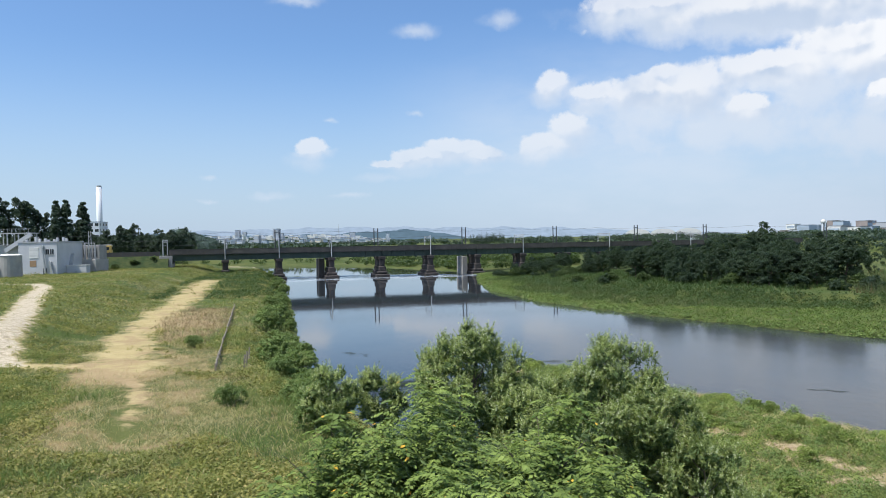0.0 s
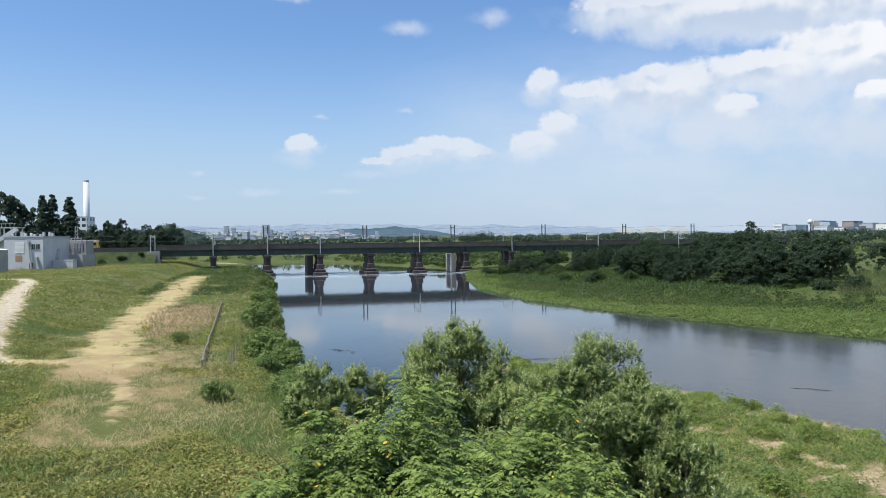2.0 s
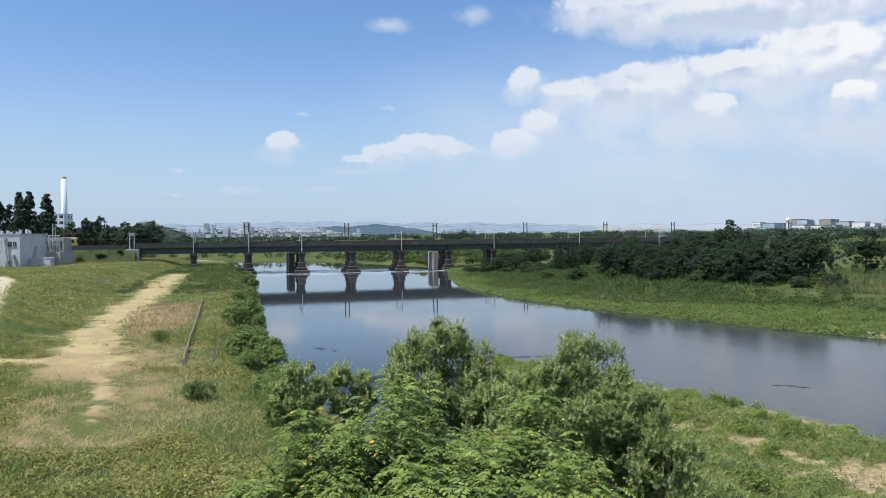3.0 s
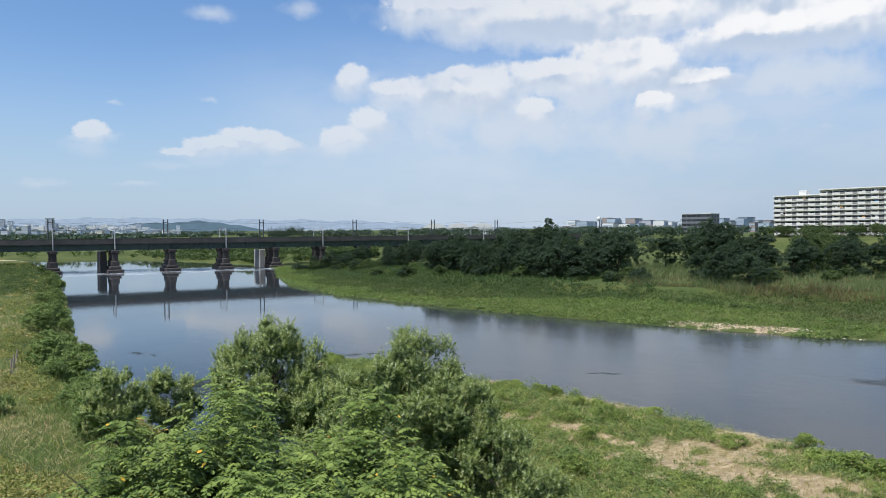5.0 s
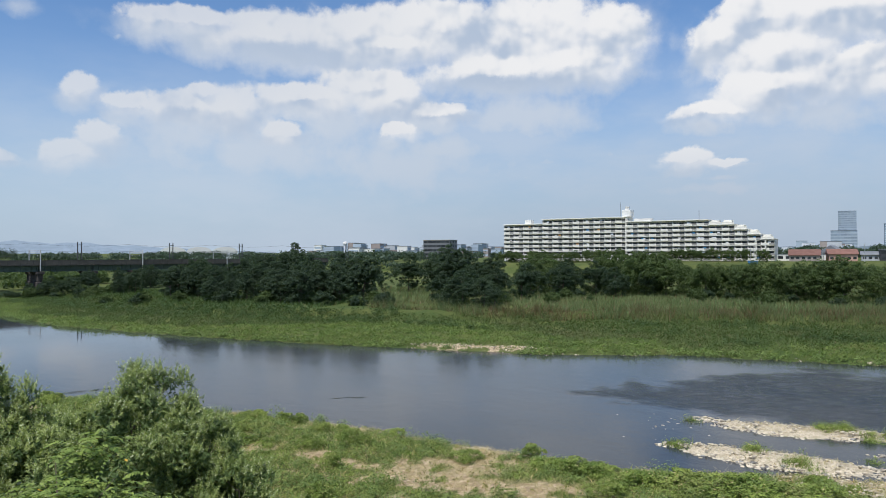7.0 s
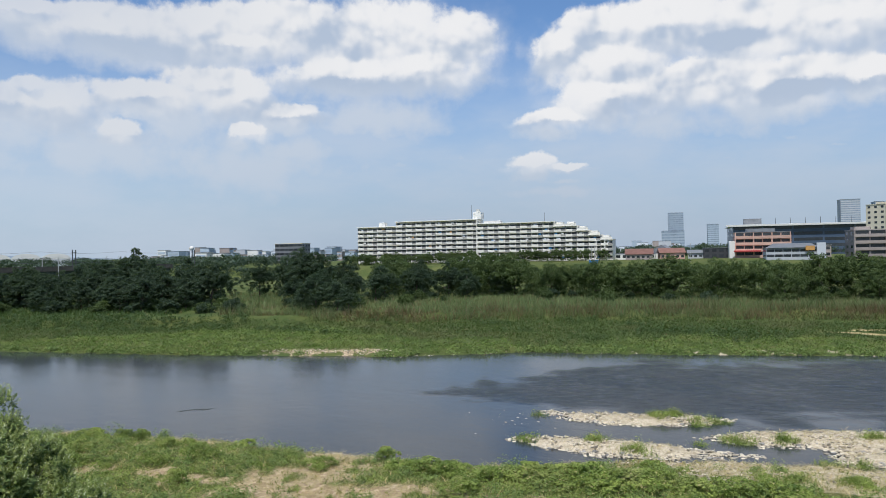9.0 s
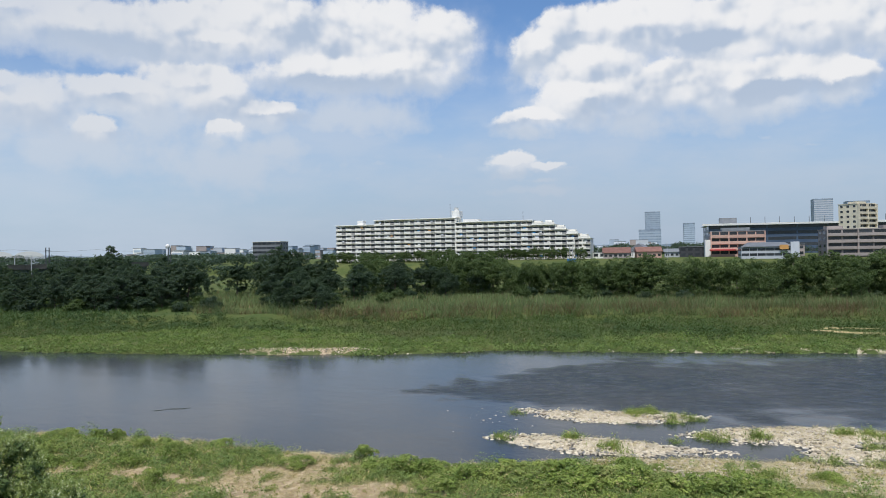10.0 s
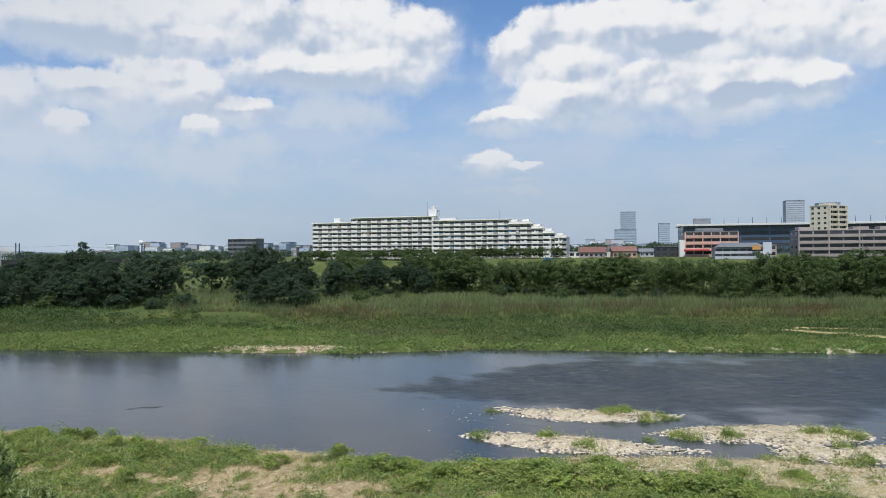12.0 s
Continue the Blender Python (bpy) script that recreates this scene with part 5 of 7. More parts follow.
def front_width(x, y):
    """How far back from the water the bright low growth reaches."""
    return 7.0 + 16.5 * smooth(along(x, y), 66, 98) - 15 * smooth(along(x, y), 108, 135) + 4 * patch(x, y, 0.12, 2.0)


x, y = far_scatter(30000, -120, 230, -19, 45, meadow_ok)
de = land(x, y)[2]
near = de < front_width(x, y)
mound = np.clip(0.45 + 0.75 * patch(x, y, 0.4, 3.0), 0.05, 1.5)
v, f = weed_leaves(rng, x[near], y[near], 0.45 + 0.55 * mound[near], 0.15 + 0.85 * mound[near], 24, 0.11, True)
stuff("meadow_weeds", v, f, LEAF_MEADOW, "bright green low weeds on the far bank", "weeds")
back = ~near
v, f = weed_leaves(rng, x[back], y[back], 0.5 + 0.4 * mound[back], 0.2 + 0.5 * mound[back], 12, 0.13, True)
stuff("back_meadow_weeds", v, f, LEAF_BACK, "darker green weeds behind the bright bank edge", "weeds")
x, y = far_scatter(120000, -120, 230, -19, 42, lambda a, b: (land(a, b)[2] < bench(a, b) + 1) & (land(a, b)[2] > 0.4) & sandy_strip(a, b))
near = land(x, y)[2] < front_width(x, y)
v, f = blades(rng, x[near], y[near], 0.42, 0.09, 0.9, True)
stuff("meadow_grass", v, f, LEAF_MEADOW, "green grass on the far bank", "grass")
v, f = blades(rng, x[~near], y[~near], 0.6, 0.10, 0.6, True)
stuff("back_meadow_grass", v, f, LEAF_BACK, "dark green grass at the foot of the terrace", "grass")
x, y = far_scatter(90000, 62, 240, 22, 62, lambda a, b: (land(a, b)[2] > bench(a, b) - 1.0) & (land(a, b)[2] < bench(a, b) + 8 + 3 * patch(a, b, 0.2, 1)))
front = (land(x, y)[2] < bench(x, y) + 6.8 + 3.0 * patch(x, y, 0.4, 2.0)) & (patch(x, y, 0.16, 6.0) + 0.5 * rng.normal(size=len(x)) > -0.45)
v, f = blades(rng, x[front], y[front], np.clip(1.2 + 0.7 * patch(x[front], y[front], 0.35, 2.0), 0.4, 2.2), 0.08, 0.45, True)
stuff("dry_reeds", v, f, LEAF_REED, "dry brown reeds on the edge of the terrace", "reeds")
x, y = x[~front], y[~front]
v, f = blades(rng, x, y, np.clip(1.9 + 0.9 * patch(x, y, 0.35, 2.0), 0.9, 3.0), 0.09, 0.35, True)
stuff("reed_bed", v, f, LEAF_PALE, "tall green reeds on the terrace", "reeds")
# weed drifts whose dark colour stands for a band of cloud shadow
x, y = far_scatter(13000, -110, 230, 5, 36, lambda a, b: (land(a, b)[2] > 6) & (land(a, b)[2] < bench(a, b) + 5) & ((patch(a, b * 0.6, 0.16, 3.0) > 0.3) | ((0.485 * (a - 12) - 0.874 * (b - 195) < 92) & (land(a, b)[2] > 13 + 3 * patch(a, b, 0.2, 1.0)))))
v, f = weed_leaves(rng, x, y, rng.uniform(0.5, 1.1, len(x)), rng.uniform(0.6, 1.3, len(x)), 18, 0.15, True)
stuff("tall_meadow_weeds", v, f, LEAF_DRIFT, "drifts of taller weeds on the far bank, dark for cloud shadow", "weeds")
x, y = far_scatter(40000, -110, 72, 4, 60, lambda a, b: (land(a, b)[2] > bench(a, b) - 1) & (land(a, b)[2] < bench(a, b) + 30))
v, f = blades(rng, x, y, 0.9, 0.2, 0.5, plain=True)
stuff("wood_edge_grass", v, f, LEAF_DRIFT, "tall dark grass along the edge of the wood", "grass")
x, y = far_scatter(50000, 40, 240, 36, 120, lambda a, b: land(a, b)[2] > bench(a, b) + 6)
v, f = blades(rng, x, y, 1.0, 0.18, 0.3, plain=True)
stuff("terrace_grass", v, f, LEAF_PALE, "pale green tall grass on the upper terrace", "grass")


x, y = far_scatter(30000, -60, 200, -16, 8, lambda a, b: (land(a, b)[2] > -0.15) & (land(a, b)[2] < 0.9) & (patch(a, b, 0.5, 1.0) > -0.5) & meadow_ok(a, b))
x, y = x[:2600], y[:2600]
v, f = weed_leaves(rng, x, y, rng.uniform(0.4, 0.9, len(x)), rng.uniform(0.4, 1.1, len(x)), 22, 0.13, True)
stuff("water_edge_weeds", v, f, LEAF_BANK, "dense weeds overhanging the far water's edge", "weeds")


# stones
def stone_mesh(seed):
    r = np.random.default_rng(seed)
    bm = bmesh.new()
    bmesh.ops.create_icosphere(bm, subdivisions=1, radius=1.0)
    for v in bm.verts:
        v.co = Vector((v.co.x * 1.2, v.co.y * 0.85, v.co.z * 0.55)) * float(r.uniform(0.75, 1.2))
    me = bpy.data.meshes.new("stone")
    bm.to_mesh(me)
    bm.free()
    me.materials.append(STONE)
    return me


STONES = [stone_mesh(i) for i in range(6)]


def stones(x, y, size, low=-0.05):
    zz = land(x, y)[0]
    for i in range(len(x)):
        ob = new("stone", STONES[i % 6])
        s = float(size[i])
        ob.matrix_world = pose(float(x[i]), float(y[i]), max(float(zz[i]), low) + s * 0.12, 0, 0, i * 47) @ Matrix.Diagonal((s, s, s, 1))
        tagged(ob, "pale rounded river stone at the water's edge", "stone", "river stones")


def shingle(name, x, y, size, label):
    """Small stones past counting, in one mesh."""
    bm = bmesh.new()
    bmesh.ops.create_icosphere(bm, subdivisions=1, radius=1.0)
    base = np.array([v.co[:] for v in bm.verts]) * np.array([1.15, 0.9, 0.6])
    tri = np.array([[v.index for v in f.verts] for f in bm.faces])
    bm.free()
    n, z = len(x), np.maximum(land(x, y)[0], -0.04)
    a = rng.uniform(0, 6.28, n)
    p = base[None] * rng.uniform(0.75, 1.25, (n, len(base), 1)) * np.asarray(size)[:, None, None]
    v = np.stack([p[..., 0] * np.cos(a)[:, None] - p[..., 1] * np.sin(a)[:, None] + x[:, None],
                  p[..., 0] * np.sin(a)[:, None] + p[..., 1] * np.cos(a)[:, None] + y[:, None], p[..., 2] + (z + size * 0.15)[:, None]], -1)
    f = tri[None] + (np.arange(n) * len(base))[:, None, None]
    stuff(name, v.reshape(-1, 3), f.reshape(-1, 3), SHINGLE, label, "stones")


x, y = scatter_in(rng, 30000, (40, 7), (64, 44), lambda a, b: np.abs(land(a, b)[4] + 0.05) < 0.45)
x, y = x[:2200], y[:2200]
shingle("isle_shingle", x, y, rng.uniform(0.06, 0.17, len(x)), "mixed dark and pale river shingle round the gravel isles")
x, y = scatter_in(rng, 16000, (40, 7), (64, 44), lambda a, b: (land(a, b)[4] > 0.2) & (patch(a, b, 1.1, 4.0) > 0.0))
x, y = x[:1000], y[:1000]
shingle("isle_cobbles", x, y, rng.uniform(0.05, 0.13, len(x)), "tan and grey cobbles strewn over the gravel isles")
x, y = scatter_in(rng, 24000, (38, 7), (58, 30), lambda a, b: (land(a, b)[3] > -0.3) & (land(a, b)[3] < 6 + 2 * patch(a, b, 0.9, 1.0)))
x, y = x[:1500], y[:1500]
shingle("spit_shingle", x, y, rng.uniform(0.05, 0.14, len(x)), "pale river shingle on the end of the spit")
x, y = scatter_in(rng, 30000, (10, 24), (40, 78), lambda a, b: (land(a, b)[3] > -0.35) & (land(a, b)[3] < 0.7) & (patch(a, b, 0.6, 5.0) > -0.2))
x, y = x[:900], y[:900]
shingle("shore_shingle", x, y, rng.uniform(0.05, 0.16, len(x)), "stones along the sandy rim of the spit")
x, y = far_scatter(40000, 60, 200, -12, 8, lambda a, b: (land(a, b)[2] > -0.1) & (land(a, b)[2] < 0.7 + 2.4 * (seg_distance(a, b, [(58, 89), (66, 80)]) < 4)) & (patch(a, b, 0.25, 2.0) > 0.1 - 2.0 * (seg_distance(a, b, [(58, 89), (66, 80)]) < 4)))
x, y = x[:420], y[:420]
shingle("far_shingle", x, y, rng.uniform(0.06, 0.15, len(x)), "tan shingle along the far water's edge")
x, y = scatter_in(rng, 5200, (40, 8), (64, 44), lambda a, b: np.abs(land(a, b)[4] + 0.1) < 0.5)
x, y = x[:170], y[:170]
stones(x, y, rng.uniform(0.12, 0.24, len(x)))
x, y = rng.normal(size=36) * 2.0 + 46.8, rng.normal(size=36) * 2.2 + 39.8
stones(x, y, rng.uniform(0.06, 0.15, 36))
x, y = far_scatter(700, 114, 136, -4, 3, lambda a, b: np.abs(land(a, b)[2] - 0.7) < 1.0)
stones(x[:24], y[:24], rng.uniform(0.12, 0.28, 24))
x, y = rng.normal(size=22) * 1.3 + 11.5, rng.normal(size=22) * 1.0 + 36.5
stones(x, y, rng.uniform(0.15, 0.4, 22))


# ---- dark strands added on the calm surface, for a weed patch and ripple streaks
STRANDS = leafy("water_weed", (0.020, 0.030, 0.022), (0.050, 0.060, 0.040), (0.08, 0.07, 0.04), 0.1, 0.1)


def strand_mat(ax, ay, bx, by, width, count):
    """Strands lying along the current between two places."""
    t = rng.random(count)
    side = rng.normal(size=count) * width * np.sin(np.pi * np.clip(t, 0.08, 0.92))
    d = np.array([bx - ax, by - ay])
    d = d / np.linalg.norm(d)
    x, y = ax + (bx - ax) * t - d[1] * side, ay + (by - ay) * t + d[0] * side
    long, w = rng.uniform(0.25, 0.7, count), rng.uniform(0.03, 0.07, count)
    turn = rng.normal(size=count) * 0.3
    cx, cy = d[0] * np.cos(turn) - d[1] * np.sin(turn), d[0] * np.sin(turn) + d[1] * np.cos(turn)
    z = rng.uniform(0.012, 0.03, count)
    v = np.stack([np.stack([x - cx * long, y - cy * long, z], 1), np.stack([x - cy * w, y + cx * w, z], 1),
                  np.stack([x + cx * long, y + cy * long, z], 1), np.stack([x + cy * w, y - cx * w, z], 1)], 1)
    stuff("water_weed_mat", v.reshape(-1, 3), np.arange(count * 4).reshape(-1, 4), STRANDS, "dark strands on the calm surface for water weed and ripple streaks", "water weed")


strand_mat(30.7, 63.5, 33.0, 62.5, 0.25, 16)
strand_mat(9.4, 80.6, 15.5, 81.0, 0.45, 45)
strand_mat(-11.9, 90.0, -8.5, 86.3, 0.6, 26)
strand_mat(-8.2, 71.6, -2.6, 69.2, 1.0, 150)
strand_mat(-6.0, 69.5, -3.4, 68.0, 0.8, 80)

# ---------------------------------------------------------------- the far side: apartment block and town
def shared(name, bm, mat):
    me = bpy.data.meshes.new(name)
    bmesh.ops.recalc_face_normals(bm, faces=bm.faces)
    bm.to_mesh(me)
    bm.free()
    me.materials.append(mat)
    return me


def put(name, me, parent, x=0, y=0, z=0, label=""):
    ob = new(name, me)
    ob.parent = parent
    ob.location = (x, y, z)
    if label:
        ob["label"] = label
    return ob


def river_way(turn=0.0):
    return math.degrees(math.atan2(-0.874, 0.485)) + turn


def make_apartments():
    FH, BAY, N = 2.72, 6.58, 24
    at = Matrix.Translation((299, 376, 9.7)) @ pose(0, 0, 0, 0, 0, math.degrees(math.atan2(-145, 64)))
    apt = thing("apartment_building", at, "long white apartment block with rows of balconies and stepped ends", "building")
    floors = [8] * 4 + [9] * 8 + [8] * 7 + [7, 7, 6, 5, 4]
    i = 0
    while i < N:                       # solid body, stretch by stretch of equal height
        j = i
        while j < N and floors[j] == floors[i]:
            j += 1
        h = floors[i] * FH
        part("wall", boxed((i * BAY, 1.6, -1), (j * BAY, 12, h)), IVORY, apt)
        part("roof", boxed((i * BAY - 0.1, -0.5, h + 0.004), (j * BAY + 0.1, 12.2, h + 0.55), bevel=0.05), IVORY, apt, "white flat roof with a deep eaves band")
        i = j
    slab = shared("balcony_slab", boxed((0.03, -0.12, -0.32), (BAY - 0.03, 1.59, 0.0)), IVORY)
    front = shared("parapet", boxed((0.25, -0.10, 0.004), (4.2, 0.06, 1.08), bevel=0.02), IVORY)
    rail = shared("railing", boxed((4.24, -0.05, 0.12), (6.78, 0.0, 1.02)), CONCRETE)
    screen = shared("partition", boxed((-0.05, 0.55, 0.002), (0.05, 1.58, 2.4)), FACTORY)
    # panes widened: their dark glass stands in for shade in the balcony recess
    pane = shared("window", boxed((0.35, 1.50, 0.05), (3.1, 1.58, 2.0)), GLASS_DARK)
    pane2 = shared("window", boxed((3.45, 1.50, 0.05), (6.25, 1.58, 2.0)), GLASS_DARK)
    rr = random.Random(3)
    for b in range(N):
        for fl in range(floors[b]):
            x, z = b * BAY, fl * FH
            put("balcony_slab", slab, apt, x, 0, z)
            put("parapet", front, apt, x, 0, z)
            put("railing", rail, apt, x, 0, z)
            put("window", pane, apt, x, 0, z)
            put("window", pane2, apt, x, 0, z)
            put("partition", screen, apt, x, 0, z)
    # laundry and awnings
    cloth = [shared("laundry", boxed((0, 0.3, 1.0), (1.4, 0.36, 1.9)), m) for m in (ORANGE, PALE_WALL, BLUE_PAINT, WHITE)]
    for _ in range(60):
        b = rr.randrange(N)
        fl = rr.randrange(floors[b])
        put("laundry", rr.choice(cloth[1:]) if rr.random() < 0.95 else cloth[0], apt, b * BAY + rr.uniform(0.5, 4.5), 0, fl * FH)
    h9 = 9 * FH
    part("stair_tower", boxed((12 * BAY - 0.35, -0.3, -1), (12 * BAY + 0.35, 1.7, 8.9 * FH), bevel=0.05), IVORY, apt)
    tower = part("lift_house", boxed((76, 2, h9 + 0.56), (81, 8, h9 + 4.6), bevel=0.1), WHITE, apt)
    bm = bmesh.new()
    bmesh.ops.create_cone(bm, cap_ends=True, segments=14, radius1=1.3, radius2=1.3, depth=1.9, matrix=Matrix.Translation((78.5, 4, h9 + 5.6)))
    part("water_tank", bm, WHITE, apt)
    part("roof_hut", boxed((14, 2, 8 * FH + 0.56), (18, 6, 8 * FH + 3.2), bevel=0.05), WHITE, apt)
    part("roof_hut", boxed((83, 2, 8 * FH + 0.56), (93, 6, 8 * FH + 2.0), bevel=0.05), WHITE, apt)
    for x, h in ((74.5, 9), (79, 5), (119, 3)):
        part("aerial", tube(bmesh.new(), (x, 4, 8 * FH), (x, 4, h9 + h), 0.09), DARK_STEEL, apt)
    for b in range(19, 24):                # railings round the stepped terraces
        h = floors[b] * FH + 0.56
        part("terrace_rail", boxed((b * BAY + 0.2, -0.3, h), ((b + 1) * BAY - 0.1, -0.2, h + 1.0)), IVORY, apt)
        part("terrace_hut", boxed((b * BAY + 0.4, 4, h), (b * BAY + 4.4, 9, h + 2.2), bevel=0.05), IVORY, apt)
    for x in (22.6 * BAY, 23.3 * BAY):
        part("end_fin", boxed((x, -0.45, -1), (x + 0.7, 1.58, 4 * FH - 0.27)), IVORY, apt)


make_apartments()


def building(name, label, x, y, z, turn, w, d, h, floors, bays, wall, glass=None, roof=None, style="window", category="building", group="", over=0.25, sill=0.9):
    """A block with a roof slab and, on its front and one side, windows or open balconies floor by floor."""
    glass, roof = glass or GLASS_DARK, roof or GREY_ROOF
    ob = thing(name, Matrix.Translation((x, y, z)) @ pose(0, 0, 0, 0, 0, river_way(turn)), label, category, group)
    part("wall", boxed((0, 0, -2), (w, d, h), bevel=0.03), wall, ob)
    part("roof", boxed((-over, -over, h + 0.003), (w + over, d + over, h + 0.35)), roof, ob)
    fh, bw = h / floors, w / bays
    if style == "window":
        pane = shared("window", boxed((bw * 0.18, -0.06, fh * 0.32), (bw * 0.82, 0.10, fh * 0.80)), glass)
    elif style == "far":
        pane = shared("window", boxed((w * 0.08, -0.2, fh * 0.4), (w * 0.92, 0.10, fh * 0.75)), glass)
    elif style == "band":
        pane = shared("window", boxed((bw * 0.03, -0.06, fh * 0.36), (bw * 0.97, 0.10, fh * 0.86)), glass)
    else:
        pane = shared("window", boxed((bw * 0.06, -0.05, fh * 0.34), (bw * 0.94, 0.10, fh * 0.92)), glass)
    if style == "balcony":
        post = shared("post", boxed((-0.28, -1.42, 0.0), (0.28, -0.07, fh - 0.01)), wall)
    for f in range(floors):
        for b in range(bays):
            put("window", pane, ob, b * bw, 0, f * fh)
        if style == "balcony":
            for b in range(0, bays + 1, 2):
                put("post", post, ob, b * bw, 0, f * fh)
            part("balcony", boxed((0.05, -1.3, f * fh + 0.02), (w - 0.05, -0.07, f * fh + fh * 0.46)), wall, ob)
    n = max(1, int(d / bw))
    for face in (() if style == "far" else (0, 1)):                # the two ends
        sd = shared("side_window", boxed((-0.06, d / n * 0.3, fh * 0.35), (0.06, d / n * 0.7, fh * 0.78)), glass)
        for f in range(floors):
            for b in range(n):
                put("side_window", sd, ob, w * face, b * d / n, f * fh)
    return ob


def gable_house(x, y, z, turn, w, d, h, rise, wall, roof, label):
    ob = thing("house", Matrix.Translation((x, y, z)) @ pose(0, 0, 0, 0, 0, river_way(turn)), label, "house", "houses behind the levee")
    part("wall", boxed((0, 0, -2), (w, d, h)), wall, ob)
    bm = bmesh.new()
    o = 0.6
    vs = [bm.verts.new(p) for p in ((-o, -o, h), (w + o, -o, h), (w + o, d + o, h), (-o, d + o, h), (-o, d / 2, h + rise), (w + o, d / 2, h + rise),
                                    (-o, -o, h + 0.2), (w + o, -o, h + 0.2), (w + o, d + o, h + 0.2), (-o, d + o, h + 0.2))]
    for f in ((0, 1, 7, 6), (1, 2, 8, 5, 7), (2, 3, 9, 8), (3, 0, 6, 4, 9), (6, 7, 5, 4), (8, 9, 4, 5), (3, 2, 1, 0)):
        bm.faces.new([vs[i] for i in f])
    part("roof", bm, roof, ob)
    pane = shared("window", boxed((0, -0.06, 0), (1.5, 0.06, 1.2)), GLASS_DARK)
    for k in range(int(w / 2.6)):
        put("window", pane, ob, 0.6 + k * 2.6, 0, 1.0)
        if h > 4.5:
            put("window", pane, ob, 0.6 + k * 2.6, 0, 3.8)
    return ob


def make_town():
    # the row right behind the levee, from upstream to downstream
    building("office_building", "dark grey flat-roofed office building behind trees", 335, 527, 8, 0, 24, 14, 17, 5, 6, GREY_ROOF, style="band", roof=CREAM)
    gable_house(364, 224, 9.3, 0, 14, 10, 2.9, 3.2, BROWN_WALL, TILE_ROOF, "low house with a red-brown tiled roof")
    gable_house(376, 210, 9.3, 8, 13, 10, 3.4, 2.8, RED_BRICK, TILE_ROOF, "low house with a red-brown hipped roof")
    gable_house(392, 212, 9.3, 78, 11, 11, 4.2, 4.0, WHITE, GREY_ROOF, "white gabled house with a grey roof")
    gable_house(396, 204, 9.3, 0, 9, 8, 3.0, 2.0, PALE_WALL, GREY_ROOF, "pale low house with a grey roof")
    building("long_hall", "low white hall with a flat roof", 372, 236, 9.3, 0, 22, 10, 3.4, 1, 6, WHITE)
    building("black_house", "charcoal flat-roofed house behind the trees", 398, 196, 9.3, 0, 15, 10, 5.6, 2, 4, BLACK_WALL)
    condo = building("brick_condominium", "salmon brick condominium with broad open balconies", 396.4, 177.2, 9.3, 0, 27, 14, 13.6, 4, 6, RED_BRICK, style="balcony", roof=GREY_ROOF)
    part("penthouse", boxed((6, 3, 14.0), (20, 11, 15.6), bevel=0.05), GREY_ROOF, condo)
    part("chimney_block", boxed((-3.0, 0, -1), (-0.02, 8, 9.2), bevel=0.1), WHITE, condo)
    part("awning", boxed((-1, -5.5, 3.2), (12, -1.4, 4.2), bevel=0.2), RED_AWNING, condo, "dark red awning")
    shop = building("grey_shop_building", "grey low building with a sloping roof and an orange sign", 375.4, 152.4, 9.0, 0, 26.5, 13, 5.0, 2, 7, PALE_WALL, style="band")
    bm = bmesh.new()
    vs = [bm.verts.new(p) for p in ((1, -1, 5.4), (24, -1, 5.4), (21, 7, 7.6), (4, 7, 7.6), (1, 13, 5.4), (24, 13, 5.4))]
    for f in ((0, 1, 2, 3), (3, 2, 5, 4), (1, 5, 2), (0, 3, 4), (0, 4, 5, 1)):
        bm.faces.new([vs[i] for i in f])
    part("upper_roof", bm, GREY_ROOF, shop)
    part("sign", boxed((17.5, -1.25, 4.0), (21.5, -1.05, 6.2)), ORANGE, shop, "plain orange sign board")
    part("glass_porch", boxed((22.5, -1.0, 0), (26.5, -0.1, 7.6), bevel=0.05), PALE_WALL, shop)
    mall = building("terraced_flats", "brown tiled four storey flats with dark open balconies", 395.6, 118.8, 9.3, 2, 96, 16, 12.8, 4, 14, BROWN_WALL, style="balcony", roof=BROWN_WALL)
    for x in (1, 26, 38, 58, 80):
        part("roof_house", boxed((x, 3, 13.16), (x + 7, 10, 14.6), bevel=0.05), BROWN_WALL, mall)
    low = building("connecting_block", "low brown block between two larger buildings", 394, 142, 9.3, 0, 13, 12, 6, 2, 4, BROWN_WALL)
    cream = building("cream_tower_block", "cream ten storey tower block with shaded balconies", 459.5, 122.0, 9.0, 38, 14, 12, 28.3, 10, 4, CREAM, style="balcony", roof=CREAM)
    part("roof_house", boxed((4, 3, 28.66), (11, 9, 29.8), bevel=0.05), CREAM, cream)
    # long dark hall with a bright roof edge
    hall = building("long_dark_hall", "very long dark blue-clad hall with a pale roof edge", 638.5, 287, 9.0, 0, 330, 60, 25.5, 5, 14, BLUE_GLASS, style="band", roof=WHITE, over=2.0)
    spike = shared("roof_mast", tube(bmesh.new(), (0, 0, 25.5), (0, 0, 32), 0.28, 0.14, 6), DARK_STEEL)
    for i in range(26):
        put("roof_mast", spike, hall, 34 + i * 11.6, 1.0, 0)
    part("roof_house", boxed((10, 10, 25.9), (24, 20, 32), bevel=0.1), GREY_ROOF, hall)
    part("roof_edge", boxed((-6, -4.5, 24.9), (330, -2.05, 26.6), bevel=0.1), WHITE, hall, "bright white roof edge")
    # towers on the skyline
    building("office_tower", "blue-grey office tower on the skyline", 1400, 763, 10, 0, 30, 25, 82, 20, 6, TOWER_GREY, style="band", glass=TOWER_GLASS, group="skyline towers")
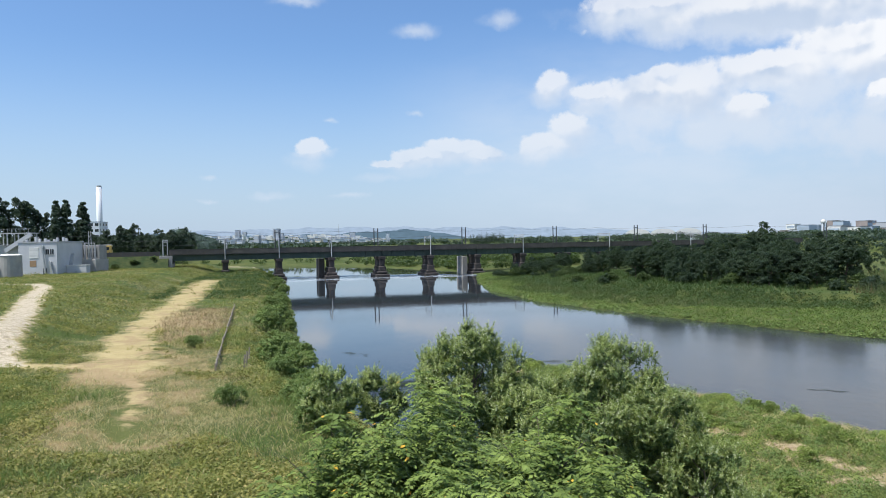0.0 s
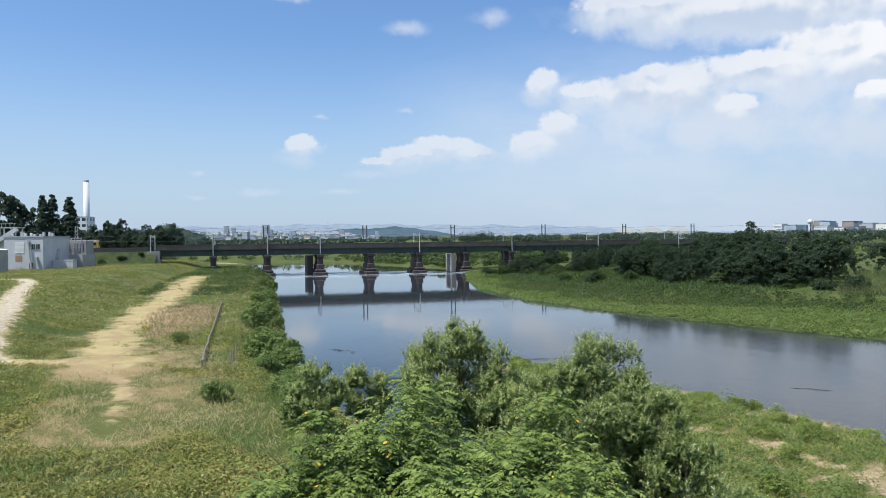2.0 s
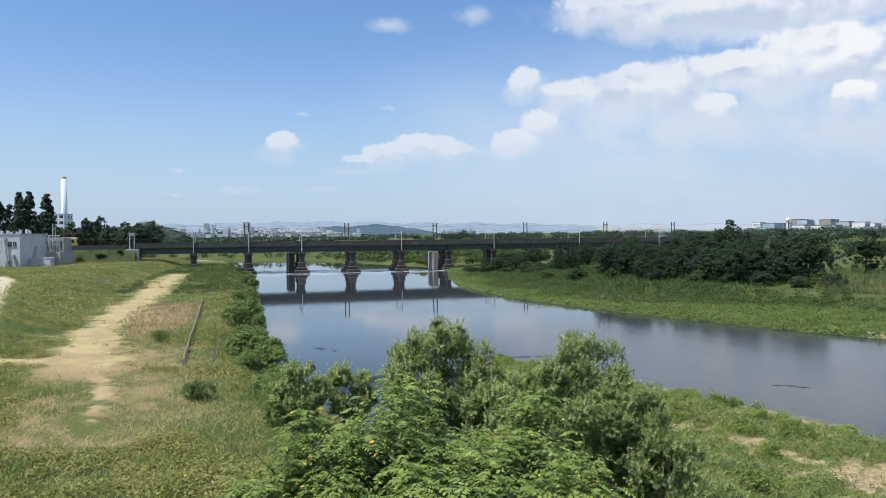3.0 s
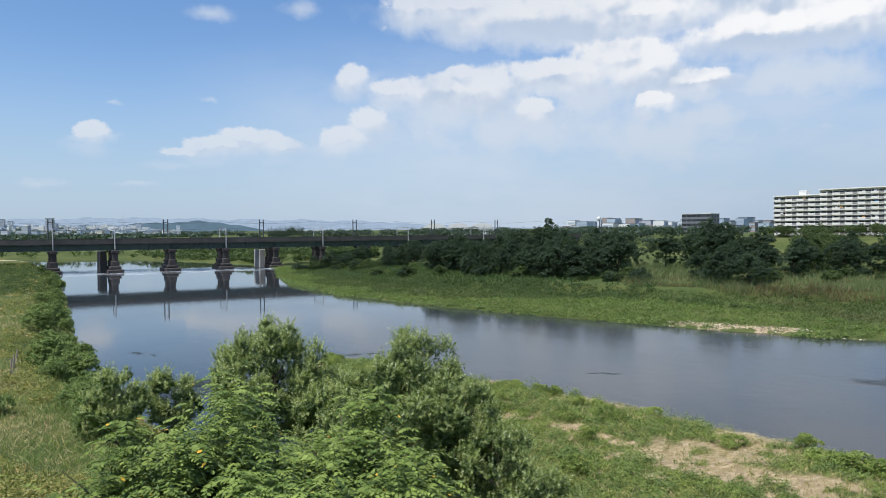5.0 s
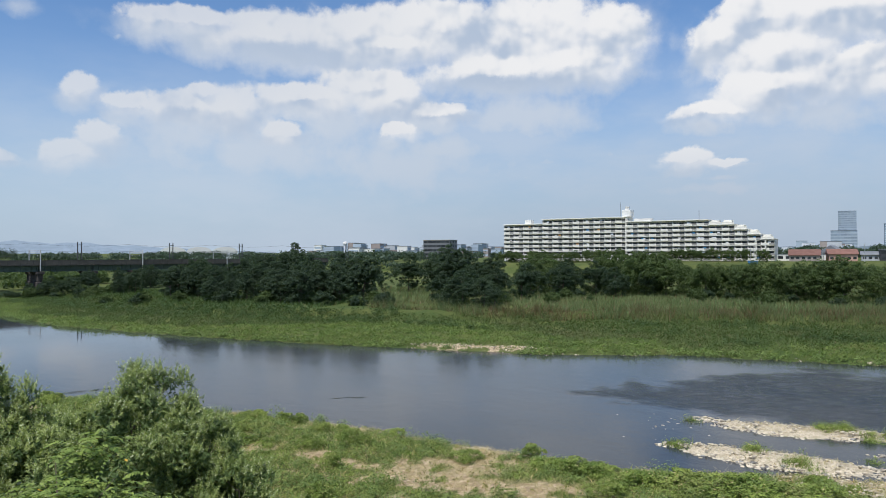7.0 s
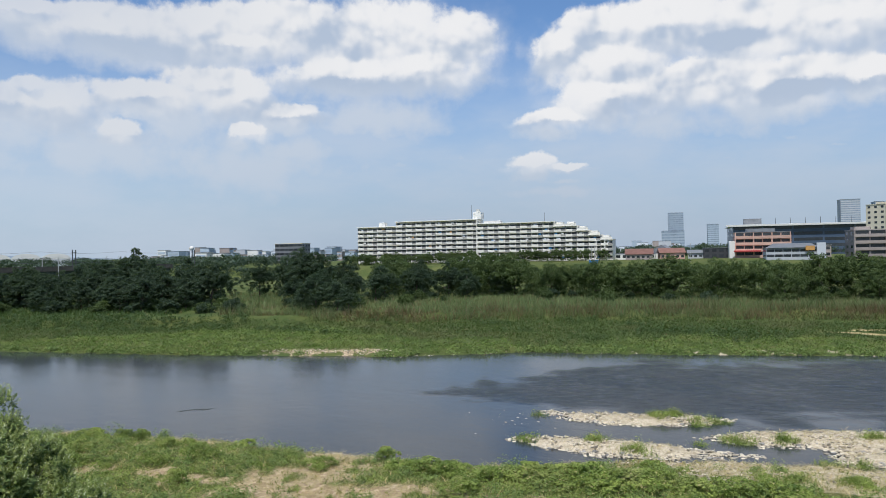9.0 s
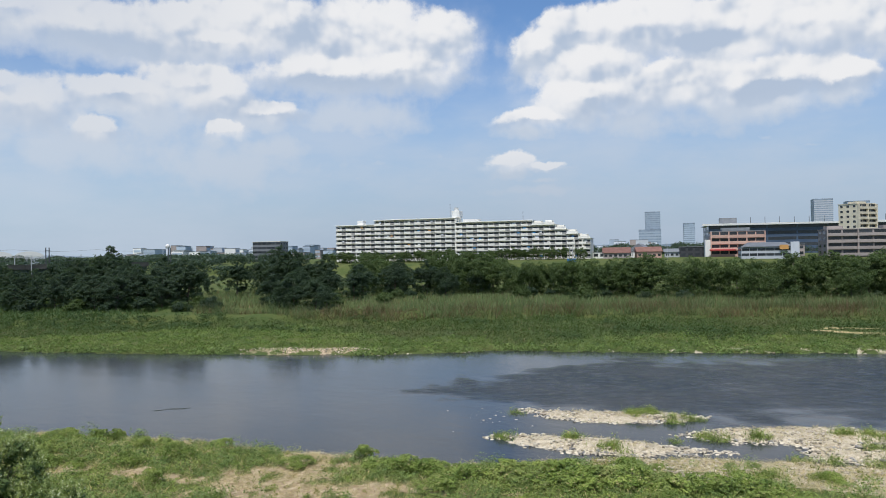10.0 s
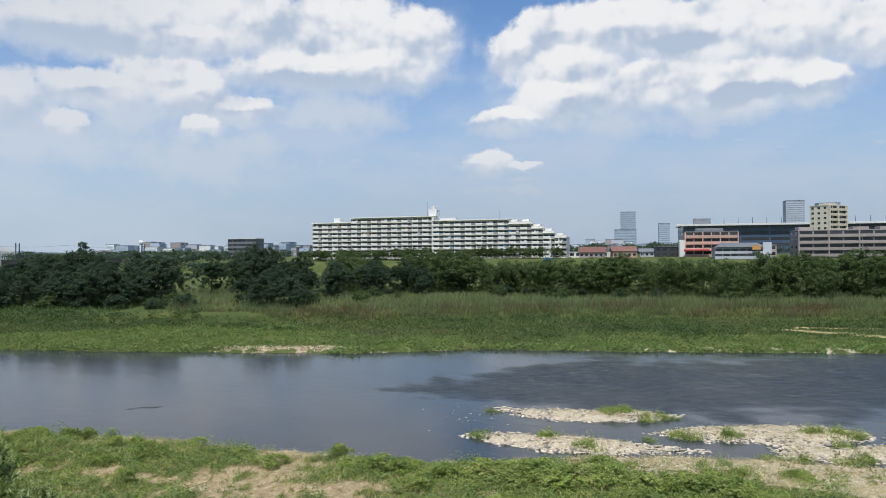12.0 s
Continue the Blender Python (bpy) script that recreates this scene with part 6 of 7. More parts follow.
    building("podium_block", "grey podium block below the tower", 1390, 772, 10, 0, 44, 14, 46, 8, 8, TOWER_GREY, style="band", glass=TOWER_GLASS, group="skyline towers")
    building("office_tower", "pale blue office tower on the skyline", 1345, 653, 10, 0, 20, 20, 54, 14, 4, TOWER_GREY, style="band", glass=TOWER_GLASS, group="skyline towers")
    building("office_tower", "dark blue office block on the skyline", 1370, 625, 10, 0, 30, 20, 30, 8, 5, TOWER_GREY, style="band", glass=TOWER_GLASS, group="skyline towers")
    building("residential_tower", "pale twin residential tower on the skyline", 1327, 417, 10, 0, 29, 25, 84, 24, 8, PALE_WALL, style="band", glass=TOWER_GLASS, group="skyline towers")
    building("residential_tower", "blue-grey residential tower behind the cream block", 1443, 399, 10, 0, 36, 25, 84, 24, 8, TOWER_GREY, style="band", glass=TOWER_GLASS, group="skyline towers")
    rr = random.Random(11)
    for i in range(170):
        a = radians(rr.uniform(37, 62) if i < 90 else rr.uniform(24, 37))
        r = rr.uniform(850, 1500)
        w = rr.uniform(7, 20)
        building("town_building", "small pale building among the far town", r * math.sin(a), r * math.cos(a), 9, rr.choice((0, 90)), w, 14, rr.uniform(9, 25) * r / 1300, 2, 1,
                 rr.choice((PALE_WALL, PALE_WALL, WHITE, TOWER_GREY, BROWN_WALL)), glass=TOWER_GREY, style="far", group="far town")


make_town()


def make_gauge_house():
    at = Matrix.Translation((326, 222, 8.0)) @ pose(0, 0, 0, 0, 0, river_way())
    ob = thing("gauge_house", at, "small blue gauge house with a white mast on the levee", "hut")
    part("wall", boxed((0, 0, 0), (4.4, 3, 1.9), bevel=0.05), BLUE_PAINT, ob)
    part("roof", boxed((-0.3, -0.3, 1.904), (4.7, 3.3, 2.2)), WHITE, ob)
    part("base", boxed((-1, -0.6, -2.0), (6, 3.4, -0.004)), CONCRETE, ob)
    for x in (1.2, 2.6):
        part("mast", tube(bmesh.new(), (x, 1.5, 2.2), (x, 1.5, 9.0), 0.12), STEEL, ob)
    part("cross_arm", boxed((0.8, 1.42, 7.0), (3.0, 1.58, 7.15)), STEEL, ob)
    ob = thing("concrete_ramp", Matrix.Translation((314, 224, 4.6)) @ pose(0, 0, 0, -14, 0, river_way()), "grey concrete ramp on the levee slope", "ramp")
    part("slab", boxed((0, 0, 0), (13, 12, 0.5), bevel=0.05), CONCRETE, ob)


make_gauge_house()


# ---------------------------------------------------------------- far woods, hills and city beyond the bridge
def far_clumps(name, rng, x, y, r, h, per, size, mat, label, base=None):
    z = land(x, y)[0] if base is None else base
    n = len(x) * per
    k = np.repeat(np.arange(len(x)), per)
    d = rng.normal(size=(n, 3))
    d /= np.linalg.norm(d, axis=1)[:, None]
    rr, hh = r[k], h[k]
    q = rng.random(n) ** 0.35 * (0.86 + 0.14 * np.sin(d[:, 0] * 7 + k) * np.sin(d[:, 1] * 6 + 2.0 * k))
    c = np.stack([x[k] + d[:, 0] * rr * q, y[k] + d[:, 1] * rr * q, z[k] + hh * 0.5 + d[:, 2] * hh * 0.5 * q], 1)
    nrm = d + rng.normal(size=(n, 3)) * 0.4
    nrm /= np.linalg.norm(nrm, axis=1)[:, None]
    t = np.cross(nrm, rng.normal(size=(n, 3)))
    t /= np.linalg.norm(t, axis=1)[:, None]
    b = np.cross(nrm, t)
    s = (size * rng.uniform(0.6, 1.4, n))[:, None] * np.clip(rr / 5, 0.6, 3)[:, None]
    v = np.stack([c - t * s, c - b * s * 0.7, c + t * s, c + b * s * 0.7], 1).reshape(-1, 3)
    tagged(link(name, mesh_of(name, v, np.arange(n * 4).reshape(-1, 4), mat)), label, "woods", kind="stuff")


def polar(az, r):
    return r * np.sin(np.radians(az)), r * np.cos(np.radians(az))


rng = np.random.default_rng(8)
# low woods behind the bridge on the far side
az = rng.uniform(-3, 34, 420)
r = rng.uniform(430, 900, 420)
x, y = polar(az, r)
keep = land(x, y)[2] > 20
x, y, r = x[keep], y[keep], r[keep]
far_clumps("far_woods", rng, x, y, rng.uniform(4, 9, len(x)), rng.uniform(3.5, 7, len(x)) + (r - 400) * 0.006, 140, 0.52, LEAF_FAR, "green woods beyond the railway bridge")
az = rng.uniform(24, 84, 360)
r = rng.uniform(560, 900, 360)
x, y = polar(az, r)
far_clumps("town_trees", rng, x, y, rng.uniform(3, 7, len(x)), rng.uniform(5, 9, len(x)), 90, 0.7, LEAF_FAR, "dark green trees among the far town")
az = rng.uniform(54, 68, 90)
x, y = polar(az, rng.uniform(740, 860, 90))
far_clumps("hillside_trees", rng, x, y, rng.uniform(5, 9, 90), rng.uniform(9, 14, 90), 300, 0.55, LEAF_FAR, "dark wooded rise behind the houses")
# bank scrub upstream of the bridge
az = np.concatenate([rng.uniform(-20, 6, 260), rng.uniform(-6, 10, 240)])
r = np.concatenate([rng.uniform(330, 700, 260), rng.uniform(310, 430, 240)])
x, y = polar(az, r)
keep = (land(x, y)[1] > 14) | (land(x, y)[2] > 3)
x, y = x[keep], y[keep]
far_clumps("upstream_scrub", rng, x, y, rng.uniform(1.5, 5, len(x)), rng.uniform(1.5, 4.5, len(x)), 110, 0.55, LEAF_TREE, "green scrub on the banks upstream of the bridge")
# wooded hill on the left side
az = rng.uniform(-34, -18.6, 300)
r = rng.uniform(380, 620, 300)
x, y = polar(az, r)
far_clumps("left_woods", rng, x, y, rng.uniform(5, 9, len(x)), rng.uniform(7, 11, len(x)) * np.clip((-az - 16.5) / 3.0, 0.3, 1.0), 190, 0.7, LEAF_FAR, "dark woods behind the railway embankment",
           base=5 + 4 * np.clip((-az - 16) / 4, 0, 1))


def hill_line(name, az0, az1, r, heights, colour, label):
    """A plain far ridge; heights above the horizon's ground at even steps."""
    n = 120
    a = np.linspace(az0, az1, n)
    hh = np.interp(a, np.linspace(az0, az1, len(heights)), heights)
    hh = hh * (1 + 0.05 * np.sin(a * 1.7) + 0.03 * np.sin(a * 4.3 + 1) + 0.012 * np.sin(a * 13))
    x, y = polar(a, r)
    x2, y2 = polar(a, r * 1.05)
    low = np.stack([x, y, 0 * a - 5], 1)
    top = np.stack([x2, y2, hh], 1)
    v = np.concatenate([low, top])
    i = np.arange(n - 1)
    # haze of distance is painted: bluish tones, mostly given off as emission
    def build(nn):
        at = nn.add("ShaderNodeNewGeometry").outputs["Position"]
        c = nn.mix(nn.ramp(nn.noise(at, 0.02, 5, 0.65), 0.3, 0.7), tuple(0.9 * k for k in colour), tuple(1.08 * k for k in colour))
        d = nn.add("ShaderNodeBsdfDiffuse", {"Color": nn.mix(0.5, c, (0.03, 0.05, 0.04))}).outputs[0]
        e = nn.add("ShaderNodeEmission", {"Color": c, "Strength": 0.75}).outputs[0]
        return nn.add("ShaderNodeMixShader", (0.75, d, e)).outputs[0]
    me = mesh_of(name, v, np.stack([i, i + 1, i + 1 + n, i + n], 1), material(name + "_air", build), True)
    tagged(link(name, me), label, "hills", kind="structure")


az = rng.uniform(-19.4, -17.0, 60)
x, y = polar(az, rng.uniform(760, 980, 60))
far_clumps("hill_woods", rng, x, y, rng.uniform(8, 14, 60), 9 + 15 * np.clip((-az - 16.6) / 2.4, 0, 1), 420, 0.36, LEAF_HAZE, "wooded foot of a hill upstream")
n = 26
x, y = polar(np.linspace(2.0, 4.6, n) + rng.normal(size=n) * 0.03, np.full(n, 660.0))
far_clumps("pointed_trees", rng, x, y, rng.uniform(1.6, 2.3, n), rng.uniform(11, 14, n), 420, 0.30, LEAF_FAR, "row of pointed trees beyond the bridge")
hall = thing("white_hall", Matrix.Translation((210, 876, 8)) @ pose(0, 0, 0, 0, 0, -16), "long low white-roofed hall beyond the wood", "building")
part("wall", boxed((0, 0, -2), (84, 30, 9)), PALE_WALL, hall)
bm = bmesh.new()
for i in range(3):
    bmesh.ops.create_cone(bm, cap_ends=True, segments=24, radius1=13.8, radius2=13.8, depth=30, matrix=Matrix.Translation((14 + i * 28, 15, 9)) @ pose(0, 0, 0, 90, 0, 0) @ Matrix.Diagonal((1, 0.42, 1, 1)))
part("roof", bm, WHITE, hall, "white vaulted roof")
dome = thing("white_tank", Matrix.Translation((403, 805, 8)), "white domed tank above the wood", "tank")
part("shaft", tube(bmesh.new(), (0, 0, -1), (0, 0, 18), 1.8, seg=16), PALE_WALL, dome)
bm = bmesh.new()
bmesh.ops.create_uvsphere(bm, u_segments=16, v_segments=10, radius=2.7, matrix=Matrix.Translation((0, 0, 18.5)))
part("bowl", bm, WHITE, dome, smooth=True)
for x, y, h in ((390, 89, 10.5), (230.7, 351, 10.0), (352, 180, 9.0)):
    lamp = thing("street_lamp", Matrix.Translation((x, y, ground_z(x, y))), "slender pale street lamp on the levee road", "street lamp", "levee lamps")
    part("pole", tube(bmesh.new(), (0, 0, -0.3), (0, 0, h), 0.14, 0.09, 8), STEEL, lamp)
    part("arm", tube(bmesh.new(), (0, 0, h - 0.1), (-1.4, -0.8, h + 0.3), 0.07, seg=6), STEEL, lamp)
    head = part("head", boxed((-2.0, -1.2, h + 0.2), (-1.3, -0.7, h + 0.4), bevel=0.04), FACTORY, lamp)
    part("lens", boxed((-1.9, -1.1, h + 0.13), (-1.4, -0.8, h + 0.196), bevel=0.02), WHITE, head, "pale lamp lens")


hill_line("backdrop_mountains", -30, 22, 4300, [60, 70, 84, 92, 96, 104, 100, 92, 88, 80, 60, 40, 30], (0.50, 0.62, 0.78), "mountains on the horizon, faint blue with painted haze")
hill_line("backdrop_hills", -22, 3, 3600, [60, 70, 60, 54, 52, 56, 54, 58, 66, 72, 66, 40, 10], (0.17, 0.26, 0.34), "wooded hills beyond the city, blue-green with painted haze")
hill_line("backdrop_town", 18, 84, 3200, [14, 24, 20, 30, 22, 40, 34, 46, 40, 44, 36, 40, 30], (0.30, 0.38, 0.46), "far edge of the plain behind the town, in painted haze")


def make_city():
    rr = random.Random(4)
    for i in range(130):
        az = rr.uniform(-17.5, -4.2)
        r = 1750 + 500 * rr.random()
        x, y = polar(az, r)
        h = rr.uniform(4, 11) * (1.0 if rr.random() < 0.88 else 1.9)
        building("city_building", "pale building of the distant city", float(x), float(y), ground_z(float(x), float(y)), 61 + rr.uniform(-20, 20), rr.uniform(5, 15), 12, h, 2, 1,
                 rr.choice((PALE_WALL, WHITE, WHITE, TOWER_GREY, CREAM)), glass=TOWER_GREY, style="far", group="distant city")
    # past these, roofs and walls too small to tell apart
    cube = np.array([(i, j, k) for i in (-0.5, 0.5) for j in (-0.5, 0.5) for k in (-0.1, 1.0)])
    quads = np.array([(0, 1, 3, 2), (4, 6, 7, 5), (0, 4, 5, 1), (2, 3, 7, 6), (1, 5, 7, 3)])
    for mat in (PALE_WALL, WHITE, TOWER_GREY):
        n = 110
        x, y = polar(rng.uniform(-17.8, -4.0, n), rng.uniform(2150, 2900, n))
        size = np.stack([rng.uniform(6, 18, n), rng.uniform(6, 18, n), rng.uniform(4, 12, n)], 1)
        v = cube[None] * size[:, None] + np.stack([x, y, land(x, y)[0]], 1)[:, None]
        f = quads[None] + (np.arange(n) * 8)[:, None, None]
        stuff("distant_blocks", v.reshape(-1, 3), f.reshape(-1, 4), mat, "crowded pale blocks of the distant city", "buildings")
    for az, r, w, h in ((-15.3, 2600, 14, 30), (-14.8, 2600, 12, 24), (-12.6, 2200, 18, 36), (-12.2, 2250, 12, 22), (-7.0, 2400, 16, 22), (-4.3, 2300, 10, 24)):
        x, y = polar(az, r)
        building("city_tower", "tall tower block of the distant city", float(x), float(y), ground_z(float(x), float(y)), 61, w, 20, h, 8, 1, PALE_WALL, glass=TOWER_GREY, style="far", group="distant city")
    x, y = polar(-7.8, 2300)
    ob = thing("radio_mast", Matrix.Translation((float(x), float(y), ground_z(float(x), float(y)))), "slender lattice radio mast in the distant city", "mast")
    part("mast", tube(bmesh.new(), (0, 0, -1), (0, 0, 48), 1.0, 0.35, 6), STEEL, ob)


make_city()
az = rng.uniform(-19, -2.5, 320)
x, y = polar(az, rng.uniform(760, 1650, 320))
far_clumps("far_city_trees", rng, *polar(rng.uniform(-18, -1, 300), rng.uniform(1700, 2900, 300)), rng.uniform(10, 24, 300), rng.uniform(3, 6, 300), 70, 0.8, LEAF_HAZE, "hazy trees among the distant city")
far_clumps("city_trees", rng, x, y, rng.uniform(8, 18, 320), rng.uniform(1.5, 4, 320), 60, 0.7, LEAF_FAR, "green belt of trees before the distant city")


# ---------------------------------------------------------------- bridge furniture
def make_gantries():
    for k in (-1.1, 0, 1, 2, 4, 6, 8, 10):
        m = Matrix.Translation(span_at(k)) @ pose(0, 0, 0, 0, 0, math.degrees(ALONG))
        ob = thing("catenary_gantry", m, "pale steel catenary gantry on the railway bridge", "gantry", "catenary gantries")
        part("post", tube(bmesh.new(), (0, -1.55, 7.9), (0, -1.55, 15.2), 0.17), STEEL, ob)
        part("post", tube(bmesh.new(), (0.6, 9.8, 9.6), (0.6, 9.8, 15.2), 0.17), STEEL, ob)
        bm = bmesh.new()
        tube(bm, (0, -1.6, 15.0), (0.6, 10, 15.0), 0.09, seg=6)
        tube(bm, (0, -1.6, 14.3), (0.6, 10, 14.3), 0.09, seg=6)
        for i in range(9):
            t, s = i / 9, (i + 1) / 9
            tube(bm, (0.6 * t, -1.6 + 11.6 * t, 14.3 if i % 2 else 15.0), (0.6 * s, -1.6 + 11.6 * s, 15.0 if i % 2 else 14.3), 0.05, seg=4)
        part("truss_beam", bm, STEEL, ob)
        for y in (1.4, 7.0):
            arm = part("bracket", tube(bmesh.new(), (0.1, y, 14.3), (0.1, y, 13.0), 0.05, seg=5), DARK_STEEL, ob)
            part("insulator", tube(bmesh.new(), (0.1, y, 13.35), (0.1, y, 13.05), 0.12, 0.09, 8), PALE_WALL, arm, "pale ceramic insulator")
    for k in (1.0, 3.0, 4.9, 7.0, 9.0, 10.8, 12.4, 14.2):
        m = Matrix.Translation(span_at(k, 10.5)) @ pose(0, 0, 0, 0, 0, math.degrees(ALONG))
        ob = thing("line_mast", m, "pair of dark steel masts behind the railway", "mast", "line masts")
        for x in (-0.75, 0.75):
            part("mast", tube(bmesh.new(), (x, 0, 7.0), (x, 0, 18.4), 0.24, 0.2), DARK_STEEL, ob)
        part("cross_arm", boxed((-1.1, -0.08, 17.2), (1.1, 0.08, 17.4)), DARK_STEEL, ob)
    for back, z, sag in ((1.4, 13.2, 0.25), (7.0, 13.2, 0.25), (10.5, 17.6, 0.8), (-1.5, 15.0, 0.5)):
        cu = bpy.data.curves.new("overhead_wire", "CURVE")
        cu.dimensions, cu.bevel_depth, cu.bevel_resolution = "3D", 0.035, 1
        sp = cu.splines.new("POLY")
        ks = np.arange(-7, 14, 0.25)
        sp.points.add(len(ks) - 1)
        for p, k in zip(sp.points, ks):
            w = span_at(float(k), back)
            p.co = (w.x, w.y, z - sag * math.sin(math.pi * ((k / 2) % 1)), 1)
        cu.materials.append(DARK_STEEL)
        tagged(new("overhead_wire", cu), "thin dark overhead wire along the railway", "cable", "overhead wires")


make_gantries()


# ---------------------------------------------------------------- left side: embankment, train, treatment plant, chimney
def make_left():
    ob = thing("railway_embankment", Matrix(), "grassy railway embankment with a low dark fence", "embankment", kind="structure")
    m = Matrix.Translation(span_at(-1)) @ pose(0, 0, 0, 0, 0, math.degrees(ALONG))
    bm = bmesh.new()
    vs = [bm.verts.new(m @ Vector(p)) for p in ((0, -9, 4.2), (-320, -9, 4.2), (-320, -2, 9.5), (0, -2, 9.5), (0, 10, 9.5), (-320, 10, 9.5), (-320, 18, 3), (0, 18, 3))]
    for f in ((0, 1, 2, 3), (3, 2, 5, 4), (4, 5, 6, 7), (0, 3, 4, 7)):
        bm.faces.new([vs[i] for i in f])
    part("bank", bm, EMBANK, ob)
    part("abutment", box(bmesh.new(), (-3, -3.2, 2.5), (1.2, 10, 9.5), m, 0.1), CONCRETE, ob)
    fence = thing("railway_fence", Matrix(), "dark weathered fence along the railway embankment", "fence")
    panel = shared("panel", boxed((-3.9, -0.05, 0), (-0.05, 0.05, 1.5)), PARAPET)
    post = shared("post", boxed((-0.1, -0.1, -0.3), (0.1, 0.1, 1.7)), DARK_STEEL)
    for i in range(60):
        w = m @ Vector((-3 - i * 4, -1.6, 9.5))
        for nm, me in (("panel", panel), ("post", post)):
            o = put(nm, me, fence)
            o.matrix_world = Matrix.Translation(w) @ pose(0, 0, 0, 0, 0, math.degrees(ALONG))
    for i in range(16):
        y = -3.4 - (i * 37 % 11) * 0.5
        w = m @ Vector((-5 - i * 5.7, y, 9.5 + (y + 2) * 0.757))
        sm = Matrix.Translation(w) @ pose(0, 0, -0.4, 0, 0, i * 71) @ Matrix.Diagonal((0.6 + 0.15 * (i % 4), 0.8, 0.6 + 0.1 * (i % 5), 1))
        copy_thing(SCRUB[1 + i % 2], sm).matrix_world = sm
    # end of a train
    at = m @ Matrix.Translation((-18.6, 1.6, 9.8))
    car = thing("railway_carriage", at, "yellow and cream railway carriage standing on the embankment", "train")
    part("body", boxed((-19.5, -1.4, 1.0), (0, 1.4, 3.7), bevel=0.2), YELLOW, car)
    part("roof", boxed((-19.4, -1.3, 3.704), (-0.1, 1.3, 3.95), bevel=0.1), FACTORY, car)
    part("underframe", boxed((-19, -1.2, 0.2), (-0.4, 1.2, 0.996)), DARK_STEEL, car)
    pane = shared("window", boxed((-1.6, -1.43, 2.1), (0, -1.36, 3.1)), GLASS_DARK)
    for i in range(7):
        put("window", pane, car, -0.8 - i * 2.7, 0, 0)
    part("cab_window", boxed((-0.04, -1.0, 2.1), (0.03, 1.0, 3.2)), GLASS_DARK, car)
    # plant
    shed = thing("plant_building", Matrix.Translation((-123.6, 221, 5.0)), "pale grey flat-roofed plant building with outside ducts", "building")
    part("wall", boxed((0, 0, -1), (11.3, 16, 9.6), bevel=0.05), FACTORY, shed)
    part("roof", boxed((-0.2, -0.2, 9.604), (11.5, 16.2, 9.9)), FACTORY, shed)
    shut = part("shutter", boxed((3.2, -0.07, 5.0), (6.0, 0.08, 8.2)), WHITE, shed, "white roller shutter")
    for i in range(6):
        part("slat", boxed((3.25, -0.11, 5.05 + i * 0.52), (5.95, -0.074, 5.50 + i * 0.52), bevel=0.01), WHITE, shut)
    for x in (8.0, 9.3):
        win = part("window", boxed((x, -0.06, 6.2), (x + 1.0, 0.08, 7.6)), GLASS_DARK, shed)
        part("window_sill", boxed((x - 0.1, -0.16, 6.08), (x + 1.1, -0.02, 6.196)), CONCRETE, win)
        part("window_frame", boxed((x + 0.46, -0.10, 6.21), (x + 0.54, -0.064, 7.59)), STEEL, win)
    part("panel", boxed((3.3, -0.06, 2.6), (5.2, 0.08, 4.4)), RUST, shed, "rusty orange wall panel")
    part("door", boxed((7.2, -0.06, 0.0), (8.3, 0.08, 2.1)), DARK_STEEL, shed)
    for x, z in ((7.2, 8.4), (9.4, 3.6)):
        bm = tube(bmesh.new(), (x + 0.9, -0.5, 0.5), (x, -0.5, z), 0.28)
        tube(bm, (x, -0.7, z), (x, 0.2, z), 0.5)
        part("duct", bm, STEEL, shed)
    for i in range(9):
        part("vent", boxed((1.0 + i * 1.1, 2 + (i * 5) % 9, 9.904), (1.6 + i * 1.1, 2.8 + (i * 5) % 9, 10.5 + 0.3 * (i % 3)), bevel=0.04), STEEL, shed)
    part("side_stair", boxed((11.32, 5, 0), (12.2, 5.6, 9.0), Matrix.Translation((0, 0, 0)) @ pose(0, 0, 0, -24, 0, 0)), STEEL, shed)
    low = thing("plant_annexe", Matrix.Translation((-116.6, 236.4, 5.0)), "grey low annexe with steel pipe racks on top", "building")
    part("wall", boxed((0, 0, -1), (8.5, 9, 4.2), bevel=0.05), CONCRETE, low)
    part("door", boxed((1.2, -0.06, 0.0), (3.4, 0.08, 3.0)), FACTORY, low)
    part("upper_wall", boxed((0.0, 3.2, 4.204), (8.2, 8.4, 8.6), bevel=0.05), CONCRETE, low)
    for i in range(4):
        part("louvre", boxed((0.6 + i * 1.9, 3.1, 5.0), (1.8 + i * 1.9, 3.24, 7.6)), DARK_STEEL, low)
    for i in range(5):
        part("frame_post", boxed((0.3 + i * 1.9, 0.2, 4.2), (0.5 + i * 1.9, 0.4, 9.4)), STEEL, low)
        part("pipe", tube(bmesh.new(), (1.0 + i * 1.6, 2, 4.2), (1.0 + i * 1.6, 2, 7.2 + (i * 37 % 5) * 0.5), 0.25), FACTORY, low)
    for z in (6.4, 9.2):
        part("frame_beam", boxed((0.2, 0.15, z), (8.3, 0.45, z + 0.2)), STEEL, low)
    hut = thing("switch_cabinet", Matrix.Translation((-112.2, 226, 5.0)), "pale grey switch cabinet before the annexe", "cabinet")
    part("body", boxed((0, 0, -0.5), (6.0, 2.5, 2.6), bevel=0.05), FACTORY, hut)
    part("lid", boxed((-0.1, -0.1, 2.604), (6.1, 2.6, 2.8)), WHITE, hut)
    mast = thing("lattice_mast", Matrix.Translation((-110.6, 238, 5.0)), "grey lattice mast at the plant", "mast")
    for x in (-0.8, 0.8):
        part("leg", tube(bmesh.new(), (x, 0, 0), (x * 0.4, 0, 13.0), 0.1), STEEL, mast)
    for i in range(10):
        a = 0.8 - 0.05 * i
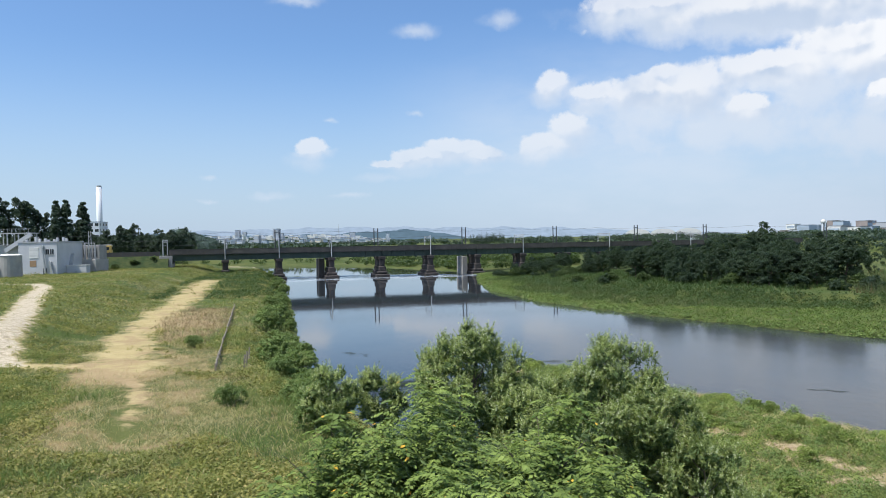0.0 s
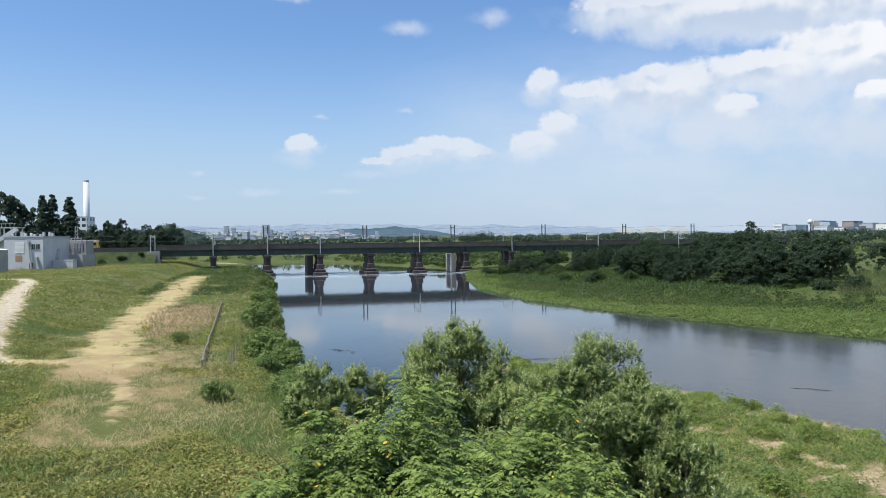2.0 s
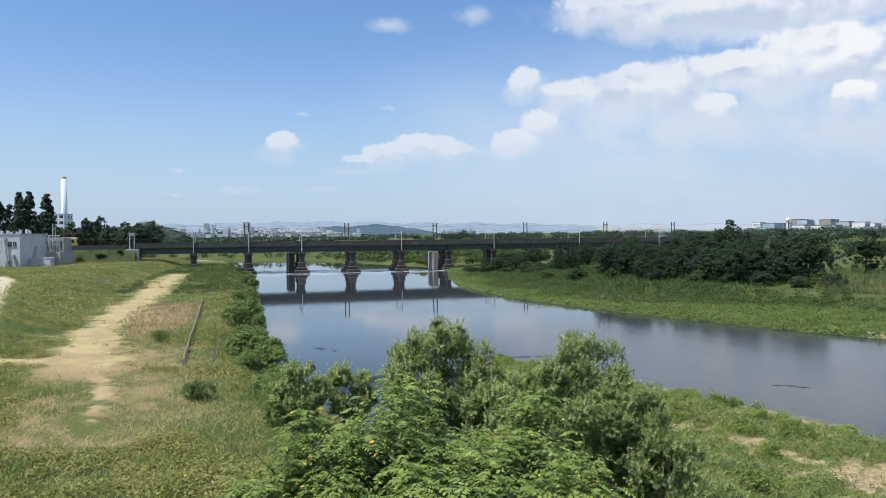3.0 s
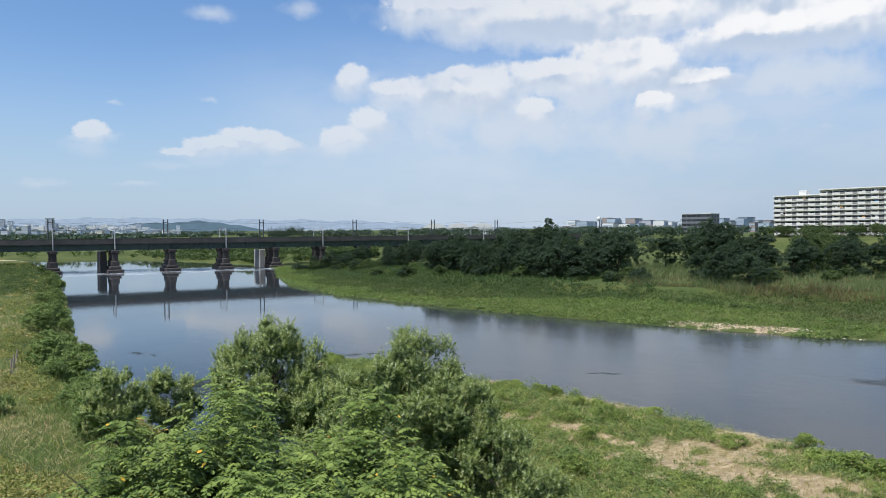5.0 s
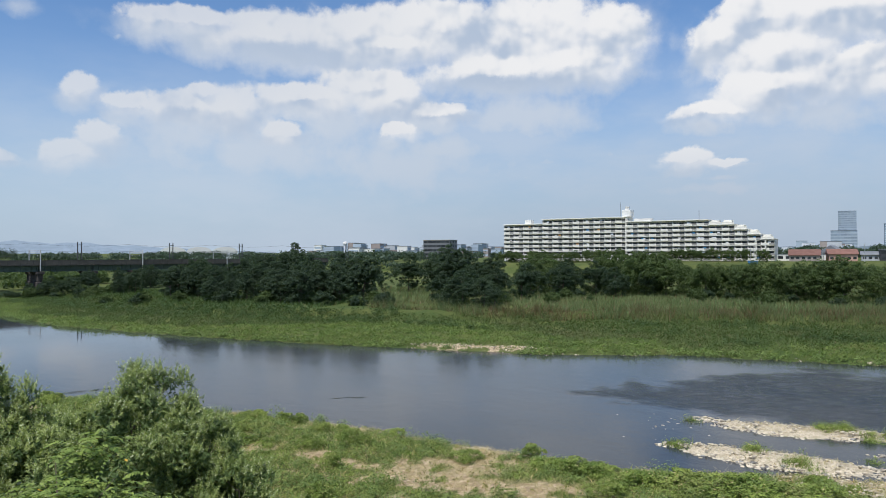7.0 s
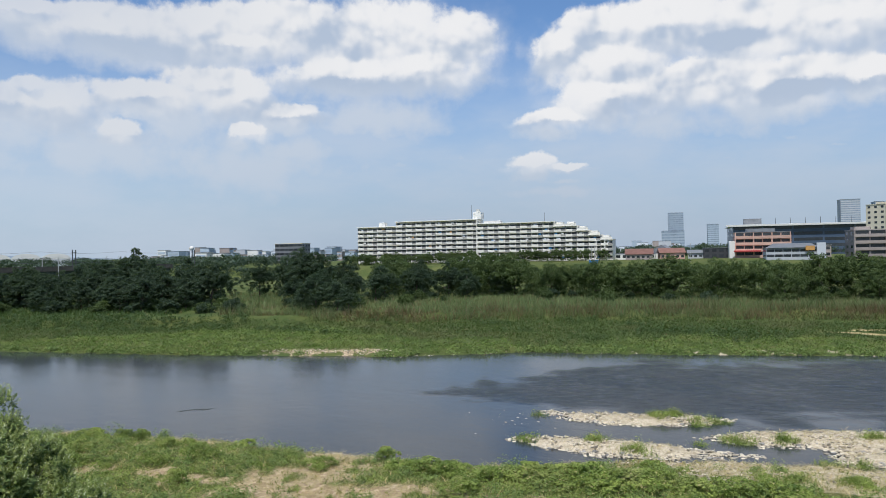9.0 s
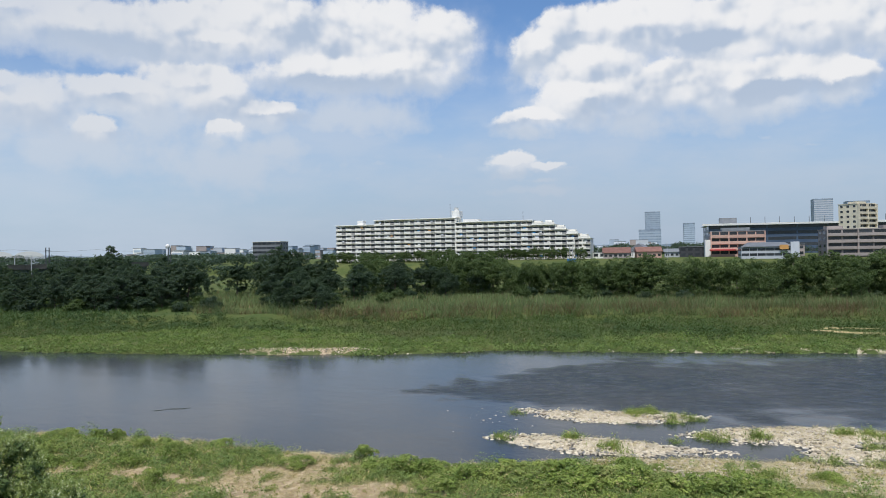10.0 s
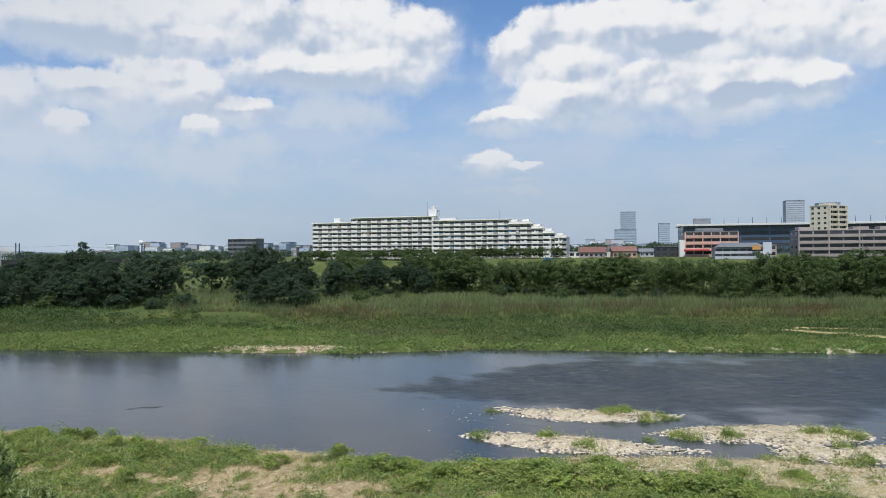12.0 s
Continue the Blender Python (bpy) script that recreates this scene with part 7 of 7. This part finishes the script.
        part("brace", tube(bmesh.new(), (-a, 0, 1.2 * i), (a, 0, 1.2 * i + 1.2), 0.06, seg=5), STEEL, mast)
    for x, y, r, h in ((-121.5, 199, 3.4, 6.6), (-115.2, 202, 2.9, 6.2), (-129, 204, 3.2, 6.0)):
        tank = thing("storage_tank", Matrix.Translation((x, y, 5.0)), "grey cylindrical storage tank with a pale lid", "tank", "plant tanks")
        part("shell", tube(bmesh.new(), (0, 0, -1), (0, 0, h), r, seg=24), CONCRETE, tank)
        part("lid", tube(bmesh.new(), (0, 0, h + 0.004), (0, 0, h + 0.35), r + 0.15, r * 0.6, 24), WHITE, tank)
    rack = thing("plant_gantry", Matrix.Translation((-139, 236, 5.0)), "grey steel platform with sloping conveyor and railings", "gantry")
    for x in (0, 3.5, 7, 10.5):
        for y in (0, 4):
            part("post", boxed((x, y, 0), (x + 0.3, y + 0.3, 12.6)), STEEL, rack)
    part("tank_house", boxed((0.4, 0.4, 0), (10.2, 3.9, 8.9)), FACTORY, rack)
    for z in (9.0, 12.6):
        part("platform", boxed((-0.3, -0.3, z), (11.2, 4.6, z + 0.25)), STEEL, rack)
    part("conveyor", boxed((-0.6, -0.5, -0.5), (0.6, 0.5, 9.0), Matrix.Translation((4, -0.9, 7.5)) @ pose(0, 0, 0, 0, 58, 0)), FACTORY, rack)
    for i in range(9):
        part("baluster", boxed((i * 1.3, -0.25, 12.86), (i * 1.3 + 0.08, -0.17, 14.0)), STEEL, rack)
    part("handrail", boxed((-0.2, -0.27, 14.0), (11.1, -0.16, 14.1)), STEEL, rack)
    # chimney
    st = thing("incinerator_chimney", Matrix.Translation((-370, 820, -4)), "tall white incinerator chimney with a grey top", "chimney")
    bm = tube(bmesh.new(), (0, 0, 0), (0, 0, 81.4), 3.3, 2.9, 20)
    part("shaft", bm, CHIMNEY, st, smooth=True)
    part("cap", tube(bmesh.new(), (0, 0, 81.41), (0, 0, 83.2), 2.7, 2.6, 20), STEEL, st)
    building("incinerator_hall", "pale blue-grey incinerator hall behind the trees", -392, 815, 8, 61, 24, 20, 32, 5, 4, PALE_WALL)


# grass tones set dark, to paint in the shade on the slope
def make_embank(n):
    at = n.add("ShaderNodeNewGeometry").outputs["Position"]
    c = n.mix(n.ramp(n.noise(at, 0.3, 5, 0.65), 0.3, 0.7), (0.026, 0.050, 0.018), (0.070, 0.085, 0.030))
    return principled(n, c, 0.95, bump=n.noise(at, 1.2, 5, 0.7), strength=0.8, dist=0.5, spec=0.2)


EMBANK = material("embankment_grass", make_embank)
make_left()

# poplars and tall trees behind the plant
def poplar(seed):
    rng = np.random.default_rng(seed)
    ob = thing("poplar_tree", Matrix(), "tall narrow dark poplar tree behind the plant", "tree", "poplars")
    limbs(rng, 20, 1.2, 10, 0.3, 0.2, ob)
    z = rng.uniform(3, 20.5, 70)
    w = 2.3 * np.sqrt(np.clip((21 - z) / 12, 0.05, 1)) * np.clip((z - 1) / 4, 0.4, 1)
    a = rng.uniform(0, 6.28, 70)
    cs = np.stack([np.cos(a) * w * 0.6, np.sin(a) * w * 0.6, z], 1)
    v, f = leaf_cloud(rng, cs, w * 0.62, 8000, 0.34, tri=True)
    link("crown", mesh_of("crown", v, f, LEAF_FAR), None, ob)
    return ob


POP = poplar(80)
POP.matrix_world = pose(-149.5, 294, 9) @ Matrix.Diagonal((1, 1, 1.1, 1))
for x, y, s in ((-146.6, 296, 1.12), (-141.5, 299, 1.08)):
    m = pose(x, y, 9, 0, 0, x * 50) @ Matrix.Diagonal((1.55 if s == 1.08 else 1.0, 1.25, s, 1))
    copy_thing(POP, m).matrix_world = m
TALL = tree("tall_tree", 84, 20, 5.0, LEAF_FAR, 7000, 0.36, tri=True, n=11, crown_from=0.35, clump=0.28, extra=10, label="tall dark open-crowned tree behind the plant", group="trees behind the plant")
TALL.matrix_world = pose(-166, 285, 9) @ Matrix.Diagonal((1.1, 1.1, 1.2, 1))
for x, y, s in ((-161, 290, 1.0), (-155, 293, 0.8), (-172, 280, 1.05), (-178, 284, 0.95)):
    m = pose(x, y, 9, 0, 0, x * 70) @ Matrix.Diagonal((s * 1.05, s * 1.05, s * 1.2, 1))
    copy_thing(TALL, m).matrix_world = m
HEDGE = [crown_tree("broadleaf_tree", 20 + i, 13.2, 5.2, LEAF_FAR, 15000, 0.24, lobes=6, label="green broadleaf tree behind the railway embankment", group="embankment trees") for i in range(2)]
for i, az in ((0, -18.9), (1, -28.6)):
    HEDGE[i].matrix_world = pose(float(polar(az, 352)[0]), float(polar(az, 352)[1]), 7.0)
for i in range(16):
    az = -31.5 + i * 0.85
    x, y = polar(az, 335 + (i * 29) % 40)
    m = pose(float(x), float(y), 7.0, 0, 0, i * 61) @ Matrix.Diagonal((1.0, 1.0, 0.92 + 0.12 * ((i * 5) % 4) - 0.15 * (i < 6) - 0.16 * (i > 13), 1))
    copy_thing(HEDGE[i % 2], m).matrix_world = m


# ---------------------------------------------------------------- fence and stakes beside the dirt track
def make_track_fence():
    a, b = Vector((-18.4, 60.8, 0)), Vector((-33.2, 120.4, 0))
    ob = thing("rail_fence", Matrix(), "low weathered timber rail fence beside the dirt track", "fence")
    n = 24
    post = shared("post", boxed((-0.07, -0.07, -0.3), (0.07, 0.07, 0.62), bevel=0.02), TIMBER)
    for i in range(n + 1):
        p = a.lerp(b, i / n)
        put("post", post, ob, p.x, p.y, ground_z(p.x, p.y))
    for i in range(n):
        p, q = a.lerp(b, i / n), a.lerp(b, (i + 1) / n)
        for z in (0.30, 0.55):
            part("rail", tube(bmesh.new(), (p.x, p.y, ground_z(p.x, p.y) + z), (q.x, q.y, ground_z(q.x, q.y) + z), 0.05, seg=6), TIMBER, ob)
    for x, y in ((-15.8, 59.5), (-16.4, 62.5), (-17.1, 66)):
        st = thing("stake", Matrix.Translation((x, y, ground_z(x, y))), "short leaning timber stake in the grass", "stake", "stakes")
        part("shaft", tube(bmesh.new(), (0, 0, -0.3), (0.1, 0.05, 1.3), 0.08, 0.06, 6), TIMBER, st)


make_track_fence()
